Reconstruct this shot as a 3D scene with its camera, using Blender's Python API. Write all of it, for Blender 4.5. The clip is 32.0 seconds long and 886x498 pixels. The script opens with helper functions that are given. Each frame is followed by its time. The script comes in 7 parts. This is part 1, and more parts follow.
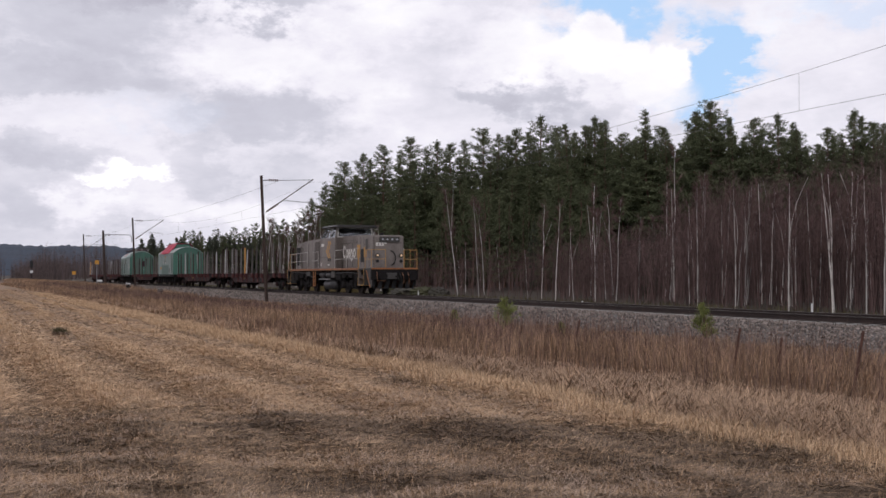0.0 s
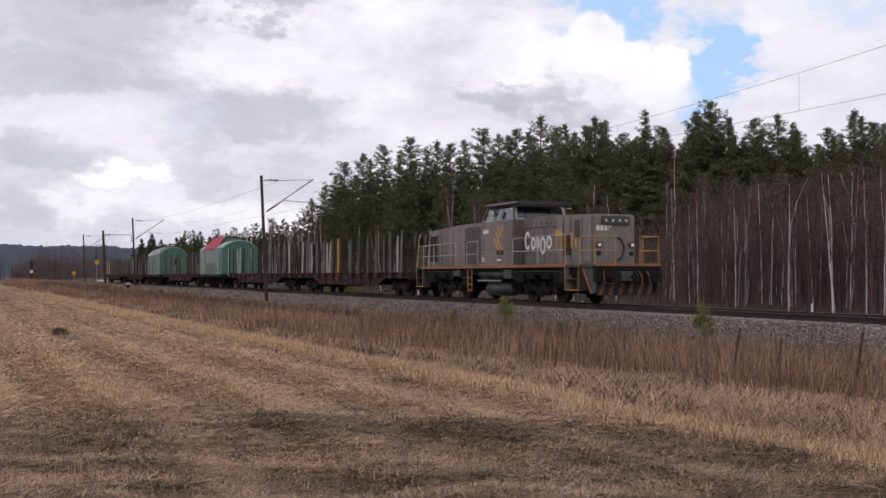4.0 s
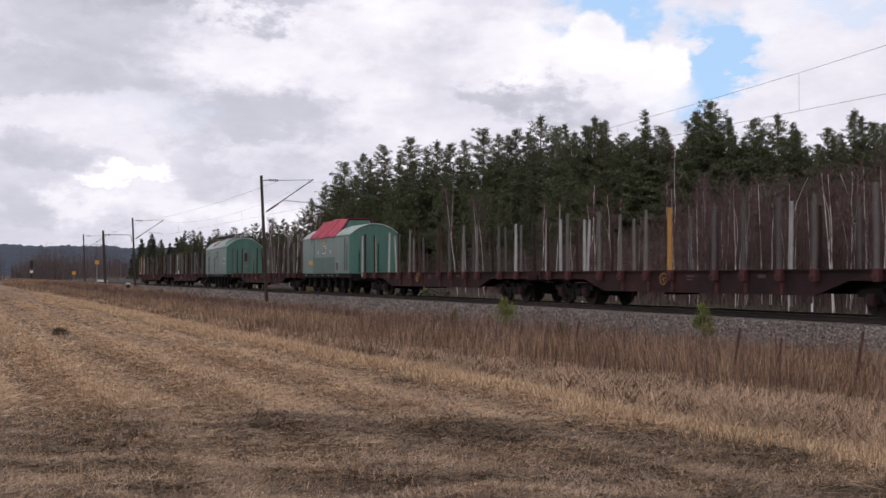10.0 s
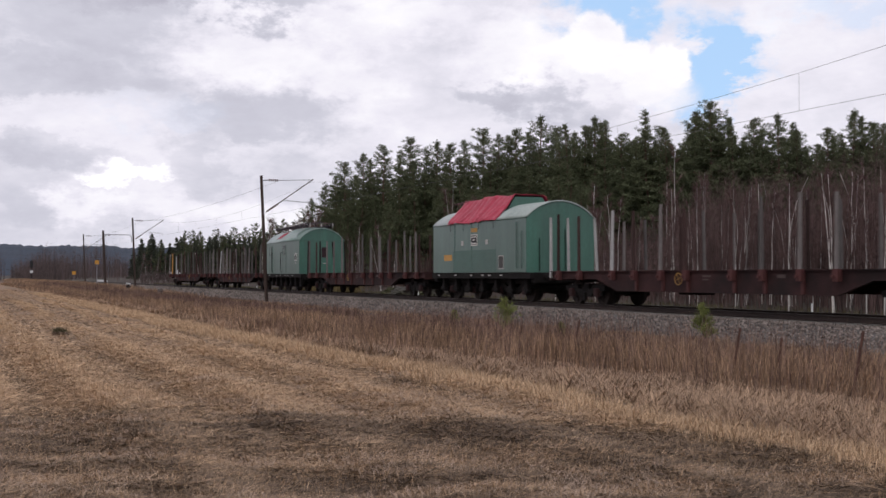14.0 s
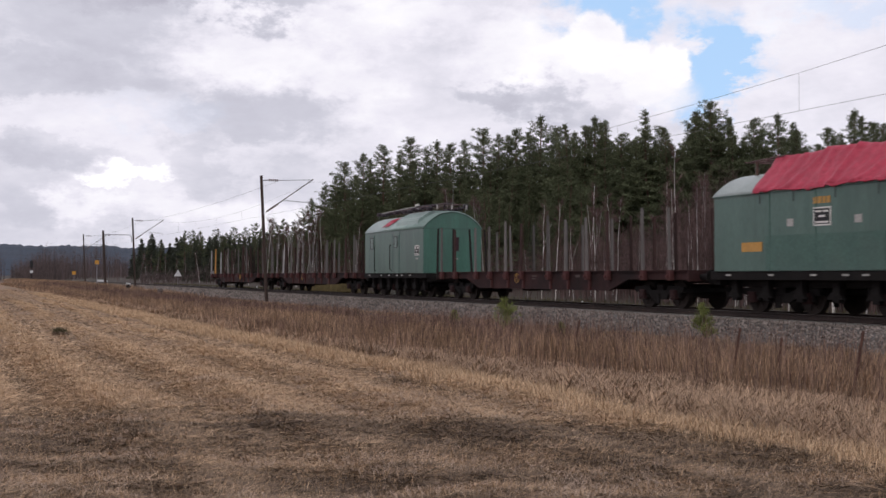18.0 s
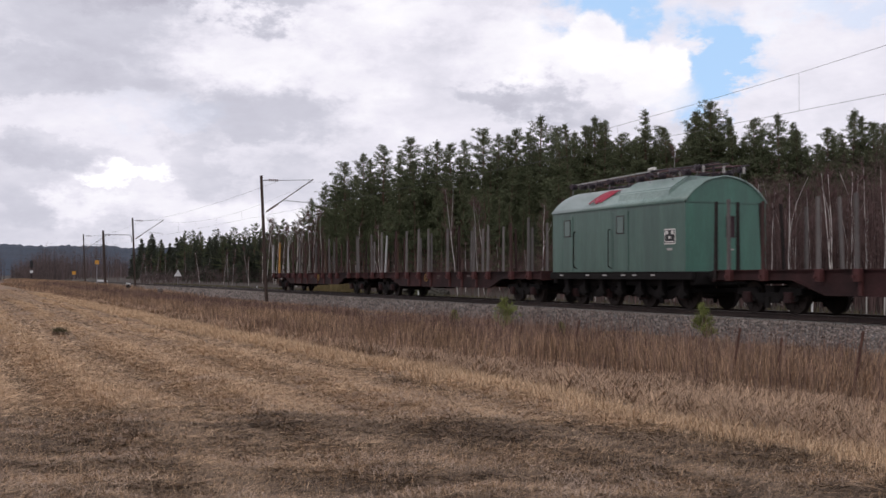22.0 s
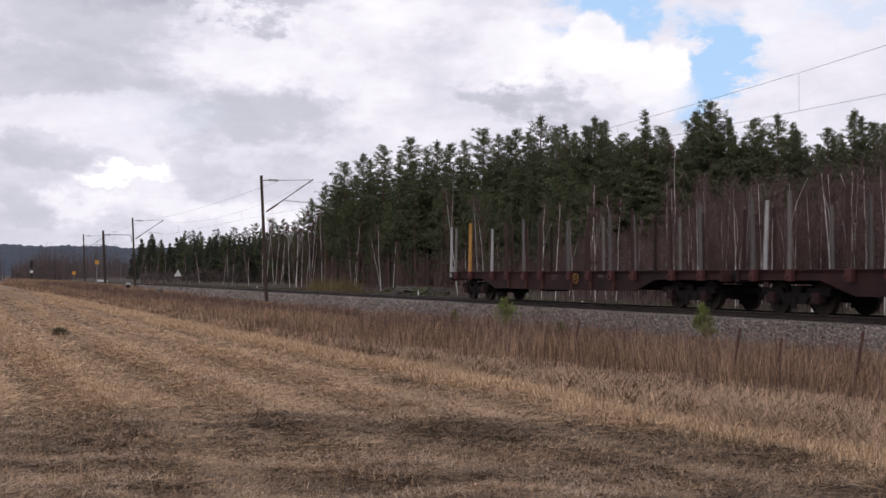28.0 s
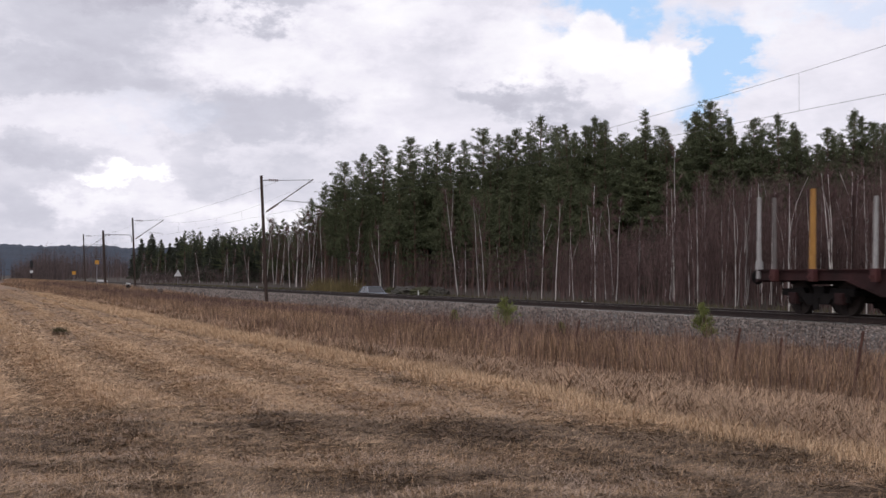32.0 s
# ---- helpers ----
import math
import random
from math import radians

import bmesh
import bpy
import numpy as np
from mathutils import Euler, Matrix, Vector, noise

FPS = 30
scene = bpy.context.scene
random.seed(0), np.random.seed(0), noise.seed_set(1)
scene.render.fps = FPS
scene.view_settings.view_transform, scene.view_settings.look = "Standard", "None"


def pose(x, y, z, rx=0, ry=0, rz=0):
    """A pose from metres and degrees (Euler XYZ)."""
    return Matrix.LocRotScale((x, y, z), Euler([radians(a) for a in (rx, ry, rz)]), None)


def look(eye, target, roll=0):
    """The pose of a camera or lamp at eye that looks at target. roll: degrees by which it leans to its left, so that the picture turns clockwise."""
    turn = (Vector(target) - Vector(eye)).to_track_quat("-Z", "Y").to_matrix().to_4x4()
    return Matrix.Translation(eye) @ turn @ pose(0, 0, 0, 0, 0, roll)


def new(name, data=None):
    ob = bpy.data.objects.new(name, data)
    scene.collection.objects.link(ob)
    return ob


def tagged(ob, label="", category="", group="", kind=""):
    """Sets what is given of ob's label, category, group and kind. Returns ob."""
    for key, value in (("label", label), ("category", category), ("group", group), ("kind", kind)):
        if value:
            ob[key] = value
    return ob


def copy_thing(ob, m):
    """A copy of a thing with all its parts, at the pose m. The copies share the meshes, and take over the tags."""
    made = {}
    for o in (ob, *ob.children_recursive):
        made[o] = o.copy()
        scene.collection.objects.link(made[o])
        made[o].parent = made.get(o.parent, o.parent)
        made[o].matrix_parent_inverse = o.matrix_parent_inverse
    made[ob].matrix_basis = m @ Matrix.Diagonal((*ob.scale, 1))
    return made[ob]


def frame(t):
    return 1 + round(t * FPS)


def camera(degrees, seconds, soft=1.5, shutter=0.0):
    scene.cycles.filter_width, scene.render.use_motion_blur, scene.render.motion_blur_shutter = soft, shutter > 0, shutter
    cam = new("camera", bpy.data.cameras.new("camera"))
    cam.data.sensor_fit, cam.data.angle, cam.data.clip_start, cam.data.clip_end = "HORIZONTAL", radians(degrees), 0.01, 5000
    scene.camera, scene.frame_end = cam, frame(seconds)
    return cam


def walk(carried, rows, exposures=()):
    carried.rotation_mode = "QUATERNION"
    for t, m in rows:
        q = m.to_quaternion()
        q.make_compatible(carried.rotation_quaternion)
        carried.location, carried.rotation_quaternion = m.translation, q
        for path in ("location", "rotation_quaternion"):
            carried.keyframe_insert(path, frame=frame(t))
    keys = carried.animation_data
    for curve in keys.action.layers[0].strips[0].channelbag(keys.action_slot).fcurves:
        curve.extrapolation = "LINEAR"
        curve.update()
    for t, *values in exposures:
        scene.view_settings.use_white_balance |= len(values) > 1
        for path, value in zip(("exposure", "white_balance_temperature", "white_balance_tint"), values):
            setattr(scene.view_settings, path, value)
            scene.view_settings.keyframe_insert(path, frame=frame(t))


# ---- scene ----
# World: x runs along the track towards the train's travel, y away from the viewer, z up; rail top is z = 0.
EYE = (0.0, 0.0, 1.09)
AIM = (-91.71, 39.87, 3.469)
cam = camera(43.28, 32.0, soft=1.5, shutter=0.5)
walk(cam, [(0.0, look(EYE, AIM)), (32.0, look(EYE, AIM))])

TRACK_Y = 22.65
FIELD_Z = -0.55

# ---- light ----
SUN_EL, SUN_AZ = radians(39.7), radians(138)
scene.view_settings.exposure = 0.0


def sky_world():
    w = bpy.data.worlds.new("cloudy_sky")
    scene.world = w
    w.use_nodes = True
    nt = w.node_tree
    N, L = nt.nodes, nt.links
    N.clear()
    out = N.new("ShaderNodeOutputWorld")
    bg = N.new("ShaderNodeBackground")
    L.new(bg.outputs[0], out.inputs[0])

    def put(sock, v):
        if isinstance(v, (int, float)):
            sock.default_value = v
        elif isinstance(v, tuple):
            sock.default_value = v
        else:
            L.new(v, sock)

    def m(op, a, b=0.0, c=0.0, clamp=False):
        n = N.new("ShaderNodeMath")
        n.operation, n.use_clamp = op, clamp
        put(n.inputs[0], a), put(n.inputs[1], b), put(n.inputs[2], c)
        return n.outputs[0]

    def dot(a, v):
        n = N.new("ShaderNodeVectorMath")
        n.operation = "DOT_PRODUCT"
        put(n.inputs[0], a), put(n.inputs[1], v)
        return n.outputs["Value"]

    def mix(fac, a, b):
        n = N.new("ShaderNodeMix")
        n.data_type = "RGBA"
        put(n.inputs[0], fac), put(n.inputs[6], a), put(n.inputs[7], b)
        return n.outputs[2]

    tc = N.new("ShaderNodeTexCoord")
    d = tc.outputs["Generated"]
    sky = N.new("ShaderNodeTexSky")
    sky.sky_type = "NISHITA"
    sky.sun_disc = False
    sky.sun_elevation, sky.sun_rotation = SUN_EL, SUN_AZ
    L.new(d, sky.inputs[0])
    az = m("ARCTAN2", dot(d, (0.3987, 0.9171, 0.0)), dot(d, (-0.9171, 0.3987, 0.0)))
    el = m("ARCSINE", dot(d, (0.0, 0.0, 1.0)))

    def noise(sx, sy, off, detail, rough):
        cb = N.new("ShaderNodeCombineXYZ")
        put(cb.inputs[0], m("MULTIPLY", az, sx)), put(cb.inputs[1], m("MULTIPLY", el, sy)), put(cb.inputs[2], off)
        n = N.new("ShaderNodeTexNoise")
        n.inputs["Scale"].default_value = 1.0
        n.inputs["Detail"].default_value, n.inputs["Roughness"].default_value = detail, rough
        L.new(cb.outputs[0], n.inputs["Vector"])
        return n.outputs[0]

    # ragged cloud edges: the coordinates themselves are stirred
    wx = m("MULTIPLY", m("SUBTRACT", noise(15, 26, 1.3, 7, 0.62), 0.5), 0.17)
    wy = m("MULTIPLY", m("SUBTRACT", noise(17, 28, 7.7, 7, 0.62), 0.5), 0.10)
    ax, ey = m("ADD", az, wx), m("ADD", el, wy)

    # small round swellings for the edge of the bright heap
    hx = m("ADD", az, m("MULTIPLY", m("SUBTRACT", noise(60, 60, 2.2, 6, 0.6), 0.5), 0.020))
    hy = m("ADD", el, m("MULTIPLY", m("SUBTRACT", noise(60, 60, 8.4, 6, 0.6), 0.5), 0.020))

    def blob(a, e, ra, re, soft=0.75, u=None, v=None):
        qx = m("DIVIDE", m("SUBTRACT", u or ax, a), ra)
        qy = m("DIVIDE", m("SUBTRACT", v or ey, e), re)
        r = m("SQRT", m("ADD", m("MULTIPLY", qx, qx), m("MULTIPLY", qy, qy)))
        n = N.new("ShaderNodeMapRange")
        n.interpolation_type = "SMOOTHSTEP"
        put(n.inputs[0], r), put(n.inputs[1], 1.0 + soft * 0.5), put(n.inputs[2], 1.0 - soft * 0.5), put(n.inputs[3], 0.0), put(n.inputs[4], 1.0)
        return n.outputs[0]

    big = m("SUBTRACT", noise(6, 13, 3.1, 6, 0.55), 0.5)
    fine = m("SUBTRACT", noise(17, 36, 5.5, 8, 0.6), 0.5)
    tone = m("ADD", 0.765, m("ADD", m("MULTIPLY", big, 0.42), m("MULTIPLY", fine, 0.32)))
    for a, e, ra, re, amt, soft in CLOUDS:
        tone = m("ADD", tone, m("MULTIPLY", blob(a, e, ra, re, soft), amt))
    heap = 0.0
    for a, e, ra, re, amt, soft in HEAP:
        heap = m("MAXIMUM", heap, m("MULTIPLY", blob(a, e, ra, re, soft, hx, hy), amt))
    tone = m("ADD", tone, m("MULTIPLY", heap, 0.15))
    ramp = N.new("ShaderNodeValToRGB")
    L.new(tone, ramp.inputs[0])
    cr = ramp.color_ramp
    cr.elements[0].position, cr.elements[0].color = 0.35, (0.43, 0.42, 0.50, 1)
    cr.elements[1].position, cr.elements[1].color = 1.0, (1.0, 0.985, 1.01, 1)
    e2 = cr.elements.new(0.62)
    e2.color = (0.60, 0.595, 0.68, 1)
    e3 = cr.elements.new(0.8)
    e3.color = (0.82, 0.795, 0.88, 1)
    blue = 0.0
    for a, e, ra, re, amt, soft in BLUES:
        blue = m("ADD", blue, m("MULTIPLY", blob(a, e, ra, re, soft), amt))
    blue = m("MULTIPLY", m("ADD", m("ADD", blue, m("MULTIPLY", fine, 0.9)), m("MULTIPLY", big, 0.6)), m("MINIMUM", blue, 0.95), clamp=True)
    blue = m("MULTIPLY", blue, m("SUBTRACT", 1.0, heap, clamp=True), clamp=True)
    # clear sky behind the clouds: the sky texture, its low band lifted to a pale blue
    clear = N.new("ShaderNodeVectorMath")
    clear.operation = "SCALE"
    L.new(sky.outputs[0], clear.inputs[0])
    clear.inputs["Scale"].default_value = 0.10
    clear_col = mix(0.8, clear.outputs[0], (0.46, 0.68, 1.0, 1))
    L.new(mix(blue, ramp.outputs[0], clear_col), bg.inputs[0])
    bg.inputs[1].default_value = 1.06


# cloud masses: azimuth, elevation, half width, half height (radians), brightening, softness
CLOUDS = [
    (0.065, 0.200, 0.06, 0.03, 0.14, 1.0), (0.045, 0.160, 0.030, 0.010, -0.15, 1.2), (0.088, 0.156, 0.034, 0.012, -0.15, 1.2), (0.13, 0.150, 0.04, 0.012, -0.10, 1.0),
    (-0.285, 0.090, 0.028, 0.011, 0.34, 0.8), (-0.31, 0.062, 0.03, 0.010, 0.12, 1.0), (-0.36, 0.075, 0.03, 0.03, -0.10, 1.0), (-0.22, 0.095, 0.03, 0.03, -0.13, 1.0), (-0.30, 0.028, 0.15, 0.014, -0.05, 1.0),
    (-0.33, 0.215, 0.12, 0.035, -0.16, 1.0), (-0.20, 0.240, 0.10, 0.014, -0.22, 1.0), (-0.16, 0.140, 0.07, 0.020, -0.17, 1.0), (-0.36, 0.165, 0.12, 0.014, -0.14, 1.0), (-0.34, 0.105, 0.05, 0.012, -0.12, 1.0),
    (-0.08, 0.165, 0.045, 0.03, 0.12, 1.0), (-0.17, 0.200, 0.075, 0.028, 0.18, 1.0), (-0.03, 0.235, 0.05, 0.02, 0.10, 1.0), (-0.12, 0.085, 0.05, 0.02, -0.10, 1.0), (-0.20, 0.05, 0.10, 0.015, 0.08, 1.0),
    (0.33, 0.165, 0.06, 0.04, 0.02, 1.0), (0.30, 0.225, 0.04, 0.012, 0.06, 1.0),
]
HEAP = [(0.136, 0.203, 0.0283, 0.0273, 1, 0.3), (0.163, 0.186, 0.0253, 0.0213, 1, 0.3), (0.202, 0.181, 0.0182, 0.0202, 1, 0.3), (0.183, 0.171, 0.0304, 0.0243, 0.95, 0.5), (0.101, 0.188, 0.0405, 0.0354, 0.45, 1.2), (0.2, 0.159, 0.0228, 0.0202, 0.8, 0.8), (0.149, 0.16, 0.0455, 0.0202, 0.5, 1.2)]
BLUES = [(0.154, 0.228, 0.0582, 0.0294, 1.0, 0.8), (0.24, 0.183, 0.0314, 0.0405, 1.0, 1.0), (0.224, 0.151, 0.038, 0.0182, 0.7, 1.2), (0.348, 0.225, 0.0607, 0.0132, 0.55, 1.4), (0.277, 0.181, 0.0253, 0.0091, 0.45, 1.4), (-0.25, 0.145, 0.07, 0.012, 0.25, 1.0)]
sky_world()
sun_data = bpy.data.lights.new("sun", "SUN")
sun_data.energy, sun_data.angle, sun_data.color = 0.55, radians(14), (1.0, 0.95, 0.88)
sun = new("sun", sun_data)
sun.matrix_world = look((40, -45, 50), (0, 0, 0))


# ---- materials ----
def surf(name, c1, c2, scale=3.0, fine=30.0, rough=0.8, metal=0.0, bump=0.15, rand=0.0, island=0.0, stretch=(1, 1, 1), spec=0.3, dirt=None, dirt_amt=0.4, world=False, detail=5):
    """Two-scale noise between two colours, with fine relief; rand varies by object, island by loose piece."""
    mt = bpy.data.materials.new(name)
    mt.use_nodes = True
    nt = mt.node_tree
    N, L = nt.nodes, nt.links
    b = N["Principled BSDF"]
    tc = N.new("ShaderNodeTexCoord")
    mp = N.new("ShaderNodeMapping")
    mp.inputs["Scale"].default_value = stretch
    if world:
        g = N.new("ShaderNodeNewGeometry")
        L.new(g.outputs["Position"], mp.inputs[0])
    else:
        L.new(tc.outputs["Object"], mp.inputs[0])

    def noise(s, d=detail, r=0.6):
        n = N.new("ShaderNodeTexNoise")
        n.inputs["Scale"].default_value, n.inputs["Detail"].default_value, n.inputs["Roughness"].default_value = s, d, r
        L.new(mp.outputs[0], n.inputs["Vector"])
        return n.outputs[0]

    def rng(v, lo, hi, a=0.0, z=1.0):
        n = N.new("ShaderNodeMapRange")
        L.new(v, n.inputs[0])
        for i, x in enumerate((lo, hi, a, z)):
            n.inputs[i + 1].default_value = x
        return n.outputs[0]

    def mix(f, a, c, mode="MIX"):
        n = N.new("ShaderNodeMix")
        n.data_type, n.blend_type = "RGBA", mode
        for s, v in ((n.inputs[0], f), (n.inputs[6], a), (n.inputs[7], c)):
            if isinstance(v, (tuple, float, int)):
                s.default_value = (*v, 1) if isinstance(v, tuple) and len(v) == 3 else v
            else:
                L.new(v, s)
        return n.outputs[2]

    n1, n2 = noise(scale), noise(fine, 3)
    col = mix(rng(n1, 0.35, 0.65), c1, c2)
    col = mix(0.35, col, mix(rng(n2, 0.3, 0.7), tuple(x * 0.55 for x in c1), tuple(min(1, x * 1.35) for x in c2)))
    if dirt:
        n3 = noise(scale * 0.35, 6, 0.7)
        col = mix(rng(n3, 0.45, 0.68, 0.0, dirt_amt), col, dirt)
    if rand or island:
        if rand:
            o = N.new("ShaderNodeObjectInfo").outputs["Random"]
            amt = rand
        else:
            o = N.new("ShaderNodeNewGeometry").outputs["Random Per Island"]
            amt = island
        hs = N.new("ShaderNodeHueSaturation")
        L.new(rng(o, 0, 1, 1 - amt, 1 + amt), hs.inputs["Value"])
        L.new(col, hs.inputs["Color"])
        col = hs.outputs[0]
    L.new(col, b.inputs["Base Color"])
    b.inputs["Roughness"].default_value, b.inputs["Metallic"].default_value = rough, metal
    b.inputs["Specular IOR Level"].default_value = spec
    if bump:
        bp = N.new("ShaderNodeBump")
        bp.inputs["Strength"].default_value, bp.inputs["Distance"].default_value = bump, 0.02
        L.new(n2, bp.inputs["Height"])
        L.new(bp.outputs[0], b.inputs["Normal"])
    return mt


def glow(name, colour, strength):
    mt = bpy.data.materials.new(name)
    mt.use_nodes = True
    b = mt.node_tree.nodes["Principled BSDF"]
    b.inputs["Base Color"].default_value = (*[0.25 * c for c in colour], 1)
    b.inputs["Emission Color"].default_value = (*colour, 1)
    b.inputs["Emission Strength"].default_value = strength
    return mt


M = {}
M["field"] = surf("dry_field_earth", (0.175, 0.114, 0.070), (0.31, 0.207, 0.13), 1.6, 30.0, 0.95, bump=1.0, world=True, stretch=(0.6, 1, 1), dirt=(0.125, 0.083, 0.053), dirt_amt=0.7, detail=8)
M["ballast"] = surf("ballast_gravel", (0.05, 0.045, 0.042), (0.16, 0.145, 0.136), 6.0, 22.0, 0.95, bump=1.0, world=True)
M["stone"] = surf("ballast_stone", (0.124, 0.102, 0.090), (0.226, 0.192, 0.171), 1.2, 30.0, 0.9, bump=0.2, island=0.75, world=True)
M["blade"] = surf("dry_grass", (0.345, 0.226, 0.138), (0.53, 0.365, 0.228), 0.9, 7.0, 0.9, bump=0, island=0.34, world=True)
M["reed"] = surf("tall_dry_grass", (0.194, 0.122, 0.077), (0.378, 0.248, 0.158), 0.5, 3.0, 0.9, bump=0, island=0.72, world=True)
M["flopped"] = surf("flopped_dry_grass", (0.24, 0.155, 0.10), (0.46, 0.315, 0.205), 0.7, 4.0, 0.9, bump=0, island=0.6, world=True)
M["weed"] = surf("dead_weed_stems", (0.113, 0.069, 0.055), (0.210, 0.134, 0.105), 0.5, 3.0, 0.9, bump=0, island=0.7, world=True)
M["mat"] = surf("cut_dark_grass", (0.095, 0.068, 0.048), (0.205, 0.145, 0.10), 0.9, 8.0, 0.95, bump=0, island=0.5, world=True)
M["rail"] = surf("rusty_rail", (0.022, 0.016, 0.015), (0.045, 0.030, 0.026), 2, 30, 0.75, 0.2)
M["railtop"] = surf("worn_rail_head", (0.10, 0.088, 0.082), (0.17, 0.152, 0.14), 2, 30, 0.5, 0.6)
M["sleeper"] = surf("concrete_sleeper", (0.20, 0.19, 0.18), (0.30, 0.29, 0.27), 3, 30, 0.9, rand=0.15)
M["mast"] = surf("tarred_mast_wood", (0.030, 0.020, 0.017), (0.065, 0.043, 0.035), 4, 40, 0.85, stretch=(1, 1, 0.15))
M["steel"] = surf("galvanised_steel", (0.20, 0.20, 0.21), (0.30, 0.30, 0.31), 4, 30, 0.5, 0.6)
M["wire"] = surf("weathered_wire", (0.09, 0.09, 0.09), (0.14, 0.14, 0.14), 4, 30, 0.6, 0.3)
M["porcelain"] = surf("brown_insulator", (0.07, 0.035, 0.025), (0.10, 0.05, 0.035), 4, 30, 0.25)
M["wagon"] = surf("rust_red_wagon_steel", (0.020, 0.0105, 0.011), (0.056, 0.023, 0.0225), 1.3, 22, 0.8, bump=0.3, dirt=(0.012, 0.0095, 0.0095), dirt_amt=0.85, spec=0.2)
M["roof_white"] = surf("weathered_pale_roof", (0.26, 0.315, 0.29), (0.40, 0.45, 0.425), 0.8, 14, 0.4, bump=0.06, dirt=(0.20, 0.245, 0.225), dirt_amt=0.6, spec=0.5)
# side faces: the sky's reflection is put into a greyer copy of the green
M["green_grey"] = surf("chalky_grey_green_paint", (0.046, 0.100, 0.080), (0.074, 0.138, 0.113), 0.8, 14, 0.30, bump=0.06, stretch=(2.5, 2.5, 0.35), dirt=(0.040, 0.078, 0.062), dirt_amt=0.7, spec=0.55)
# side faces: shade is put into a darker copy, along with rain streaks
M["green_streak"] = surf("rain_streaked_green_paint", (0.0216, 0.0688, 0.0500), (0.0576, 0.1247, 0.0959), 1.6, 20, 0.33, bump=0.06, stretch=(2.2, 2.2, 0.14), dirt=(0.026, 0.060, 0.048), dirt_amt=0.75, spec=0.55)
M["wagon_red"] = surf("red_primer_patch", (0.060, 0.024, 0.023), (0.105, 0.038, 0.036), 2, 22, 0.7, bump=0.2, dirt=(0.03, 0.017, 0.017), spec=0.2)
M["under"] = surf("sooty_undergear", (0.007, 0.0065, 0.0065), (0.018, 0.0155, 0.015), 2, 20, 0.85, bump=0.3, spec=0.12)
M["wheel"] = surf("rusty_wheel", (0.014, 0.010, 0.0095), (0.03, 0.022, 0.019), 3, 20, 0.75, 0.1, spec=0.2)
M["stake"] = surf("grey_steel_stake", (0.09, 0.080, 0.076), (0.155, 0.14, 0.133), 1.0, 12, 0.75, 0.1, rand=0.35, stretch=(3, 3, 0.5))
M["stake_rust"] = surf("rust_brown_stake", (0.028, 0.017, 0.016), (0.06, 0.032, 0.028), 1.0, 12, 0.8, rand=0.4, stretch=(3, 3, 0.5), spec=0.2)
M["stake_white"] = surf("white_painted_stake", (0.30, 0.295, 0.285), (0.45, 0.445, 0.435), 1.0, 12, 0.6, dirt=(0.17, 0.155, 0.145), dirt_amt=0.6, stretch=(3, 3, 0.6))
M["stake_yellow"] = surf("yellow_painted_stake", (0.35, 0.175, 0.04), (0.47, 0.25, 0.065), 1.0, 12, 0.6, dirt=(0.17, 0.09, 0.035), dirt_amt=0.7, stretch=(3, 3, 0.6))
M["grey"] = surf("dirty_silver_grey_paint", (0.142, 0.122, 0.110), (0.216, 0.190, 0.172), 1.3, 18, 0.5, 0.1, bump=0.1, stretch=(1.6, 1.6, 0.4), dirt=(0.085, 0.068, 0.058), dirt_amt=0.85, spec=0.4)
M["grey_dark"] = surf("dark_grey_paint", (0.042, 0.039, 0.037), (0.068, 0.063, 0.06), 1, 18, 0.6, bump=0.08)
M["louvre"] = surf("brownish_louvre_paint", (0.062, 0.050, 0.044), (0.092, 0.076, 0.067), 1, 18, 0.6, bump=0.08)
M["roof"] = surf("sooty_cab_roof", (0.024, 0.022, 0.022), (0.05, 0.047, 0.046), 1, 18, 0.55)
M["black"] = surf("black_grille", (0.010, 0.010, 0.011), (0.020, 0.020, 0.021), 4, 60, 0.6)
M["orange"] = surf("orange_sill_paint", (0.25, 0.098, 0.034), (0.35, 0.15, 0.056), 1.5, 18, 0.55, dirt=(0.11, 0.055, 0.038), dirt_amt=0.8)
M["stripe"] = surf("worn_brown_stripe", (0.13, 0.065, 0.04), (0.20, 0.10, 0.06), 2, 18, 0.7, dirt=(0.04, 0.026, 0.022), dirt_amt=0.7)
M["mark_dim"] = surf("faded_orange_mark", (0.19, 0.14, 0.105), (0.225, 0.17, 0.13), 3, 25, 0.55, dirt=(0.16, 0.13, 0.105))
M["yellow"] = surf("yellow_rail_paint", (0.36, 0.205, 0.065), (0.47, 0.275, 0.095), 3, 25, 0.5, dirt=(0.14, 0.08, 0.042), dirt_amt=0.6)
M["mark"] = surf("orange_yellow_mark", (0.44, 0.225, 0.05), (0.52, 0.28, 0.075), 3, 25, 0.55, dirt=(0.26, 0.155, 0.075), dirt_amt=0.6)
M["white"] = surf("white_lettering", (0.62, 0.60, 0.57), (0.72, 0.70, 0.66), 3, 25, 0.6, dirt=(0.4, 0.38, 0.35))
M["pale"] = surf("pale_rail_paint", (0.32, 0.31, 0.29), (0.42, 0.40, 0.38), 3, 25, 0.5)
M["tank"] = surf("dark_tank_steel", (0.0330, 0.0324, 0.0336), (0.0570, 0.0558, 0.0570), 1.5, 18, 0.45, 0.3)
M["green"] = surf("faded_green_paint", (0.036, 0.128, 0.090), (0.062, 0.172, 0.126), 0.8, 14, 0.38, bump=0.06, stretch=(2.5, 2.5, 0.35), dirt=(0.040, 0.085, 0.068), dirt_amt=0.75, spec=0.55)
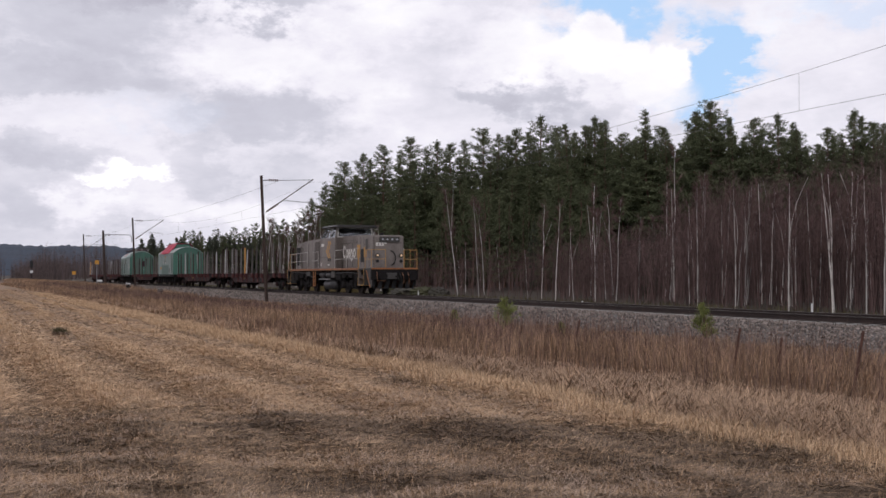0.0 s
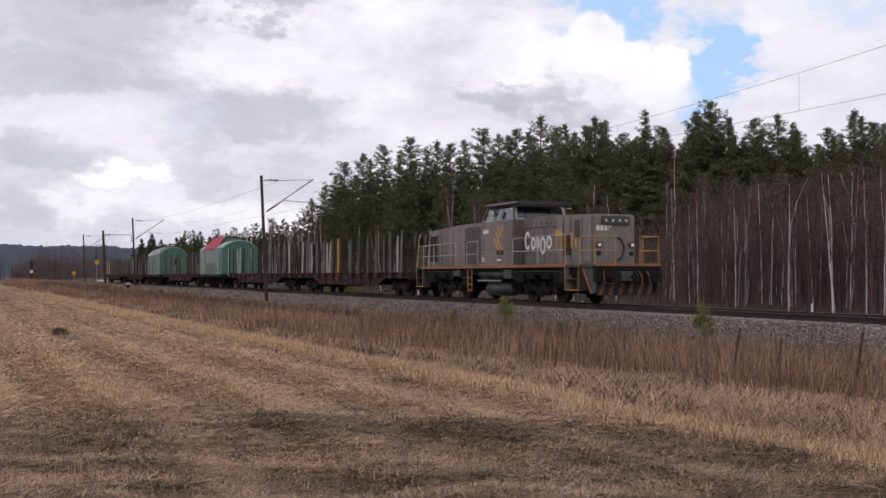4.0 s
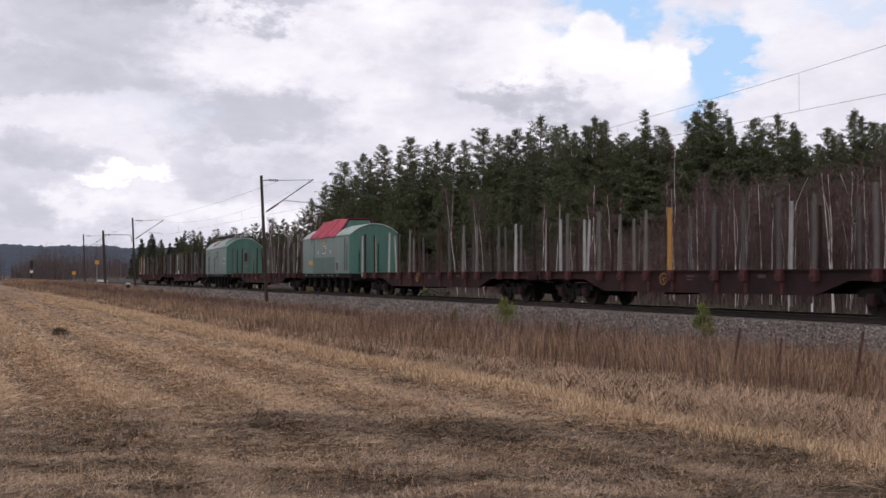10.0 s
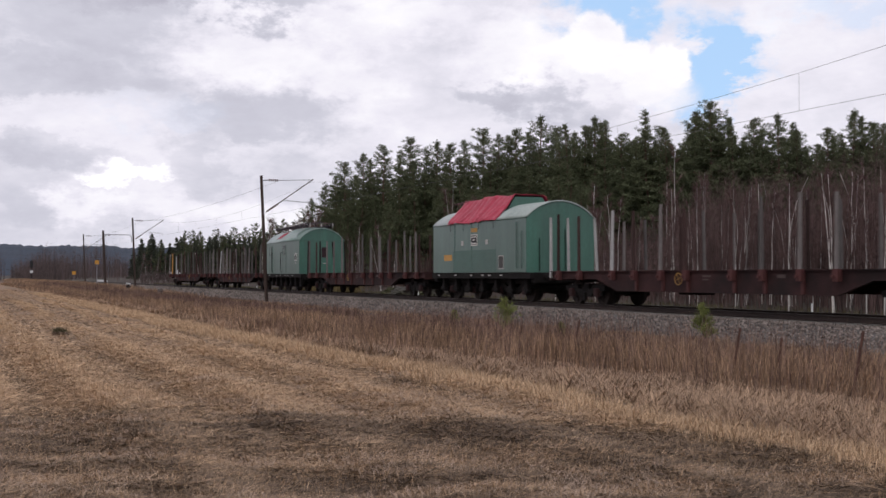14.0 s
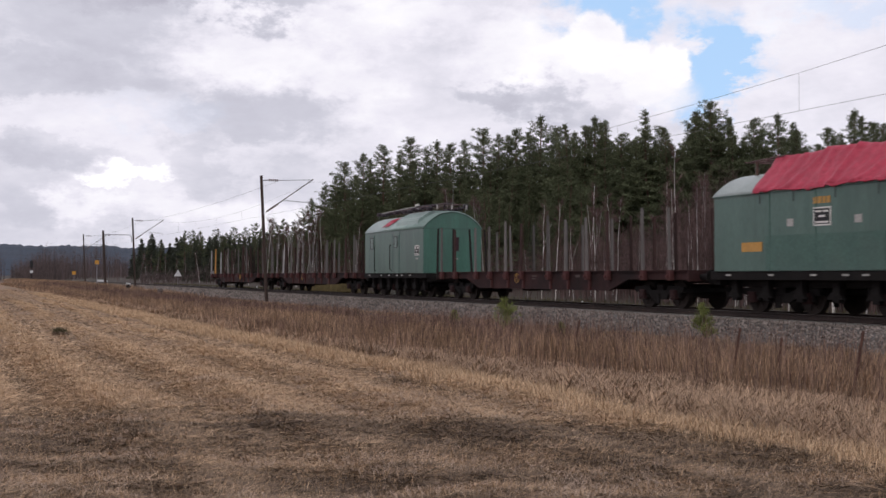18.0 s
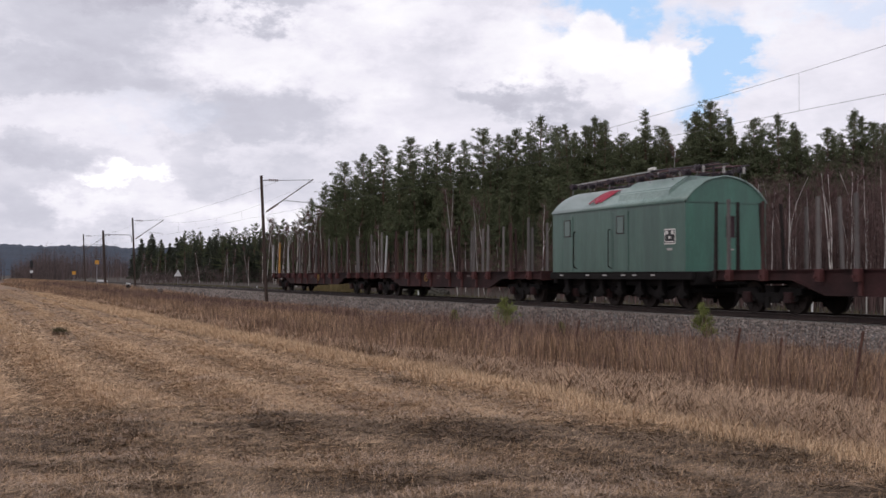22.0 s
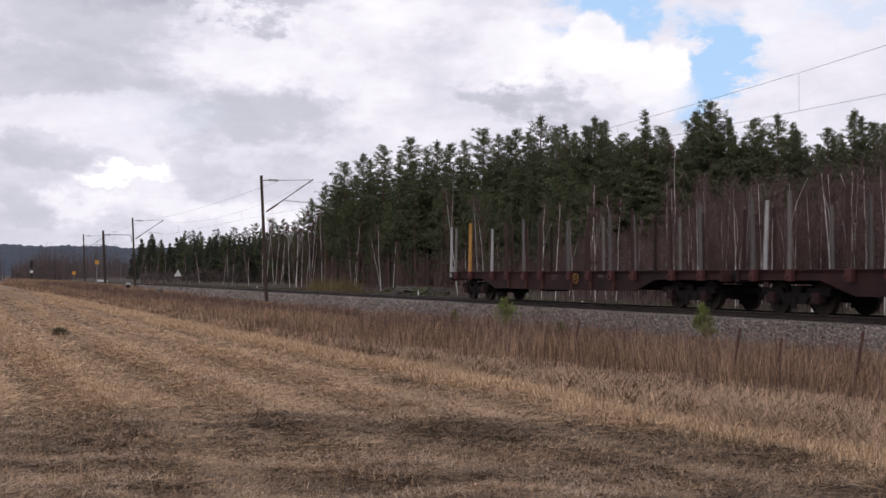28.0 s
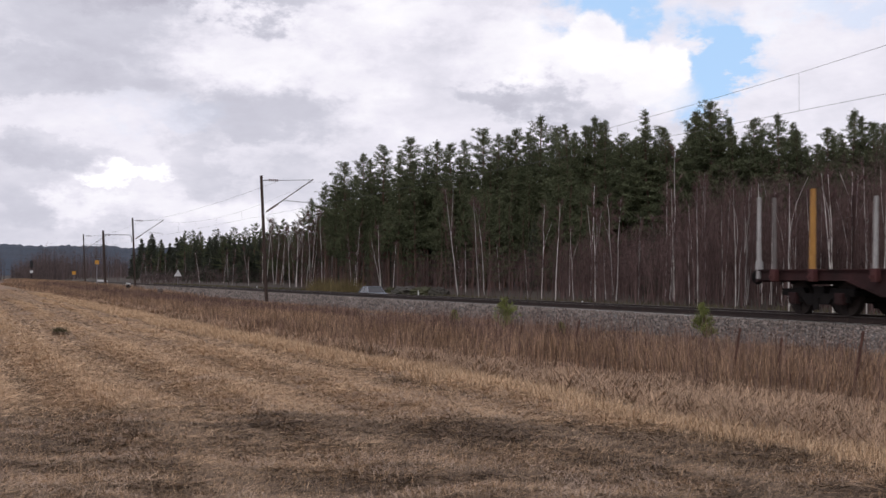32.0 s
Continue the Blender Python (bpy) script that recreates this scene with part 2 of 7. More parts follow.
M["green_pane"] = surf("painted_over_pane", (0.055, 0.105, 0.088), (0.085, 0.135, 0.115), 1.5, 14, 0.3, bump=0, spec=0.6)
M["maroon"] = surf("maroon_window_rubber", (0.026, 0.012, 0.015), (0.042, 0.019, 0.024), 3, 20, 0.6)
M["rod_dark"] = surf("dark_purple_tube", (0.022, 0.017, 0.022), (0.05, 0.036, 0.044), 3, 25, 0.5, 0.2)
M["car_glass"] = surf("dark_car_glass", (0.010, 0.012, 0.016), (0.018, 0.02, 0.025), 3, 20, 0.08, bump=0, spec=0.7)
M["stake_black"] = surf("black_bent_stake", (0.012, 0.010, 0.010), (0.028, 0.021, 0.019), 1.0, 12, 0.8, stretch=(3, 3, 0.5), spec=0.2)
M["wheel_yellow"] = surf("worn_yellow_rim", (0.27, 0.14, 0.035), (0.36, 0.20, 0.05), 3, 25, 0.6, dirt=(0.10, 0.055, 0.03), dirt_amt=0.7)
M["stencil"] = surf("faded_stencil_paint", (0.05, 0.034, 0.032), (0.085, 0.06, 0.056), 3, 25, 0.7)
M["green_dark"] = surf("darker_green_lower_panel", (0.045, 0.098, 0.08), (0.065, 0.128, 0.104), 0.8, 14, 0.5, bump=0.06, dirt=(0.075, 0.10, 0.088), spec=0.4)
M["green_roof"] = surf("pale_grey_green_roof", (0.1558, 0.2376, 0.2082), (0.2870, 0.3696, 0.3400), 0.7, 14, 0.35, bump=0.06, dirt=(0.13, 0.19, 0.17), dirt_amt=0.75, spec=0.5)
M["tarp"] = surf("red_tarpaulin", (0.31, 0.022, 0.048), (0.44, 0.040, 0.076), 1.2, 9, 0.5, bump=0.5, dirt=(0.22, 0.018, 0.036), dirt_amt=0.6, spec=0.3)
M["rod"] = surf("rusty_red_pantograph_tube", (0.075, 0.038, 0.038), (0.155, 0.082, 0.08), 3, 25, 0.6, 0.2)
M["pine"] = surf("pine_needles", (0.064, 0.077, 0.043), (0.123, 0.138, 0.075), 0.25, 2.0, 0.8, bump=0, island=0.45, spec=0.15)
M["spruce"] = surf("spruce_needles", (0.046, 0.053, 0.038), (0.078, 0.086, 0.061), 0.3, 2.0, 0.8, bump=0, island=0.4, spec=0.15)
M["young"] = surf("young_pine_needles", (0.13, 0.155, 0.045), (0.21, 0.23, 0.075), 2.0, 9.0, 0.8, bump=0, island=0.35, spec=0.2)
M["pinebark"] = surf("pine_bark", (0.075, 0.048, 0.038), (0.165, 0.098, 0.072), 0.8, 9, 0.9, stretch=(1, 1, 0.3), rand=0.2)
M["twig"] = surf("birch_twigs", (0.090, 0.054, 0.050), (0.140, 0.086, 0.079), 0.4, 3, 0.9, bump=0, island=0.35)
M["thicket"] = surf("bare_thicket_stems", (0.059, 0.037, 0.034), (0.128, 0.082, 0.076), 0.15, 2, 0.9, bump=0, island=0.6)
M["forest_floor"] = surf("forest_floor", (0.03, 0.024, 0.018), (0.06, 0.045, 0.032), 0.3, 3, 0.95, world=True)
M["verge"] = surf("verge_grass", (0.07, 0.062, 0.034), (0.12, 0.105, 0.055), 0.3, 5, 0.95, world=True, dirt=(0.05, 0.045, 0.025))
M["rock"] = surf("grey_rock", (0.028, 0.025, 0.022), (0.068, 0.06, 0.052), 0.8, 8, 0.9, bump=0.8, dirt=(0.03, 0.03, 0.015), dirt_amt=0.8)
# distance haze is put into the hill's bluish base colours
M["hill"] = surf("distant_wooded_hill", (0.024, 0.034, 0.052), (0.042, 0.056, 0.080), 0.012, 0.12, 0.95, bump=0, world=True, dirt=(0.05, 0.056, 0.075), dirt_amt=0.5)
M["farwood"] = surf("far_bare_wood", (0.056, 0.043, 0.043), (0.113, 0.083, 0.077), 0.05, 2, 0.9, bump=0, island=0.5)
M["straw"] = surf("bright_straw", (0.46, 0.315, 0.195), (0.62, 0.445, 0.285), 0.7, 7.0, 0.9, bump=0, island=0.35, world=True)
M["bleached"] = surf("bleached_stalks", (0.28, 0.20, 0.145), (0.44, 0.33, 0.25), 0.9, 7.0, 0.9, bump=0, island=0.4, world=True)
M["headland"] = surf("dark_cut_turf", (0.062, 0.042, 0.030), (0.14, 0.094, 0.064), 1.8, 24.0, 0.95, bump=1.0, world=True, stretch=(1.6, 0.4, 1), dirt=(0.20, 0.135, 0.09), dirt_amt=0.6, detail=8)
M["asphalt"] = surf("road_asphalt", (0.045, 0.044, 0.044), (0.075, 0.073, 0.072), 0.6, 20, 0.9, world=True)
M["car"] = surf("blue_grey_car_paint", (0.16, 0.175, 0.20), (0.20, 0.22, 0.25), 2, 20, 0.25, 0.4, bump=0, spec=0.6)
M["tail_red"] = surf("red_lamp_glass", (0.25, 0.02, 0.02), (0.3, 0.03, 0.03), 3, 20, 0.25, bump=0)
M["rubber"] = surf("black_rubber", (0.012, 0.012, 0.012), (0.02, 0.02, 0.02), 3, 20, 0.8)
M["ditch"] = surf("matted_ditch_litter", (0.075, 0.050, 0.034), (0.14, 0.094, 0.062), 0.6, 12.0, 0.95, bump=0.7, world=True)
M["moss"] = surf("moss", (0.026, 0.028, 0.013), (0.055, 0.054, 0.024), 2, 12, 0.95)
M["willow"] = surf("yellow_willow_twigs", (0.10, 0.08, 0.035), (0.17, 0.13, 0.058), 1, 6, 0.9, bump=0, island=0.3)
M["sign_white"] = surf("white_sign_sheet", (0.55, 0.55, 0.55), (0.65, 0.65, 0.65), 3, 20, 0.5)
M["sign_orange"] = surf("orange_sign_sheet", (0.50, 0.24, 0.03), (0.58, 0.30, 0.05), 3, 20, 0.5)
M["rustpost"] = surf("rusty_fence_post", (0.06, 0.03, 0.024), (0.11, 0.055, 0.04), 4, 30, 0.85)


def birch_bark():
    mt = surf("birch_bark", (0.38, 0.35, 0.325), (0.64, 0.61, 0.575), 1.5, 12, 0.7, rand=0.42, stretch=(1, 1, 0.5), dirt=(0.08, 0.063, 0.057), dirt_amt=0.85)
    return mt


M["birch"] = birch_bark()


def pane_glass():
    mt = bpy.data.materials.new("cab_window_glass")
    mt.use_nodes = True
    b = mt.node_tree.nodes["Principled BSDF"]
    b.inputs["Base Color"].default_value = (0.74, 0.79, 0.84, 1)
    b.inputs["Roughness"].default_value = 0.06
    b.inputs["Transmission Weight"].default_value = 1.0
    b.inputs["IOR"].default_value = 1.55
    return mt


M["glass"] = pane_glass()
def dull_window():
    mt = bpy.data.materials.new("dusty_dark_window")
    mt.use_nodes = True
    b = mt.node_tree.nodes["Principled BSDF"]
    b.inputs["Base Color"].default_value = (0.05, 0.055, 0.06, 1)
    b.inputs["Roughness"].default_value = 0.12
    b.inputs["Specular IOR Level"].default_value = 0.8
    return mt


M["lamp_on"] = glow("warm_headlamp", (1.0, 0.70, 0.42), 0.5)
M["lamp_top"] = glow("cool_roof_lamp", (0.9, 0.93, 1.0), 0.1)


# ---- building helpers ----
def part(name, bm, material, parent, label="", smooth=False):
    """Links a bmesh as one mesh object under a thing, a part, or (parent None) at top level."""
    me = bpy.data.meshes.new(name)
    if smooth:
        for f in bm.faces:
            f.smooth = True
    bm.to_mesh(me)
    bm.free()
    me.materials.append(material)
    ob = new(name, me)
    ob.parent = parent
    if label:
        ob["label"] = label
    return ob


def put_at(ob, x, y, z, rx=0, ry=0, rz=0):
    ob.matrix_basis = pose(x, y, z, rx, ry, rz)
    return ob


def again(ob, parent, x, y, z, rx=0, ry=0, rz=0):
    """Another object on the same mesh."""
    o = new(ob.name.split(".")[0], ob.data)
    o.parent = parent
    o.matrix_basis = pose(x, y, z, rx, ry, rz)
    return o


def empty(name, x, y, z, rz=0):
    e = new(name)
    e.empty_display_size = 0.3
    e.matrix_basis = pose(x, y, z, 0, 0, rz)
    return e


def box(x0, x1, y0, y1, z0, z1, bev=0.0, bm=None):
    bm = bm or bmesh.new()
    r = bmesh.ops.create_cube(bm, size=1.0)
    vs = r["verts"]
    for v in vs:
        v.co = Vector(((x0 + x1) / 2 + v.co.x * (x1 - x0), (y0 + y1) / 2 + v.co.y * (y1 - y0), (z0 + z1) / 2 + v.co.z * (z1 - z0)))
    if bev:
        es = {e for v in vs for e in v.link_edges}
        bmesh.ops.bevel(bm, geom=list(es), offset=bev, segments=2, affect="EDGES", profile=0.6)
    return bm


def rod(p, q, r, n=8, bm=None, r2=None):
    bm = bm or bmesh.new()
    p, q = Vector(p), Vector(q)
    d = q - p
    m = Matrix.Translation((p + q) / 2) @ d.to_track_quat("Z", "Y").to_matrix().to_4x4()
    bmesh.ops.create_cone(bm, cap_ends=True, segments=n, radius1=r, radius2=r if r2 is None else r2, depth=d.length, matrix=m)
    return bm


def pipe(points, r, n=6, bm=None):
    bm = bm or bmesh.new()
    for a, b in zip(points, points[1:]):
        rod(a, b, r, n, bm)
    return bm


def prism(profile, a0, a1, axis="y", bm=None):
    """Extrudes a closed outline; axis 'y': outline is (x, z); axis 'x': outline is (y, z)."""
    bm = bm or bmesh.new()

    def at(u, v, a):
        return (u, a, v) if axis == "y" else (a, u, v)

    lo = [bm.verts.new(at(u, v, a0)) for u, v in profile]
    hi = [bm.verts.new(at(u, v, a1)) for u, v in profile]
    k = len(profile)
    bm.faces.new(lo)
    bm.faces.new(hi[::-1])
    for i in range(k):
        j = (i + 1) % k
        bm.faces.new((lo[j], lo[i], hi[i], hi[j]))
    bmesh.ops.recalc_face_normals(bm, faces=bm.faces[:])
    return bm


def tri_mesh(name, pts, material):
    """A mesh of loose triangles from an array (k, 3, 3)."""
    k = len(pts)
    me = bpy.data.meshes.new(name)
    me.vertices.add(3 * k)
    me.vertices.foreach_set("co", np.ascontiguousarray(pts, dtype=np.float32).ravel())
    me.loops.add(3 * k)
    me.loops.foreach_set("vertex_index", np.arange(3 * k, dtype=np.int32))
    me.polygons.add(k)
    me.polygons.foreach_set("loop_start", np.arange(0, 3 * k, 3, dtype=np.int32))
    me.update(calc_edges=True)
    me.materials.append(material)
    return me


class Soup:
    """Gathers many small faces quickly."""

    def __init__(self):
        self.v, self.f, self.n = [], [], 0

    def add(self, verts, faces):
        self.v.append(np.asarray(verts, float))
        self.f += [tuple(i + self.n for i in f) for f in faces]
        self.n += len(verts)

    def tris(self, pts):
        """pts: (k, 3, 3)"""
        k = len(pts)
        self.v.append(pts.reshape(-1, 3))
        idx = (np.arange(k * 3) + self.n).reshape(-1, 3)
        self.f += idx.tolist()
        self.n += 3 * k

    def quads(self, pts):
        k = len(pts)
        self.v.append(pts.reshape(-1, 3))
        self.f += (np.arange(k * 4) + self.n).reshape(-1, 4).tolist()
        self.n += 4 * k

    def tube(self, pts, radii, n=6):
        base = self.n
        ang = np.linspace(0, 2 * np.pi, n, endpoint=False)
        vs = []
        for (x, y, z), r in zip(pts, radii):
            vs.append(np.c_[x + r * np.cos(ang), y + r * np.sin(ang), np.full(n, z)])
        self.v.append(np.concatenate(vs))
        for i in range(len(pts) - 1):
            for j in range(n):
                a, b = base + i * n + j, base + i * n + (j + 1) % n
                self.f.append((a, b, b + n, a + n))
        self.n += n * len(pts)

    def mesh(self, name, material, smooth=False):
        me = bpy.data.meshes.new(name)
        me.from_pydata(np.concatenate(self.v).tolist(), [], self.f)
        me.materials.append(material)
        if smooth:
            me.polygons.foreach_set("use_smooth", [True] * len(me.polygons))
        return me


# ---- ground, track and lineside ----
rng = np.random.default_rng(7)
FWD, RIGHT = np.array((-0.9171, 0.3987)), np.array((0.3987, 0.9171))


def lump(x, y, s, seed):
    """Cheap smooth plan noise, about -1 to 1."""
    r = np.random.default_rng(seed)
    out = np.zeros_like(x)
    for k in range(5):
        a, p = r.random() * 6.28, r.random() * 6.28
        f = s * (0.6 + 0.5 * k)
        out += np.sin(f * (x * np.cos(a) + y * np.sin(a)) + p + 1.3 * np.sin(0.7 * f * (x * np.sin(a) - y * np.cos(a)))) / (1 + 0.4 * k)
    return out / 2.6


def ground_z(x, y):
    """Height of the land: a flat field, a shallow ditch before the track, a gentle rise into the wood."""
    ys = (-3000, 0, 7.6, 9.0, 13.0, 17.5, 19.3, 26.2, 28.6, 33.4, 35.5, 60.0, 110.0, 3000)
    zs = (-0.55, -0.55, -0.55, -0.62, -0.80, -0.85, -0.72, -0.74, -1.16, -1.16, -0.62, 0.2, 1.2, 1.2)
    z = np.interp(y, ys, zs)
    # mowing ridges on the field, humps in the ditch strip
    x, y = np.asarray(x, float), np.asarray(y, float)
    near = np.exp(-((x + 10) / 60) ** 2)
    z = z + near * 0.025 * np.cos((y - 3.4) * 3.59 + 0.6 * np.sin(x * 0.11)) * (y < 7.2)
    z = z + near * 0.03 * np.sin(x * 0.9 + y * 1.1) * np.sin(y * 0.6 - x * 0.31) * (y < 19)
    # clods and old mower ruts in the turf before the viewer
    f, s = x * FWD[0] + y * FWD[1], x * RIGHT[0] + y * RIGHT[1]
    close = np.clip((17 - np.hypot(x, y)) / 4, 0, 1) * (y < 7)
    return z + close * (0.028 * lump(f * 1.9, s * 0.55, 2.2, 61) + 0.022 * lump(f, s, 5.2, 62))


def headland(x, y):
    """0 to 1: how far the ground is the dark, close-cut turf before the viewer."""
    f, s = x * FWD[0] + y * FWD[1], x * RIGHT[0] + y * RIGHT[1]
    edge = 13.3 - 0.72 * np.maximum(s, 0) - 0.05 * np.minimum(s, 0) + 0.55 * lump(f, s * 0.4, 0.8, 3) + 0.4 * lump(f, s * 0.5, 2.6, 4)
    return np.clip((edge - f) / 1.0 + 0.5, 0, 1) * np.clip((7.3 - y) / 0.4, 0, 1)


def make_ground():
    xs = np.unique(np.concatenate([np.linspace(-2600, -220, 14), np.arange(-220, -45, 3.0), np.arange(-45, -18, 0.8), np.arange(-18, -3, 0.11), np.arange(-3, 8, 0.4), np.arange(8, 41, 4), np.linspace(45, 2600, 12)]))
    ys = np.unique(np.concatenate([np.linspace(-2600, -30, 10), np.arange(-30, -8, 0.8), np.arange(-8, -4, 0.3), np.arange(-4, 8, 0.11), np.arange(8, 40, 1.1), np.arange(40, 120, 6), np.linspace(125, 2600, 10)]))
    X, Y = np.meshgrid(xs, ys, indexing="ij")
    Z = ground_z(X, Y)
    n, k = X.shape
    verts = np.c_[X.ravel(), Y.ravel(), Z.ravel()]
    head = headland((X[:-1, :-1] + X[1:, 1:]) / 2, (Y[:-1, :-1] + Y[1:, 1:]) / 2)
    faces, mats = [], []
    for i in range(n - 1):
        for j in range(k - 1):
            a = i * k + j
            faces.append((a, a + k, a + k + 1, a + 1))
            yc = (ys[j] + ys[j + 1]) / 2
            mats.append(4 if head[i, j] > 0.5 and yc < 7.2 else 0 if yc < 7.6 else 3 if yc < 20 else 1 if yc < 35 else 2)
    me = bpy.data.meshes.new("ground")
    me.from_pydata(verts.tolist(), [], faces)
    for m in ("field", "verge", "forest_floor", "ditch", "headland"):
        me.materials.append(M[m])
    me.polygons.foreach_set("material_index", mats)
    me.polygons.foreach_set("use_smooth", [True] * len(faces))
    tagged(new("ground", me), "flat mown hay field with a grassy ditch and woodland floor", "ground", kind="structure")


make_ground()

TY = TRACK_Y


def make_track():
    bed = part("ballast_bed", prism([(TY - 3.25, -0.80), (TY - 2.0, -0.24), (TY + 2.0, -0.24), (TY + 3.25, -0.80)], -620, 90, "x"), M["ballast"], None)
    tagged(bed, "grey crushed stone ballast bank under the railway track", "ballast", kind="structure")
    prof = [(-0.075, -0.172), (0.075, -0.172), (0.075, -0.160), (0.012, -0.140), (0.012, -0.05), (0.036, -0.036), (0.036, -0.006), (-0.036, -0.006), (-0.036, -0.036), (-0.012, -0.05), (-0.012, -0.140), (-0.075, -0.160)]
    for side in (-0.7535, 0.7535):
        r = part("rail", prism([(TY + side + a, z) for a, z in prof], -620, 90, "x"), M["rail"], None)
        tagged(r, "rust brown steel rail with a worn bright head", "rail", "rails of the track", kind="structure")
        part("rail_head", box(-620, 90, TY + side - 0.033, TY + side + 0.033, -0.006, 0.0), M["railtop"], r, "bright worn running surface")
    tr = prism([(-1.28, -0.34), (1.28, -0.34), (1.28, -0.20), (0.95, -0.172), (0.55, -0.172), (0.2, -0.215), (-0.2, -0.215), (-0.55, -0.172), (-0.95, -0.172), (-1.28, -0.20)], -0.12, 0.12, "x")
    first = part("sleeper", tr, M["sleeper"], bed)
    put_at(first, 8.0, TY, 0)
    for i in range(1, 280):
        again(first, bed, 8.0 - 0.6 * i, TY + 0.004 * math.sin(i * 2.1), 0)


make_track()


road = part("road", box(-700, 600, 29.2, 33.0, -1.5, -1.12), M["asphalt"], None)
tagged(road, "narrow asphalt road behind the railway", "road", kind="structure")


def scatter_stones(n, x0, reach, size, name):
    """Loose ballast stones on the near slope and between the rails, where the track lies closest."""
    s = Soup()
    u = rng.random(n) ** 1.5
    x = x0 - reach * u
    y = TY - 3.35 + rng.random(n) * 3.6
    d = np.abs(y - TY)
    z = np.where(d < 2.0, -0.235, -0.24 - (d - 2.0) / 1.25 * 0.56)
    r = rng.uniform(0.4, 1.0, n) * size * (1 + 0.6 * u)
    base = np.array([(1, 0, 0), (-0.5, 0.87, 0), (-0.5, -0.87, 0), (0, 0, 0.9), (0.2, 0.1, -0.6)])
    ang = rng.random(n) * 6.28
    c, q = np.cos(ang)[:, None], np.sin(ang)[:, None]
    b = base[None] * rng.uniform(0.6, 1.3, (n, 5, 1))
    v = np.stack([b[..., 0] * c - b[..., 1] * q, b[..., 0] * q + b[..., 1] * c, b[..., 2]], -1) * r[:, None, None]
    v += np.stack([x, y, z + r * 0.3], -1)[:, None]
    idx = np.arange(n)[:, None] * 5
    fs = [np.c_[idx + a, idx + e, idx + f] for a, e, f in ((0, 1, 3), (1, 2, 3), (2, 0, 3), (1, 0, 4), (2, 1, 4), (0, 2, 4))]
    s.v, s.f, s.n = [v.reshape(-1, 3)], np.concatenate(fs).tolist(), n * 5
    tagged(new(name, s.mesh(name, M["stone"])), "loose grey crushed stones on the track bank", "ballast", kind="stuff")


scatter_stones(70000, 2, 100, 0.048, "ballast_stones")
scatter_stones(24000, -90, 110, 0.10, "far_ballast_stones")


def blades(n_or_xy, h, lean, w, name, mat, label, category, swirl=0):
    """Many tapering, bent blades standing at given plan points."""
    xy = n_or_xy
    n = len(xy)
    h = np.broadcast_to(h, (n,))
    lean = np.broadcast_to(lean, (n,))
    w = np.broadcast_to(w, (n,))
    z = ground_z(xy[:, 0], xy[:, 1]) - 0.02
    a = rng.random(n) * 6.283
    if swirl:
        # tufts that lie over together
        a = np.repeat(rng.random(n // swirl + 1) * 6.283, swirl)[:n] + rng.normal(0, 0.45, n)
    # blades turn their flat side anywhere, and lean anywhere with a slight set along the wind
    dx, dy = np.cos(a) + 0.35, np.sin(a) - 0.15
    t = a + 1.57 + rng.normal(0, 0.5, n)
    sx, sy = np.cos(t) * w / 2, np.sin(t) * w / 2
    V = np.zeros((n, 5, 3))
    V[:, 0] = np.c_[xy[:, 0] - sx, xy[:, 1] - sy, z]
    V[:, 1] = np.c_[xy[:, 0] + sx, xy[:, 1] + sy, z]
    mx, my = xy[:, 0] + dx * lean * h * 0.35, xy[:, 1] + dy * lean * h * 0.35
    V[:, 2] = np.c_[mx + sx * 0.8, my + sy * 0.8, z + h * 0.6]
    V[:, 3] = np.c_[mx - sx * 0.8, my - sy * 0.8, z + h * 0.6]
    V[:, 4] = np.c_[xy[:, 0] + dx * lean * h, xy[:, 1] + dy * lean * h, z + h * np.clip(1 - lean * 0.35, 0.3, 1)]
    me = bpy.data.meshes.new(name)
    me.vertices.add(5 * n)
    me.vertices.foreach_set("co", V.astype(np.float32).ravel())
    idx = (np.arange(n)[:, None] * 5 + np.array([0, 1, 2, 3, 3, 2, 4])).astype(np.int32)
    me.loops.add(7 * n)
    me.loops.foreach_set("vertex_index", idx.ravel())
    me.polygons.add(2 * n)
    me.polygons.foreach_set("loop_start", (np.arange(n)[:, None] * 7 + np.array([0, 4])).astype(np.int32).ravel())
    me.update(calc_edges=True)
    me.materials.append(mat)
    return tagged(new(name, me), label, category, kind="stuff")


def straws(xy, h, length, w, name, mat, label, category):
    """Many thin lying straws, one narrow triangle each."""
    n = len(xy)
    z = ground_z(xy[:, 0], xy[:, 1])
    a = rng.random(n) * 6.283
    d = np.c_[np.cos(a), np.sin(a)]
    sd = np.c_[-d[:, 1], d[:, 0]] * np.broadcast_to(w, (n,))[:, None] / 2
    lift = rng.uniform(-0.01, 0.02, n)
    A = np.c_[xy - sd, z + lift]
    B = np.c_[xy + sd, z + lift + np.broadcast_to(w, (n,)) * 0.5]
    C = np.c_[xy + d * np.broadcast_to(length, (n,))[:, None], z + h]
    return tagged(new(name, tri_mesh(name, np.stack([A, B, C], 1), mat)), label, category, kind="stuff")


def wedge(n, d0, d1, spread=0.47, power=1.0):
    """Plan points over the land before the viewer, thinning with distance."""
    u = rng.random(n) ** power
    d = d0 * (d1 / d0) ** u
    lat = (rng.random(n) * 2 - 1) * spread * d
    return FWD * d[:, None] + RIGHT * lat[:, None]


def clumps(centres, per, spread):
    """Blade places gathered in tufts."""
    c = np.repeat(centres, per, 0)
    return c + rng.normal(0, 1, c.shape) * spread


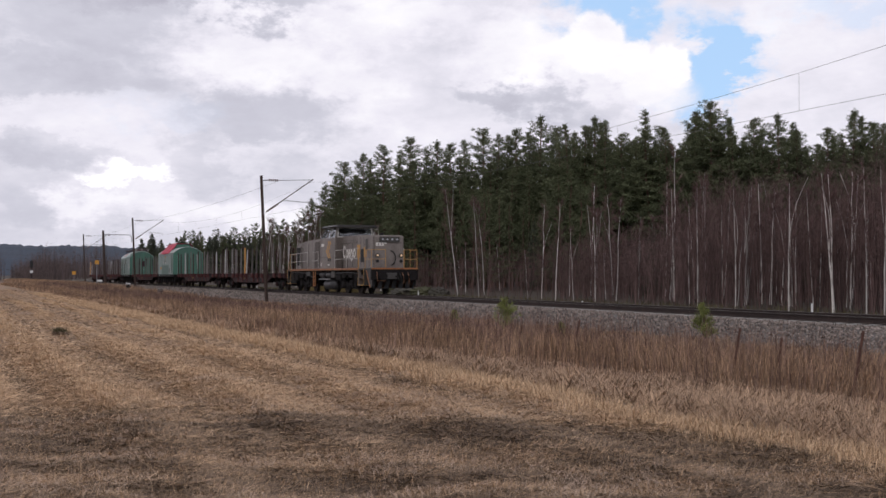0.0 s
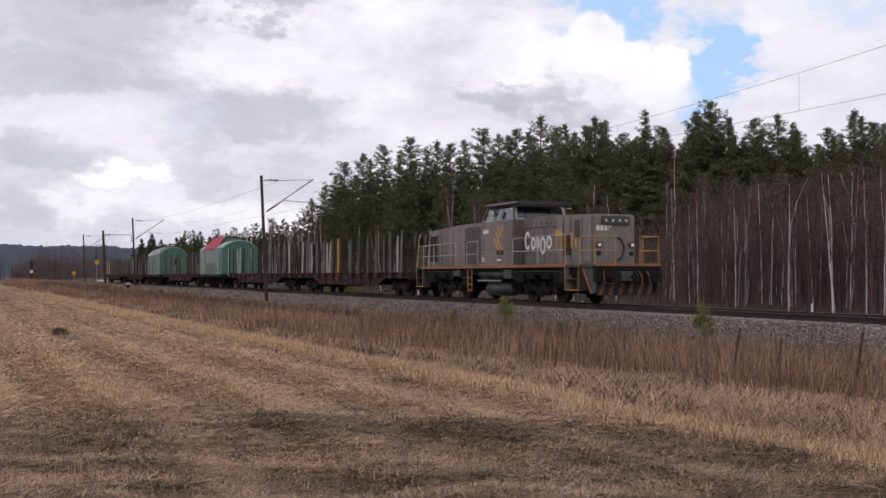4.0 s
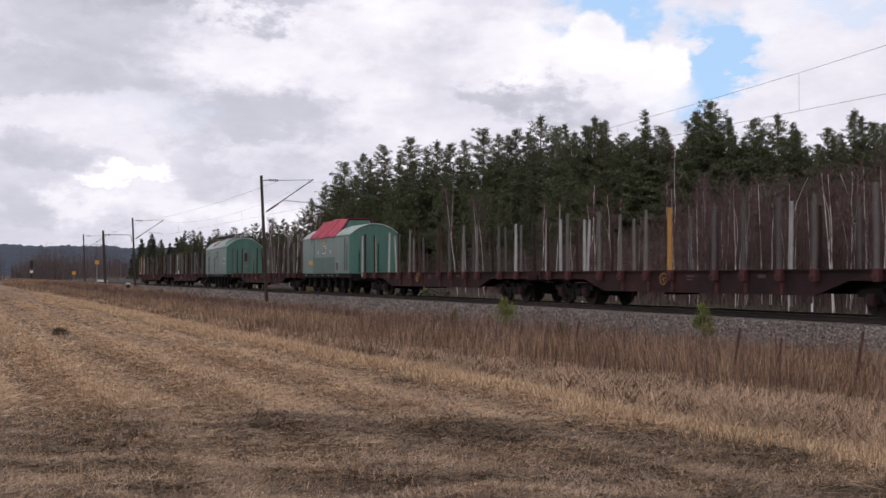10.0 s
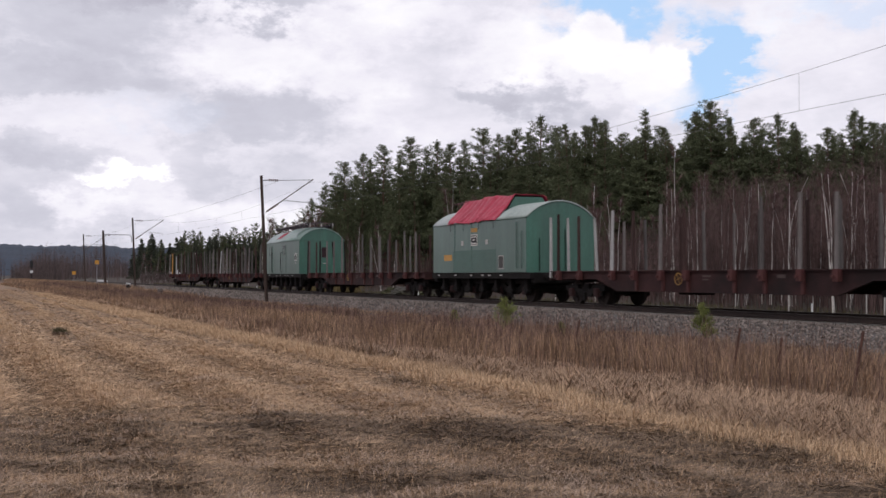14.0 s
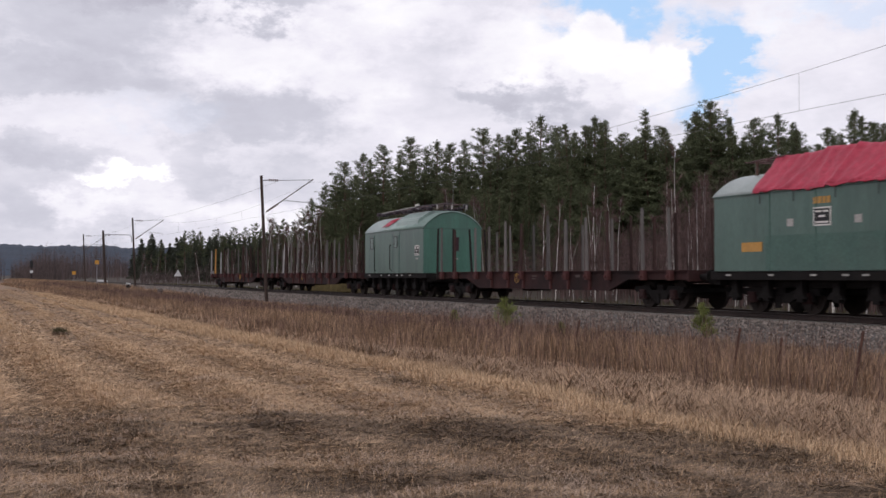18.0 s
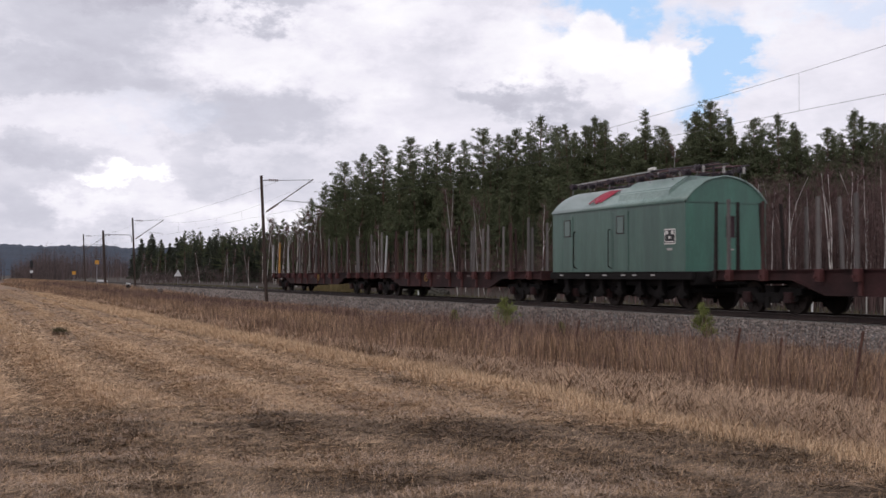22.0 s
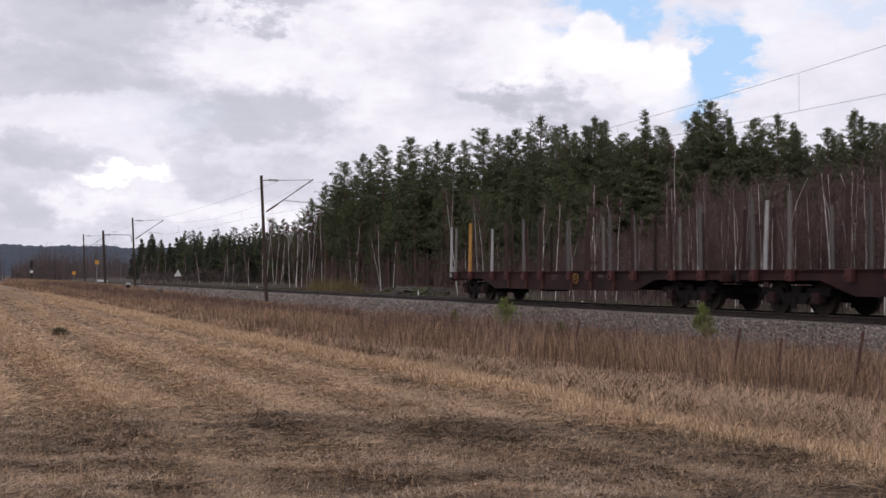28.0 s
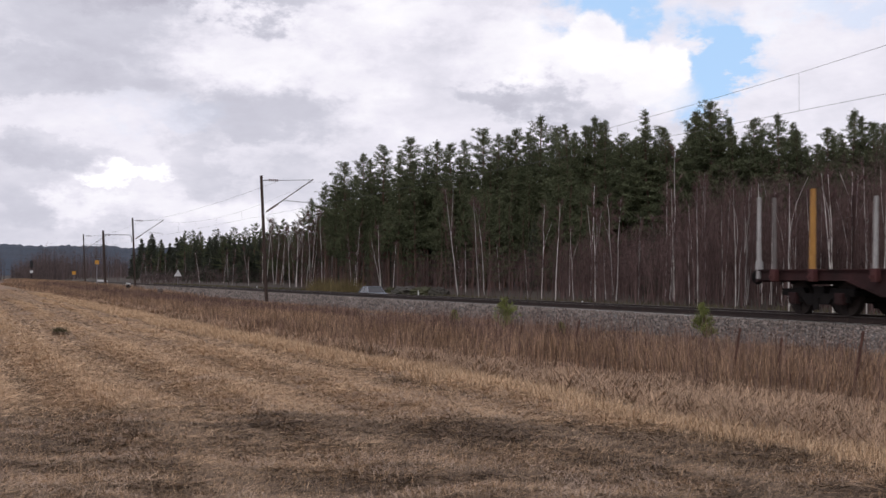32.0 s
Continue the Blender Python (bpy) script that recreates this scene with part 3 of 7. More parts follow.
def make_grass():
    # mown field: lying straw in drifts along the mowing lines, dark cut mat on the headland
    p = np.concatenate([wedge(520000, 7.0, 26.0), wedge(230000, 26.0, 130.0)])
    x, y = p[:, 0], p[:, 1]
    f, s = p @ FWD, p @ RIGHT
    dark = headland(x, y) * np.clip(0.88 + 0.25 * lump(f * 1.6, s * 0.45, 1.4, 41) + 0.2 * lump(f * 2.4, s * 0.7, 3.1, 43), 0.5, 1)
    ridge = np.cos((y - 3.4) * 3.59 + 0.6 * np.sin(x * 0.11) + 0.5 * lump(x, y * 0.3, 0.5, 17))
    swath = 0.6 * np.clip((3.0 - y) / 4, 0, 1) + 0.7 * ridge + 0.5 * np.cos(y * 10.3 + 0.8 * lump(x, y * 0.3, 0.4, 18)) + 0.5 * lump(x * 0.5, y, 1.1, 8) + 0.4 * lump(x * 0.6, y, 3.0, 9)
    swath = swath * (1 - 0.8 * headland(x, y))
    drift = np.clip(lump(f * 2.0, s * 0.35, 1.5, 71) * 1.6 + 0.6 * lump(f * 2.6, s * 0.8, 3.3, 72) - 0.15 - np.interp(s, (-4, -1.5, 0, 2), (0.35, 0.2, -0.2, 0)), 0, 1)
    field = y < 7.7 + 0.3 * lump(x, y, 0.6, 11)
    pale = field & (rng.random(len(x)) < np.clip(0.66 + 0.30 * swath, 0.15, 1) * (1 - 0.88 * dark) + 0.7 * dark * drift)
    q = p[pale]
    n = len(q)
    dist = np.hypot(q[:, 0], q[:, 1])
    up = rng.random(n) < 0.22
    straws(q, np.where(up, rng.uniform(0.04, 0.10, n), rng.uniform(0.0, 0.045, n)), np.where(up, rng.uniform(0.01, 0.07, n), rng.uniform(0.06, 0.26, n)), 0.0018 + 0.00042 * dist, "field_stubble", M["blade"], "pale straw-coloured mown grass stubble on the field", "grass")
    cut = field & ~pale & (rng.random(len(x)) < 0.55 + 0.4 * dark)
    q = p[cut]
    n = len(q)
    dist = np.hypot(q[:, 0], q[:, 1])
    straws(q, rng.uniform(0.0, 0.05, n), rng.uniform(0.05, 0.20, n), 0.0024 + 0.0005 * dist, "cut_grass_mat", M["mat"], "dark brown flattened cut grass on the field", "grass")
    # short dark tufts on the close-cut turf
    c = wedge(9000, 7.2, 17.0)
    c = c[(c[:, 1] < 7.0) & (rng.random(len(c)) < headland(c[:, 0], c[:, 1]) * np.clip(0.75 + 0.6 * lump(c[:, 0], c[:, 1], 1.8, 81), 0.1, 1))]
    q = clumps(c, 20, 0.07)
    n = len(q)
    blades(q, rng.uniform(0.03, 0.10, n), rng.uniform(0.3, 2.2, n), 0.0024 + 0.0003 * np.hypot(q[:, 0], q[:, 1]), "turf_tufts", M["mat"], "short dark brown turf tufts on the field headland", "grass", 20)
    # long bleached stalks combed over the turf in drifts
    c = wedge(3600, 7.2, 19.0)
    f, s = c @ FWD, c @ RIGHT
    drift = lump(f * 2.0, s * 0.35, 1.5, 71) * 1.6 + 0.6 * lump(f * 2.6, s * 0.8, 3.3, 72) - 0.15 - np.interp(s, (-4, -1.5, 0, 2), (0.35, 0.2, -0.2, 0))
    c = c[(c[:, 1] < 6.8) & (drift > 0.25)]
    q = clumps(c, 16, 0.10)
    n = len(q)
    blades(q, rng.uniform(0.05, 0.16, n), rng.uniform(1.2, 3.0, n), 0.0020 + 0.00026 * np.hypot(q[:, 0], q[:, 1]), "bleached_stalks", M["bleached"], "long bleached dead stalks lying on dark turf", "grass", 16)
    # loose pale wisps lying about the field
    c = wedge(2600, 7.0, 40.0)
    c = c[(c[:, 1] < 7.0) & (rng.random(len(c)) > 0.7 * headland(c[:, 0], c[:, 1]))]
    q = clumps(c, 16, 0.13)
    n = len(q)
    straws(q, rng.uniform(0.01, 0.07, n), rng.uniform(0.05, 0.22, n), 0.0022 + 0.0005 * np.hypot(q[:, 0], q[:, 1]), "straw_wisps", M["straw"], "loose pale straw wisps on the field", "straw")
    # golden standing stubble left in rows between the mower's passes
    n = 9000
    gx = -8 - 70 * rng.random(n) ** 1.5
    gy = 3.4 + 1.75 * rng.integers(-6, 3, n) - (0.6 * np.sin(gx * 0.11) + 0.5 * lump(gx, gx * 0 + 1.0, 0.5, 17)) / 3.59 + rng.normal(0, 0.17, n)
    keep = (gy < 7.0) & (rng.random(n) > headland(gx, gy)) & (lump(gx, gy * 2, 0.5, 27) > -0.45)
    q = clumps(np.c_[gx, gy][keep], 14, 0.11)
    n = len(q)
    blades(q, rng.uniform(0.03, 0.11, n), rng.uniform(0.2, 1.3, n), 0.0018 + 0.0004 * np.hypot(q[:, 0], q[:, 1]), "stubble_rows", M["straw"], "golden standing stubble in rows on the field", "grass")
    # bright uncut fringe along the field's edge
    n = 3600
    fx = 2 - 110 * rng.random(n) ** 1.7
    fy = np.interp(fx, (-34, -11), (6.7, 7.4)) + rng.normal(0, 0.30, n) + 0.2 * lump(fx, fx * 0, 0.4, 2)
    q = clumps(np.c_[fx, np.minimum(fy, 7.9)], 24, 0.11)
    n = len(q)
    blades(q, rng.uniform(0.08, 0.22, n), rng.uniform(0.2, 1.3, n), 0.0014 + 0.0003 * np.hypot(q[:, 0], q[:, 1]), "edge_grass", M["straw"], "pale dry grass fringe along the field edge", "grass")
    # where the standing growth begins: at the field's edge far off, farther back near the viewer
    start = lambda x: np.interp(x, (-26, -13), (7.5, 10.3)) + np.interp(x, (-26, -16), (0.0, 0.9)) * lump(x, x * 0.3, 0.9, 93)
    # long grass flopped over the ditch's near edge
    n = 2600
    c = np.c_[4 - 120 * rng.random(n) ** 1.8, 7.9 + 2.9 * rng.random(n)]
    c = c[c[:, 1] < start(c[:, 0]) + 0.7]
    q = clumps(c, 40, 0.16)
    n = len(q)
    blades(q, rng.uniform(0.16, 0.42, n) * np.interp(q[:, 0], (-120, -25, 0), (0.6, 1.0, 1.15)), rng.uniform(0.8, 2.6, n), 0.0018 + 0.00036 * np.hypot(q[:, 0], q[:, 1]), "flopped_grass", M["flopped"], "long flopped dead grass along the ditch edge", "grass", 40)
    # tall dead grass in the ditch strip: matted at the field, tallest over the ditch, thin at the ballast
    shrink = lambda x: np.interp(x, (-220, -130, -95, -60, -25, 0), (1.1, 0.95, 0.7, 0.62, 1.0, 1.05))
    crown = lambda y: np.interp(y, (7.4, 8.6, 10.0, 12.0, 14.0, 16.0, 17.5, 19.7), (0.14, 0.24, 0.40, 0.60, 0.62, 0.50, 0.36, 0.16))
    n = 8200
    c = np.c_[4 - 220 * rng.random(n) ** 1.9, 7.5 + 12.2 * rng.random(n)]
    c = c[rng.random(n) < np.clip((c[:, 1] - start(c[:, 0]) + 0.9 * lump(c[:, 0], c[:, 1] * 0.5, 0.7, 91)) / 1.6 + 0.5, 0.12, 1)]
    n = len(c)
    tall = np.repeat(0.55 + 0.85 * rng.random(n) + 0.25 * lump(c[:, 0], c[:, 1], 0.8, 21), 30)
    q = clumps(c, 30, 0.30)
    n = len(q)
    hh = crown(q[:, 1] + np.interp(q[:, 0], (-28, -14), (2.6, 0.0))) * shrink(q[:, 0]) * tall * rng.uniform(0.35, 1.15, n)
    lie = np.interp(q[:, 1] + np.interp(q[:, 0], (-28, -14), (2.8, 0.0)), (7.5, 9.8, 11.5), (2.2, 1.2, 0.55)) * rng.uniform(0.1, 1.4, n)
    blades(q, hh, lie, 0.0018 + 0.00034 * np.hypot(q[:, 0], q[:, 1]), "tall_grass", M["reed"], "tall dead straw-brown grass tufts beside the railway", "grass", 30)
    n = 60000
    q = np.c_[4 - 220 * rng.random(n) ** 1.9, 7.6 + 11.6 * rng.random(n)]
    blades(q, crown(q[:, 1]) * shrink(q[:, 0]) * rng.uniform(0.2, 0.7, n), rng.uniform(0.3, 2.2, n), 0.003 + 0.0004 * np.hypot(q[:, 0], q[:, 1]), "matted_grass", M["reed"], "matted dead grass on the ditch floor", "grass")
    n = 4600
    c = np.c_[4 - 190 * rng.random(n) ** 1.7, 7.9 + 9.8 * rng.random(n)]
    c = c[c[:, 1] > start(c[:, 0]) - 0.4]
    c = c[lump(c[:, 0], c[:, 1], 0.35, 31) > -0.25]
    q = clumps(c, 13, 0.22)
    n = len(q)
    top = np.interp(q[:, 1], (9.6, 12.0, 15, 17.5), (0.60, 1.05, 1.12, 0.85)) * shrink(q[:, 0])
    blades(q, top * rng.uniform(0.25, 1.2, n), rng.uniform(0.02, 0.5, n), 0.0016 + 0.00024 * np.hypot(q[:, 0], q[:, 1]), "dead_weeds", M["weed"], "thin reddish brown dead weed stems in the ditch", "weeds")
    # rough brush that hides the track bank farther up the line
    n = 2300
    c = np.c_[-95 - 280 * rng.random(n) ** 1.3, 14.0 + 4.6 * rng.random(n)]
    q = clumps(c, 14, 0.5)
    n = len(q)
    blades(q, rng.uniform(0.45, 1.0, n) * np.interp(q[:, 0], (-200, -150, -95), (1.25, 1.1, 0.5)), rng.uniform(0.05, 0.5, n), 0.04 + 0.0003 * np.abs(q[:, 0]), "lineside_brush", M["reed"], "rough dead brush along the far track bank", "brush")
    # low grass beyond the track, and tufts creeping on to the ballast foot
    n = 30000
    q = np.c_[0 - 230 * rng.random(n) ** 1.4, 26.3 + 10.5 * rng.random(n)]
    q = q[(q[:, 1] < 29.0) | (q[:, 1] > 33.2)]
    n = len(q)
    blades(q, rng.uniform(0.08, 0.4, n), rng.uniform(0.1, 0.9, n), 0.014 + 0.0005 * np.abs(q[:, 0]), "verge_grass", M["verge"], "low dull grass between the track and the wood", "grass")


make_grass()


def tussock(x, y, r, h, mat, label, seed):
    """A dense knot of short leaves."""
    g = np.random.default_rng(seed)
    n = 260
    s = Soup()
    root = np.c_[g.normal(0, r * 0.4, (n, 2)), np.zeros(n)]
    tip = root + np.c_[g.normal(0, r * 0.5, (n, 2)), g.uniform(0.3, 1, n) * h]
    sd = np.c_[g.normal(0, 0.012, (n, 2)), np.zeros(n)]
    s.tris(np.stack([root - sd, root + sd, tip], 1))
    ob = new("tussock", s.mesh("tussock", M[mat]))
    put_at(ob, x, y, float(ground_z(x, y)))
    tagged(ob, label, "grass tuft")


tussock(-33.6, 2.7, 0.22, 0.2, "verge", "dark olive leafy tuft on the mown field", 1)
tussock(-32.4, 2.6, 0.2, 0.12, "mat", "dark knot of old grass on the mown field", 2)
tussock(-10.9, 2.5, 0.13, 0.05, "mat", "dark knot of old grass on the mown field", 3)
tussock(-7.8, 6.3, 0.16, 0.07, "mat", "dark knot of old grass on the mown field", 4)


# ---- overhead line ----
def catenary_mast(x, height=8.0, r=0.115, double=False, arms=True):
    e = tagged(empty("catenary_mast", x, TY - 3.05, -0.75), "tall dark tarred wooden mast of the overhead line", "mast", "overhead line masts")
    lean = -0.42
    for k in ((-0.22, 0.22) if double else (0.0,)):
        part("pole", rod((k, 0, -0.3), (k, lean, height + 0.75), r * 1.12, 12, r2=r * 0.85), M["mast"], e)
    zt = height + 0.75
    if not arms:
        return e
    part("top_bracket", pipe([(0, lean, zt - 0.35), (0, lean + 0.55, zt - 0.30)], 0.035), M["steel"], e, "short steel bracket")
    bm = bmesh.new()
    for i in range(5):
        rod((0, lean + 0.55 + 0.14 * i, zt - 0.30), (0, lean + 0.62 + 0.14 * i, zt - 0.30), 0.085, 10, bm)
    part("insulator", bm, M["porcelain"], e, "brown ribbed insulator")
    part("tie_wire", rod((0, lean + 1.2, zt - 0.30), (0, 3.25, zt - 0.18), 0.018, 6), M["wire"], e)
    bm = bmesh.new()
    for i in range(6):
        rod((0, 0.02 + 0.13 * i, zt - 2.45 + 0.088 * i), (0, 0.09 + 0.13 * i, zt - 2.40 + 0.088 * i), 0.075, 10, bm)
    part("strut_insulator", bm, M["porcelain"], e, "brown ribbed insulator")
    part("diagonal_strut", rod((0, -0.1, zt - 2.53), (0, 3.3, zt - 0.15), 0.034, 8), M["mast"], e, "dark steel diagonal cantilever tube")
    part("registration_arm", pipe([(0, 1.12, zt - 1.67), (0, 3.1, zt - 1.80), (0, 3.15, zt - 2.05)], 0.024), M["steel"], e, "thin galvanised registration arm")
    return e


for mx in (-16.0, -75.6, -137.5, -194.5):
    catenary_mast(mx)
portal = catenary_mast(-167.0, 7.6, 0.15, True, False)
portal["label"] = "pair of dark masts with a bracket arm over the track"
part("bracket_arm", pipe([(0, -0.3, 7.75), (0, 3.3, 7.75), (0, 3.55, 7.5), (0, 3.6, 6.7)], 0.05), M["steel"], portal)
part("arm_insulator", rod((0, 0.4, 7.55), (0, 0.4, 7.75), 0.09, 10), M["porcelain"], portal)


def span_wires():
    for y0, hang, name, label in ((0.0, 1.05, "carrier_wire", "thin dark carrier wire of the overhead line"), (0.0, 0.0, "contact_wire", "thin dark contact wire of the overhead line"), (-2.4, 0.35, "feeder_wire", "thin dark feeder wire beside the masts")):
        bm = bmesh.new()
        stops = [45.0, -16.0, -75.6, -137.5, -194.5, -255.0, -315.0]
        for a, b in zip(stops, stops[1:]):
            if name == "feeder_wire" and a > -70:
                continue
            pts = []
            for i in range(13):
                u = i / 12
                s = 4 * (u - 0.5) ** 2
                z = {"carrier_wire": 6.58 + hang * s, "contact_wire": 5.93, "feeder_wire": 7.25 + hang * s}[name]
                pts.append((a + (b - a) * u, TY + y0, z))
            pipe(pts, 0.006 if name != "feeder_wire" else 0.007, 5, bm)
        w = tagged(part(name, bm, M["wire"], None), label, "wire")
        if name == "carrier_wire":
            for a, b in zip(stops, stops[1:]):
                for u in (0.165, 0.33, 0.5, 0.66, 0.82):
                    x = a + (b - a) * u
                    part("dropper", rod((x, TY, 5.93), (x, TY, 6.58 + hang * 4 * (u - 0.5) ** 2), 0.005, 5), M["wire"], w)


span_wires()


# ---- lineside things ----
def fence_post(x, y, top, tip):
    e = rod((0, 0, -0.3), (tip[0] * 1.7, tip[1], top), 0.022, 6)
    bmesh.ops.translate(e, verts=e.verts[:], vec=(x, y, float(ground_z(x, y))))
    tagged(part("fence_post", e, M["rustpost"], None), "thin rusty leaning fence post in dead grass", "fence post", "old fence posts")


for x, y, top, tip in ((-21.75, 12.5, 0.72, (0.18, 0.12)), (-16.1, 12.5, 0.80, (0.10, 0.12)), (-13.2, 12.5, 0.90, (0.08, 0.16)), (-25.3, 13.0, 0.50, (0.12, 0.1)), (-15.5, 13.0, 0.66, (0.06, 0.08)), (-30.2, 12.8, 0.45, (0.1, 0.0)), (-18.9, 12.6, 0.45, (-0.05, 0.1))):
    fence_post(x, y, top + 0.15, tip)


def marker_post(x, y, h):
    e = empty("marker_post", x, y, float(ground_z(x, y)))
    tagged(e, "short white marker post beside the track", "marker post", "white marker posts")
    part("post", box(-0.028, 0.028, -0.028, 0.028, -0.2, h, 0.006), M["sign_white"], e)
    part("cap", box(-0.032, 0.032, -0.032, 0.032, h, h + 0.02), M["steel"], e)


for x, y, h in ((-31.35, 28.0, 1.14), (-68.5, 28.0, 1.14), (-25.2, 28.2, 1.1), (-112.0, 28.0, 1.1), (-47.5, 28.1, 0.9)):
    marker_post(x, y, h)


def young_pine(x, y, h, seed, broad=1.0):
    g = np.random.default_rng(seed)
    e = tagged(empty("young_pine", x, y, float(ground_z(x, y))), "small bright green young pine in dead grass", "tree", "young pines")
    t, c = Soup(), Soup()
    t.tube(np.array([(0, 0, -0.2), (0.02, 0, h * 0.5), (0, 0.02, h)]), (0.025, 0.018, 0.006), 6)
    cen = []
    for i in range(26):
        u = g.random()
        a = g.random() * 6.28
        rr = (0.08 + 0.30 * (1 - u)) * h * broad
        for k in range(4):
            f = (k + 1) / 4
            cen.append((rr * f * math.cos(a), rr * f * math.sin(a), h * (0.2 + 0.75 * u) + rr * f * 0.55))
    cen.append((0, 0, h))
    cen = np.array(cen)
    k, n = len(cen), 26
    d = g.normal(0, 1, (k * n, 3)) + (0, 0, 0.9)
    d /= np.linalg.norm(d, axis=1, keepdims=True)
    L = g.uniform(0.06, 0.13, (k * n, 1)) * (h / 1.2 + 0.3)
    r0 = np.repeat(cen, n, 0)
    sd = np.cross(d, g.normal(0, 1, (k * n, 3)))
    sd = sd / np.linalg.norm(sd, axis=1, keepdims=True) * 0.006
    c.tris(np.stack([r0 - sd, r0 + sd, r0 + d * L], 1))
    tr, cr = new("trunk", t.mesh("trunk", M["pinebark"])), new("crown", c.mesh("crown", M["young"]))
    tr.parent = cr.parent = e


young_pine(-30.4, 15.3, 1.2, 1, 1.3)
young_pine(-23.28, 17.3, 1.18, 2, 0.75)
young_pine(-39.4, 17.6, 0.6, 3)
young_pine(-30.0, 17.0, 0.5, 5)


def boulder(name, x, y, size, mat, label, seed):
    bm = bmesh.new()
    bmesh.ops.create_icosphere(bm, subdivisions=4, radius=1.0)
    for v in bm.verts:
        n = noise.noise(v.co * 1.6 + Vector((seed, 0, 0))) * 0.35 + noise.noise(v.co * 4 + Vector((0, seed, 0))) * 0.22 + noise.noise(v.co * 9 + Vector((seed, seed, 0))) * 0.12
        v.co = Vector((v.co.x * size[0], v.co.y * size[1], max(v.co.z, -0.3) * size[2])) * (1 + n)
    ob = part(name, bm, M[mat], None, smooth=False)
    put_at(ob, x, y, float(ground_z(x, y)) + 0.05)
    tagged(ob, label, "rock")


boulder("rock_ledge", -92.0, 36.4, (3.0, 1.0, 0.62), "rock", "low rough grey rock ledge under the trees", 8)
boulder("mossy_rock", -87.6, 36.3, (2.0, 0.9, 0.66), "moss", "low mossy rock at the edge of the wood", 5)
boulder("rock_ledge", -85.0, 36.6, (1.4, 0.8, 0.6), "rock", "low rough grey rock at the edge of the wood", 21)
boulder("mossy_rock", -96.0, 36.7, (1.6, 0.8, 0.5), "moss", "low mossy rock at the edge of the wood", 12)


def willow_bush(x, y, h, w, seed):
    g = np.random.default_rng(seed)
    e = tagged(empty("willow_bush", x, y, float(ground_z(x, y))), "bare yellowish willow bush beside the track", "bush", "willow bushes")
    s = Soup()
    n = 900
    r0 = np.c_[g.normal(0, w * 0.35, n), g.normal(0, w * 0.2, n), np.zeros(n)]
    d = np.c_[g.normal(0, 0.35, n), g.normal(0, 0.35, n), np.ones(n)]
    tip = r0 + d * (h * g.uniform(0.45, 1.1, (n, 1)))
    sd = np.c_[g.normal(0, 0.014, n), g.normal(0, 0.014, n), np.zeros(n)]
    s.tris(np.stack([r0 - sd, r0 + sd, tip], 1))
    o = new("crown", s.mesh("crown", M["willow"]))
    o.parent = e


willow_bush(-107.0, 34.6, 1.9, 5.0, 1)
willow_bush(-103.5, 34.8, 1.6, 3.0, 2)
willow_bush(-112.0, 34.7, 1.7, 3.0, 3)


def sign(name, x, y, z, r, sides, mat, post, label, turn=0.0):
    e = tagged(empty(name, x, y, float(ground_z(x, y))), label, "sign")
    zc = z - float(ground_z(x, y))
    bm = prism([(r * math.cos(turn + 2 * math.pi * k / sides), zc + r * math.sin(turn + 2 * math.pi * k / sides)) for k in range(sides)], 0.0, 0.02, "x")
    part("sign_plate", bm, M[mat], e)
    part("post", rod((-0.03, 0, -0.3), (-0.03, 0, zc + 0.1), 0.04 if not post else post, 8), M["steel"], e)


sign("warning_sign", -192.3, 34.4, 1.35, 0.75, 3, "sign_white", 0.04, "white triangular warning sign on a post", math.pi / 2)
sign("orange_sign", -273.0, 24.9, 1.7, 0.55, 4, "sign_orange", 0.05, "small orange square sign on a post", math.pi / 4)
sign("orange_sign", -176.3, 19.4, 3.1, 0.42, 4, "sign_orange", 0.06, "small orange square sign on a pale post", math.pi / 4)


def signal(x, y):
    e = tagged(empty("railway_signal", x, y, -0.6), "dark railway signal with a small white plate", "signal")
    part("post", rod((0, 0, -0.3), (0, 0, 6.2), 0.12, 8), M["under"], e)
    part("lamp_head", box(-0.2, 0.2, -0.45, 0.45, 4.2, 6.0, 0.05), M["black"], e)
    part("plate", box(0.14, 0.2, -0.4, 0.4, 2.4, 3.2, 0.02), M["sign_white"], e, "white plate")


signal(-350.0, 20.0)


def cabinet(x, y):
    e = tagged(empty("lineside_cabinet", x, y, float(ground_z(x, y))), "small dark lineside box with white lids", "cabinet")
    part("body", box(-0.5, 0.5, -0.2, 0.2, -0.1, 0.75, 0.03), M["under"], e)
    part("lid", box(-0.2, 0.2, -0.22, 0.22, 0.95, 1.1, 0.02), M["sign_white"], e, "white lid")
    part("stem", box(-0.1, 0.1, -0.1, 0.1, 0.7, 0.97), M["under"], e)
    part("tray", box(0.6, 1.6, -0.3, 0.1, 0.35, 0.5, 0.02), M["sign_white"], e, "white tray")


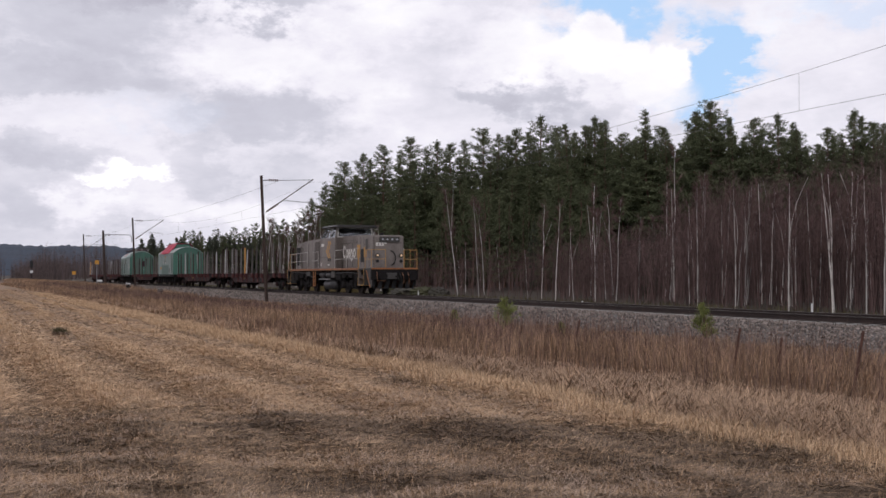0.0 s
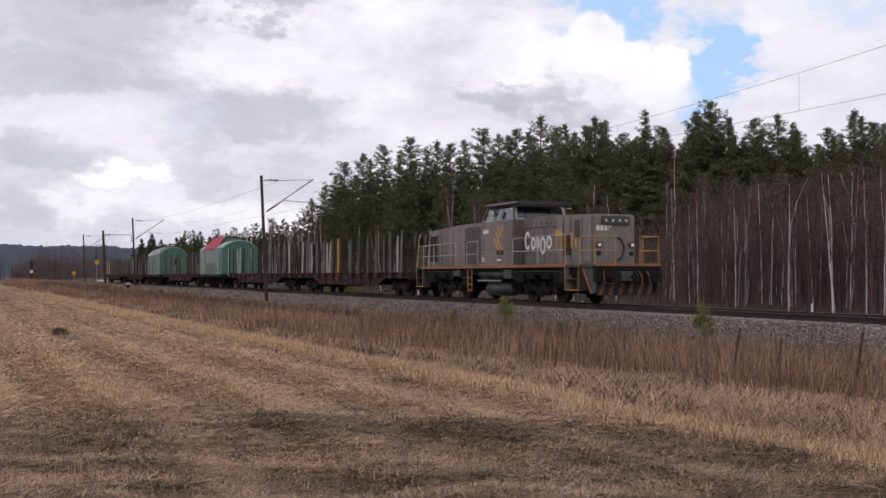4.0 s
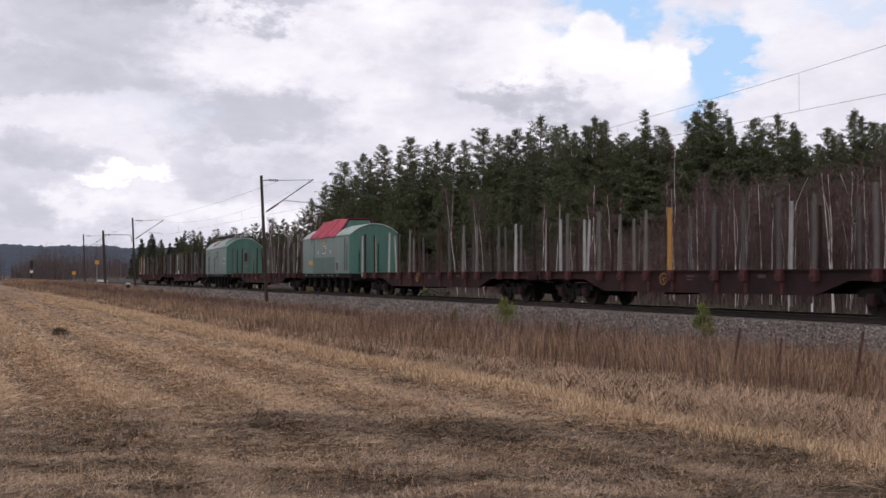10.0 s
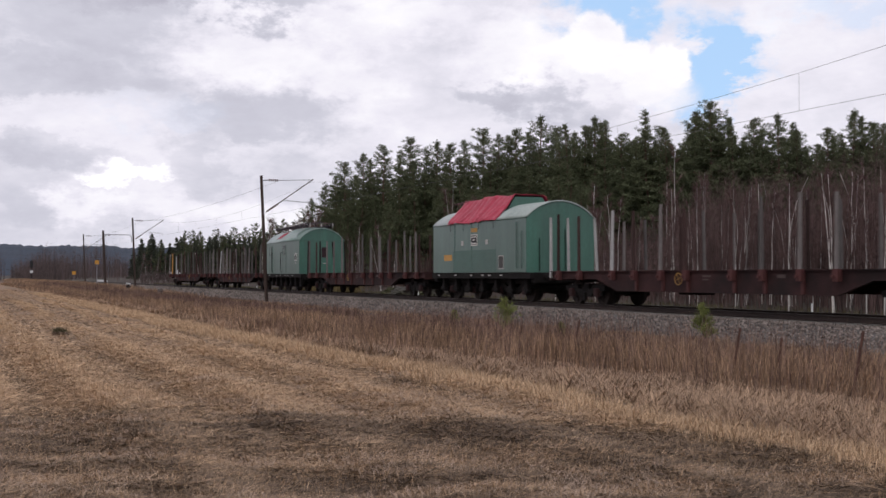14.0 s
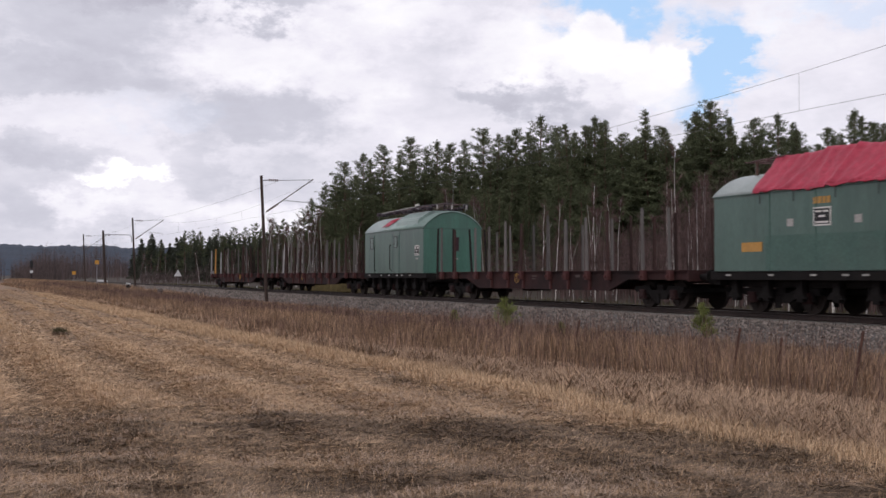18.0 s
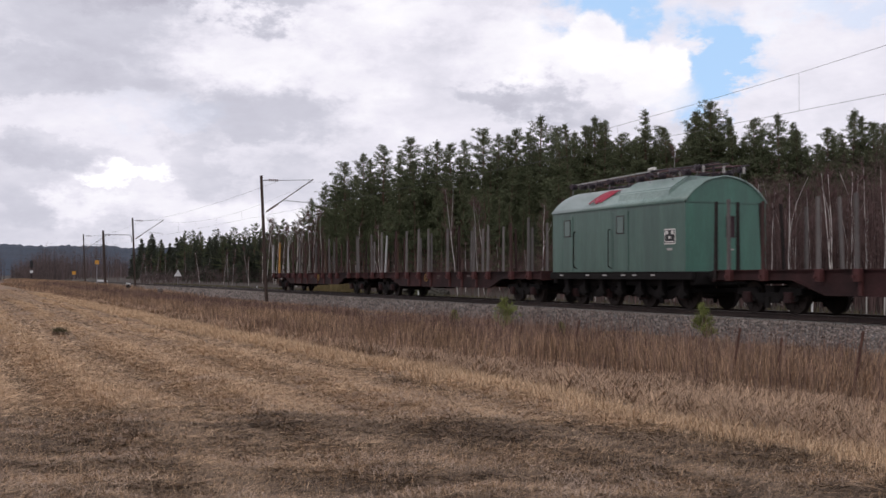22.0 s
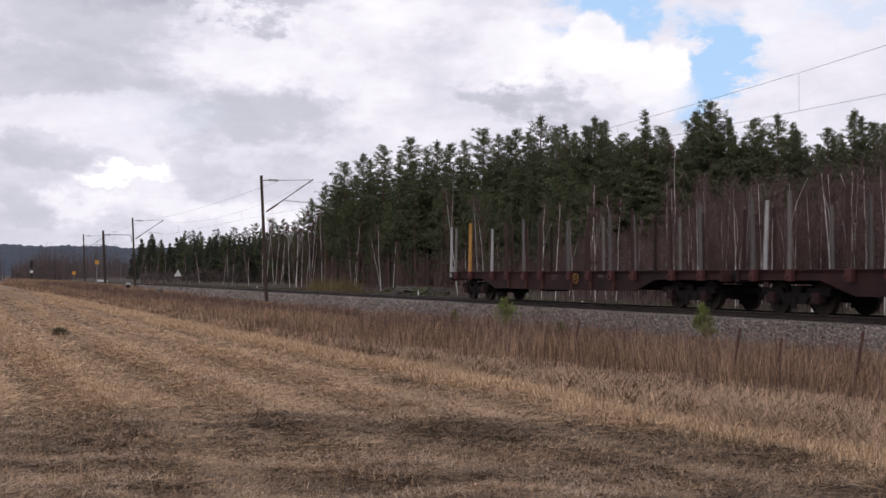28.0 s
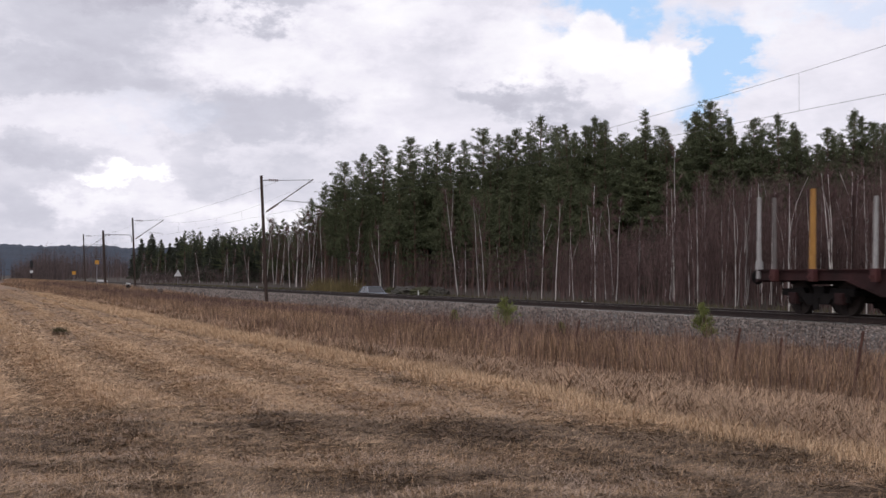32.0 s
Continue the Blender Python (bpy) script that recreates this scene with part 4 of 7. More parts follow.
cabinet(-129.1, 17.6)
bm = bmesh.new()
bmesh.ops.create_grid(bm, x_segments=8, y_segments=6, size=0.5)
for v in bm.verts:
    v.co = Vector((v.co.x * 1.3, v.co.y * 0.5, 0.35 + 0.7 * v.co.x + 0.15 * noise.noise(v.co * 5)))
bmesh.ops.solidify(bm, geom=bm.faces[:], thickness=0.01)
rag = tagged(part("plastic_sheet", bm, M["sign_white"], None), "crumpled white plastic scrap in the grass", "litter")
put_at(rag, -103.0, 16.8, -0.75)
wall = tagged(empty("roadside_barrier", -240.0, 27.4, -0.75), "low pale barrier beside the far crossing", "barrier")
for k in range(7):
    part("barrier_block", box(-7 + k * 2.0, -5.1 + k * 2.0, -0.3, 0.3, 0.0, 0.85 + 0.1 * (k % 2), 0.06), M["sign_white"], wall)


# ---- the train ----
ROLLING = []   # things that travel, with their place at the start
WHEELS = []    # wheelsets that turn, with their pose in the parent and radius


def wheel_mesh(r):
    bm = bmesh.new()
    for s in (-1, 1):
        y = s * 0.75
        out = y + s * 0.07
        # tread, flange on the inner side, dished disc and hub
        rod((0, y - s * 0.065, 0), (0, out, 0), r, 28, bm)
        rod((0, y - s * 0.09, 0), (0, y - s * 0.06, 0), r + 0.028, 28, bm)
        rod((0, out, 0), (0, out + s * 0.05, 0), 0.12, 12, bm)
        for k in range(8):
            a = k * math.pi / 4
            box(-0.012, 0.012, out - 0.004, out + 0.02, 0.12, r - 0.09, 0, bm) if k == 0 else None
            rod((0.14 * math.cos(a), out + s * 0.006, 0.14 * math.sin(a)), ((r - 0.1) * math.cos(a), out + s * 0.006, (r - 0.1) * math.sin(a)), 0.016, 5, bm)
    rod((0, -0.86, 0), (0, 0.86, 0), 0.085, 12, bm)
    return bm


WHEEL_MESHES = {}


def wheelset(parent, x, z, r):
    key = round(r, 3)
    if key not in WHEEL_MESHES:
        ob = part("wheelset", wheel_mesh(r), M["wheel"], parent)
        ob.matrix_basis = pose(x, 0, z)
        WHEEL_MESHES[key] = ob
    else:
        ob = again(WHEEL_MESHES[key], parent, x, 0, z)
    WHEELS.append((ob, x, z, r))
    return ob


def bogie(parent, cx, base, r, name="bogie"):
    """A two-axle bogie: side frames with a dropped middle, springs, axle boxes, wheelsets."""
    h = base / 2
    bm = bmesh.new()
    for s in (-1, 1):
        prof = [(-h - 0.5, r + 0.08), (-h - 0.5, r + 0.26), (-h + 0.35, r + 0.30), (-0.45, r + 0.14), (0.45, r + 0.14), (h - 0.35, r + 0.30), (h + 0.5, r + 0.26), (h + 0.5, r + 0.08), (h - 0.3, r + 0.04), (0.42, r - 0.16), (-0.42, r - 0.16), (-h + 0.3, r + 0.04)]
        prism(prof, s * 1.0 - 0.05, s * 1.0 + 0.05, "y", bm)
    box(-0.2, 0.2, -1.0, 1.0, r + 0.02, r + 0.34, 0.02, bm)
    for e in (-1, 1):
        box(e * (h + 0.42) - 0.05, e * (h + 0.42) + 0.05, -1.0, 1.0, r + 0.08, r + 0.22, 0, bm)
    b = part(name, bm, M["under"], parent, "dark two-axle bogie with grimy frames")
    put_at(b, cx, 0, 0)
    first = None
    for e in (-1, 1):
        wheelset(b, e * h, r, r)
        for s in (-1, 1):
            if first is None:
                bm = box(-0.15, 0.15, -0.10, 0.10, -0.16, 0.16, 0.03)
                rod((0, -0.12, 0), (0, 0.12, 0), 0.12, 12, bm)
                first = part("axle_box", bm, M["under" if r > 0.48 else "wagon"], b)
                put_at(first, e * h, s * 1.04, r)
                bm = bmesh.new()
                for i in range(5):
                    rod((0, 0, 0.0 + i * 0.05), (0, 0, 0.03 + i * 0.05), 0.075, 9, bm)
                rod((0, 0, 0), (0, 0, 0.22), 0.04, 6, bm)
                spr = part("spring", bm, M["under"], b)
                put_at(spr, e * h - 0.24, s * 1.0, r - 0.1)
                again(spr, b, e * h + 0.24, s * 1.0, r - 0.1)
            else:
                again(first, b, e * h, s * 1.04, r)
                again(spr, b, e * h - 0.24, s * 1.0, r - 0.1)
                again(spr, b, e * h + 0.24, s * 1.0, r - 0.1)
    for s in (-1, 1):
        bm = box(-0.10, 0.10, s * 1.06, s * 1.10, r - 0.3, r + 0.02, 0.01)
        part("brake_rigging", bm, M["under"], b)
    return b


def buffers(parent, x_end, way, z=1.05, mat="under"):
    for s in (-0.875, 0.875):
        bm = rod((x_end, s, z), (x_end + way * 0.42, s, z), 0.10, 12)
        rod((x_end + way * 0.42, s, z), (x_end + way * 0.50, s, z), 0.12, 14, bm, 0.225)
        rod((x_end + way * 0.50, s, z), (x_end + way * 0.54, s, z), 0.225, 18, bm)
        part("buffer", bm, M[mat], parent)
    bm = rod((x_end, 0, z), (x_end + way * 0.35, 0, z), 0.05, 8)
    rod((x_end + way * 0.33, 0, z), (x_end + way * 0.55, 0, z - 0.22), 0.035, 8, bm)
    part("coupling", bm, M["under"], parent)


POCKETS = (-9.30, -7.75, -5.5, -4.1, -2.53, -1.15, 1.15, 2.53, 4.1, 5.5, 7.75, 9.3)


def stake_mesh(h, taper=0.8):
    """An upright channel-section stake."""
    w, t, g = 0.088, 0.07, 0.018
    prof = [(-w / 2, -t), (w / 2, -t), (w / 2, t * 0.4), (w / 2 - g, t * 0.4), (w / 2 - g, -t + g), (-w / 2 + g, -t + g), (-w / 2 + g, t * 0.4), (-w / 2, t * 0.4)]
    bm = bmesh.new()
    lo = [bm.verts.new((a, b, 0)) for a, b in prof]
    hi = [bm.verts.new((a * taper, b * taper, h)) for a, b in prof]
    bm.faces.new(lo[::-1]), bm.faces.new(hi)
    for i in range(8):
        j = (i + 1) % 8
        bm.faces.new((lo[i], lo[j], hi[j], hi[i]))
    bmesh.ops.recalc_face_normals(bm, faces=bm.faces[:])
    me = bpy.data.meshes.new("stake")
    bm.to_mesh(me)
    bm.free()
    return me


WAGON = {}


def timber_wagon(cx, seed, special=(), lost=(), lean=(), tail=False, wheel_x=-1.6, ends=(), end_kind="stake_black", front=()):
    """A bogie flat wagon for timber: fish-bellied side beams, pockets and upright stakes."""
    r = random.Random(seed)
    e = tagged(empty("timber_wagon", cx, TY, 0), "rust red empty timber wagon with rows of upright stakes", "railway wagon", "timber wagons")
    hl = 10.1
    if not WAGON:
        prof = [(-hl, 0.98), (-hl, 1.25), (hl, 1.25), (hl, 0.98), (6.65, 0.98), (5.35, 0.57), (-5.35, 0.57), (-6.65, 0.98)]
        rim = [(-hl, 0.97), (-6.68, 0.97), (-5.38, 0.56), (5.38, 0.56), (6.68, 0.97), (hl, 0.97)]
        for s in (-1, 1):
            bm = prism(prof, s * 1.30 - 0.02, s * 1.30 + 0.02, "y")
            WAGON["side_beam", s] = part("side_beam", bm, M["wagon"], e)
            bm = box(-hl, hl, min(s * 1.27, s * 1.40), max(s * 1.27, s * 1.40), 1.225, 1.262)
            for a, b in zip(rim, rim[1:]):
                d = Vector((b[0] - a[0], 0, b[1] - a[1])).normalized()
                n = Vector((-d.z, 0, d.x)) * 0.012
                vs = []
                for y in (s * 1.24, s * 1.37):
                    for p in (a, b):
                        for k in (-1, 1):
                            vs.append(bm.verts.new((p[0] + k * n.x, y, p[1] + k * n.z)))
                for f in ((0, 1, 3, 2), (4, 6, 7, 5), (0, 4, 5, 1), (2, 3, 7, 6), (0, 2, 6, 4), (1, 5, 7, 3)):
                    bm.faces.new([vs[i] for i in f])
            bmesh.ops.recalc_face_normals(bm, faces=bm.faces[:])
            WAGON["flange", s] = part("beam_flange", bm, M["wagon"], e)
        WAGON["deck"] = part("deck", box(-hl + 0.05, hl - 0.05, -1.26, 1.26, 1.14, 1.20, 0.01), M["wagon"], e, "grimy wagon deck")
        bm = bmesh.new()
        for x in np.arange(-9, 9.1, 1.5):
            box(x - 0.05, x + 0.05, -1.26, 1.26, 0.95, 1.135, 0, bm)
        WAGON["cross"] = part("cross_members", bm, M["under"], e)
        WAGON["center"] = part("centre_sill", box(-hl + 0.1, hl - 0.1, -0.28, 0.28, 0.84, 1.13), M["under"], e)
        for k in (-1, 1):
            WAGON["end", k] = part("end_beam", box(min(k * hl, k * (hl + 0.1)), max(k * hl, k * (hl + 0.1)), -1.38, 1.38, 0.90, 1.27, 0.015), M["wagon"], e)
        bm = box(-0.10, 0.10, -0.085, 0.085, -0.17, 0.17, 0.012)
        rod((-0.06, -0.06, -0.04), (-0.06, -0.13, -0.04), 0.05, 8, bm)
        WAGON["pocket"] = part("stake_pocket", bm, M["wagon_red"], e)
        put_at(WAGON["pocket"], POCKETS[0], -1.45, 1.10)
        WAGON["rib"] = part("rib", box(-0.06, 0.06, -0.05, 0.05, -0.34, 0.34, 0.01), M["wagon_red"], e)
        put_at(WAGON["rib"], POCKETS[4], -1.345, 0.91)
        WAGON["stake"] = [stake_mesh(h) for h in (2.42, 2.36, 2.28, 2.20)]
        fresh = True
    else:
        fresh = False
        for key, ob in WAGON.items():
            if isinstance(key, tuple) or key in ("deck", "cross", "center"):
                o = again(ob, e, 0, 0, 0)
    for s in (-1, 1):
        for i, x in enumerate(POCKETS):
            if not (fresh and s == -1 and i == 0):
                again(WAGON["pocket"], e, x, s * 1.45, 1.10, 0, 0, 0 if s < 0 else 180)
            if abs(x) < 5.45 and not (fresh and s == -1 and i == 4):
                again(WAGON["rib"], e, x, s * 1.345, 0.91)
            if (s, i) in lost:
                continue
            st = new("stake", WAGON["stake"][r.randrange(4)])
            st.parent = e
            tilt = r.gauss(0, 0.7)
            tip = r.gauss(0, 0.5)
            for q in lean:
                if q[0] == s and q[1] == i:
                    tilt = q[2]
            st.matrix_basis = pose(x, s * 1.45, 1.02, tip, tilt, 0 if s < 0 else 180)
            kind = "stake_rust" if r.random() < 0.34 else "stake"
            for q in special:
                if q[0] == s and q[1] == i:
                    kind = q[2]
                    if tail and kind == "stake_white":
                        st.matrix_basis = st.matrix_basis @ Matrix.Diagonal((0.85, 1.0, 0.86, 1.0))
                    if kind == "stake_yellow":
                        st.matrix_basis = st.matrix_basis @ Matrix.Diagonal((1.5, 1.2, 1.0, 1.0))
                    st["label"] = {"stake_white": "white painted stake", "stake_yellow": "broad yellow painted stake"}[kind]
            while len(st.data.materials) < 1:
                st.data.materials.append(M["stake"])
            st.material_slots[0].link = "OBJECT"
            st.material_slots[0].material = M[kind]
    for k in (-1, 1):
        bogie(e, k * 8.05, 1.8, 0.46)
        buffers(e, k * (hl + 0.1), k, 1.05)
    # hand brake wheel on the side beam, yellow rimmed
    bm = bmesh.new()
    for i in range(16):
        a, b = i * math.pi / 8, (i + 1) * math.pi / 8
        rod((0.19 * math.cos(a), 0, 0.19 * math.sin(a)), (0.19 * math.cos(b), 0, 0.19 * math.sin(b)), 0.015, 6, bm)
    for i in range(4):
        a = i * math.pi / 2 + 0.4
        rod((0, 0, 0), (0.19 * math.cos(a), 0, 0.19 * math.sin(a)), 0.011, 6, bm)
    put_at(part("brake_wheel", bm, M["wheel_yellow"], e, "worn yellow brake hand wheel"), wheel_x, -1.42, 0.98)
    bm = box(-2.9, -2.2, -0.5, 0.5, 0.45, 0.80, 0.05)
    part("brake_gear", bm, M["under"], e)
    part("brake_cylinder", rod((2.0, -0.35, 0.72), (3.2, -0.35, 0.72), 0.18, 14), M["under"], e)
    for x0, x1, z0, z1 in ((-0.45, -0.05, 1.04, 1.10), (-0.45, -0.15, 0.94, 0.99), (3.0, 3.35, 1.02, 1.12)):
        part("stencil_bar", box(x0, x1, -1.325, -1.3215, z0, z1), M["stencil"], e, "faded stencil bar")
    for y, tilt in ends:
        st = new("end_stake", WAGON["stake"][1])
        st.parent = e
        st.matrix_basis = pose(-hl - 0.02, y, 1.0, 0, tilt, 90)
        st.material_slots[0].link = "OBJECT"
        st.material_slots[0].material = M[end_kind]
        st["label"] = {"stake_black": "thin black bent stake", "stake_white": "white painted stake"}[end_kind]
    for y, tilt, mt in front:
        st = new("end_stake", WAGON["stake"][0])
        st.parent = e
        st.matrix_basis = pose(hl + 0.02, y, 1.0, 0, tilt, 90)
        st.material_slots[0].link = "OBJECT"
        st.material_slots[0].material = M[mt]
        st["label"] = {"stake_rust": "rusty leaning stake", "stake_white": "white painted leaning stake"}[mt]
    if tail:
        part("tail_board", box(-hl - 0.13, -hl - 0.09, -1.36, -1.12, 1.20, 1.50, 0.01), M["stake_white"], e, "white tail board")
    ROLLING.append((e, cx))
    return e


# ---- diesel locomotive ----
def railing(parent, pts, mat, name="handrail", r=0.017):
    return part(name, pipe(pts, r, 7), M[mat], parent)


def locomotive(cx):
    e = tagged(empty("diesel_locomotive", cx, TY, 0), "dirty grey diesel locomotive with orange sill and yellow handrails", "locomotive")
    # frame and sill
    part("main_frame", box(-8.55, 8.55, -1.25, 1.25, 1.12, 1.40, 0.02), M["under"], e, "black main frame")
    for s in (-1, 1):
        part("side_sill", box(-7.72, 6.38, min(s * 1.40, s * 1.45), max(s * 1.40, s * 1.45), 1.41, 1.53, 0.012), M["orange"], e, "orange painted sill")
    part("walkway", box(-8.55, 8.55, -1.40, 1.40, 1.405, 1.50, 0.01), M["grey_dark"], e)
    # rear hood with a sloping nose
    prof = [(-8.22, 1.50), (-8.22, 3.24), (-7.7, 3.32), (-4.6, 3.47), (-1.32, 3.50), (-1.32, 1.50)]
    hood = prism(prof, -0.90, 0.90, "y")
    bmesh.ops.bevel(hood, geom=hood.edges[:], offset=0.06, segments=2, affect="EDGES")
    rh = part("rear_hood", hood, M["grey"], e)
    for s in (-1, 1):
        for x0, x1, z0, z1 in ((-6.55, -5.25, 1.62, 3.2), (-5.2, -3.85, 1.62, 3.24)):
            part("hood_door", box(x0, x1, s * 0.905 - 0.012, s * 0.905 + 0.012, z0, z1, 0.008), M["grey"], rh)
        part("radiator_grille", box(-7.97, -7.05, s * 0.905 - 0.02, s * 0.905 + 0.02, 1.78, 3.02), M["black"], rh, "black radiator grille")
        for i in range(9):
            part("grille_slat", box(-7.97, -7.05, s * 0.93 - 0.006, s * 0.93 + 0.006, 1.84 + i * 0.135, 1.87 + i * 0.135), M["under"], rh)
        for x0, x1 in ((-3.70, -2.95), (-2.85, -2.15), (-2.05, -1.45)):
            part("louvre_panel", box(x0, x1, s * 0.905 - 0.01, s * 0.905 + 0.01, 1.62, 3.32), M["louvre"], rh, "dark brownish louvre panel")
    for s in (-1, 1):
        for x in (-6.62, -5.225, -3.78, -2.9, -2.1):
            part("door_gap", box(x - 0.02, x + 0.02, s * 0.921 - 0.004, s * 0.921 + 0.004, 1.6, 3.22), M["black"], rh)
        part("grille_frame", pipe([(-8.01, s * 0.93, 1.74), (-7.01, s * 0.93, 1.74), (-7.01, s * 0.93, 3.06), (-8.01, s * 0.93, 3.06), (-8.01, s * 0.93, 1.74)], 0.03, 4), M["grey"], rh)
    # cab
    b0, b1 = -1.30, 1.92
    body = prism([(b0, 1.50), (b0, 3.44), (b1, 3.44), (b1, 1.50)], -1.34, 1.34, "y")
    bmesh.ops.bevel(body, geom=[x for x in body.edges if abs(x.verts[0].co.z - x.verts[1].co.z) > 1], offset=0.07, segments=3, affect="EDGES")
    cab = part("cab", body, M["grey"], e)
    # window band leans inward; corner posts, a dark rim, real panes between
    lo = [(b0 + 0.03, -1.31), (b1 - 0.03, -1.31), (b1 - 0.03, 1.31), (b0 + 0.03, 1.31)]
    hi = [(b0 + 0.62, -1.16), (b1 - 0.28, -1.16), (b1 - 0.28, 1.16), (b0 + 0.62, 1.16)]
    zl, zh = 3.44, 4.08
    for (xl, yl), (xh, yh) in zip(lo, hi):
        part("window_post", rod((xl, yl, zl), (xh, yh, zh), 0.05, 8), M["grey"], cab)
    for s in (-1, 1):
        part("window_post", rod((b0 + 1.38, s * 1.31, zl), (b0 + 1.67, s * 1.16, zh), 0.035, 8), M["grey"], cab)
        part("window_post", rod((b0 + 2.08, s * 1.31, zl), (b0 + 2.07, s * 1.16, zh), 0.035, 8), M["grey"], cab)

    def quad(name, pts, mat, parent, thick=0.012):
        bm = bmesh.new()
        f = bm.faces.new([bm.verts.new(p) for p in pts])
        r = bmesh.ops.extrude_face_region(bm, geom=[f])
        n = f.normal.copy() if f.normal.length else Vector((0, 0, 1))
        bm.normal_update()
        n = f.normal
        for v in [x for x in r["geom"] if isinstance(x, bmesh.types.BMVert)]:
            v.co += n * thick
        bmesh.ops.recalc_face_normals(bm, faces=bm.faces[:])
        return part(name, bm, mat, parent)

    P = lambda c, z: (c[0], c[1], z)
    for i in range(4):
        j = (i + 1) % 4
        q = quad("window_pane", [P(lo[i], zl), P(lo[j], zl), P(hi[j], zh), P(hi[i], zh)], M["glass"], cab)
        q.visible_shadow = False
    # block added to darken the windscreen and stop the view through the cab
    part("cab_interior", box(b0 + 0.95, b1 - 0.75, -0.85, 0.85, 3.0, 3.98, 0.05), M["grey_dark"], cab, "dark block added inside the cab to darken its windows")
    # rubber rim round the windscreen and side windows
    for s in (-1, 1):
        part("window_rim", pipe([(b1 - 0.03, s * 1.30, zl + 0.03), (b1 - 0.28, s * 1.15, zh - 0.02), (b0 + 0.62, s * 1.15, zh - 0.02), (b0 + 0.03, s * 1.30, zl + 0.03)], 0.03), M["pale"], cab, "pale window rim")
    part("windscreen_rim", pipe([(b1, -1.2, zl + 0.03), (b1 - 0.25, -1.08, zh - 0.03), (b1 - 0.25, 1.08, zh - 0.03), (b1, 1.2, zl + 0.03), (b1, -1.2, zl + 0.03)], 0.035), M["pale"], cab, "pale windscreen rim")
    roof = prism([(-1.40, 4.10), (-1.18, 4.22), (1.18, 4.22), (1.40, 4.10), (1.36, 4.06), (-1.36, 4.06)], b0 + 0.42, b1 + 0.22, "x")
    bmesh.ops.bevel(roof, geom=roof.edges[:], offset=0.025, segments=2, affect="EDGES")
    part("cab_roof", roof, M["roof"], cab, "sooty overhanging cab roof")
    bm = pipe([(b1 + 0.05, 0.9, 4.0), (b1 + 0.25, 0.9, 3.95), (b1 + 0.35, 0.9, 3.5)], 0.03)
    part("horn_bracket", bm, M["pale"], cab)
    part("horn", rod((b1 + 0.02, 1.2, 3.95), (b1 + 0.2, 1.32, 3.95), 0.03, 6), M["pale"], cab)
    for s in (-1, 1):
        for x in (b0 - 0.05, b0 + 1.75):
            m = box(x - 0.07, x + 0.07, s * 1.46 - 0.05, s * 1.46 + 0.05, 3.62, 3.95, 0.03)
            rod((x, s * 1.3, 3.7), (x, s * 1.46, 3.7), 0.015, 6, m)
            part("mirror", m, M["grey_dark"], cab)
    # chequered mark in yellow, writing as plain bars
    for x, z in ((0.52, 3.13), (0.33, 2.87), (0.14, 2.61), (0.33, 2.37), (0.52, 2.14)):
        for s in (-1, 1):
            for x0 in (x, x + 0.37):
                part("mark_square", box(x0 - 0.10, x0 + 0.10, s * 1.344 - 0.003, s * 1.344 + 0.003, z - 0.115, z + 0.115), M["mark"], cab, "orange yellow square of the mark")
            part("mark_square", box(x + 0.105, x + 0.265, s * 1.343 - 0.003, s * 1.343 + 0.003, z - 0.10, z + 0.10), M["mark_dim"], cab, "faded brownish square of the mark")
    bm = bmesh.new()
    for s in (-1, 1):
        for i in range(4):
            box(-0.98 + i * 0.14, -0.87 + i * 0.14, s * 1.344 - 0.003, s * 1.344 + 0.003, 2.93, 3.10, 0, bm)
        for z in (1.86, 1.78, 1.70):
            box(-1.15, -0.85, s * 1.344 - 0.003, s * 1.344 + 0.003, z, z + 0.035, 0, bm)
        box(0.35, 0.75, s * 1.344 - 0.003, s * 1.344 + 0.003, 1.72, 1.80, 0, bm)
    part("cab_writing_bars", bm, M["white"], cab, "pale writing bars")
    for s in (-1, 1):
        for x in (0.35, 0.72):
            part("cab_vent", box(x, x + 0.28, s * 1.343 - 0.006, s * 1.343 + 0.006, 1.98, 2.18), M["black"], cab)
        part("cab_seam", box(b0 + 0.06, b1 - 0.06, s * 1.341 - 0.004, s * 1.341 + 0.004, 2.225, 2.245), M["grey_dark"], cab)
    # front hood
    prof = [(1.94, 1.50), (1.94, 3.50), (4.8, 3.48), (7.60, 3.40), (7.66, 3.34), (7.66, 1.50)]
    hood = prism(prof, -0.90, 0.90, "y")
    bmesh.ops.bevel(hood, geom=hood.edges[:], offset=0.05, segments=2, affect="EDGES")
    fh = part("front_hood", hood, M["grey"], e)
    for s in (-1, 1):
        for i, (x0, x1) in enumerate(((2.1, 2.95), (3.0, 3.85), (3.9, 4.75), (4.8, 5.35), (6.0, 6.8), (6.85, 7.5))):
            part("hood_door", box(x0, x1, s * 0.905 - 0.012, s * 0.905 + 0.012, 1.62, 3.02 if x0 < 4.8 else 3.30, 0.008), M["grey"], fh)
        for x in (2.05, 2.975, 3.875, 4.775, 5.38, 5.97, 6.825, 7.53):
            part("door_gap", box(x - 0.016, x + 0.016, s * 0.921 - 0.004, s * 0.921 + 0.004, 1.6, 3.02 if x < 4.7 else 3.32), M["black"], fh)
        part("hood_seam", box(2.0, 4.78, s * 0.921 - 0.004, s * 0.921 + 0.004, 3.03, 3.055), M["black"], fh)
        part("louvre_panel", box(6.25, 6.65, s * 0.925 - 0.008, s * 0.925 + 0.008, 2.55, 3.22), M["grey_dark"], fh)
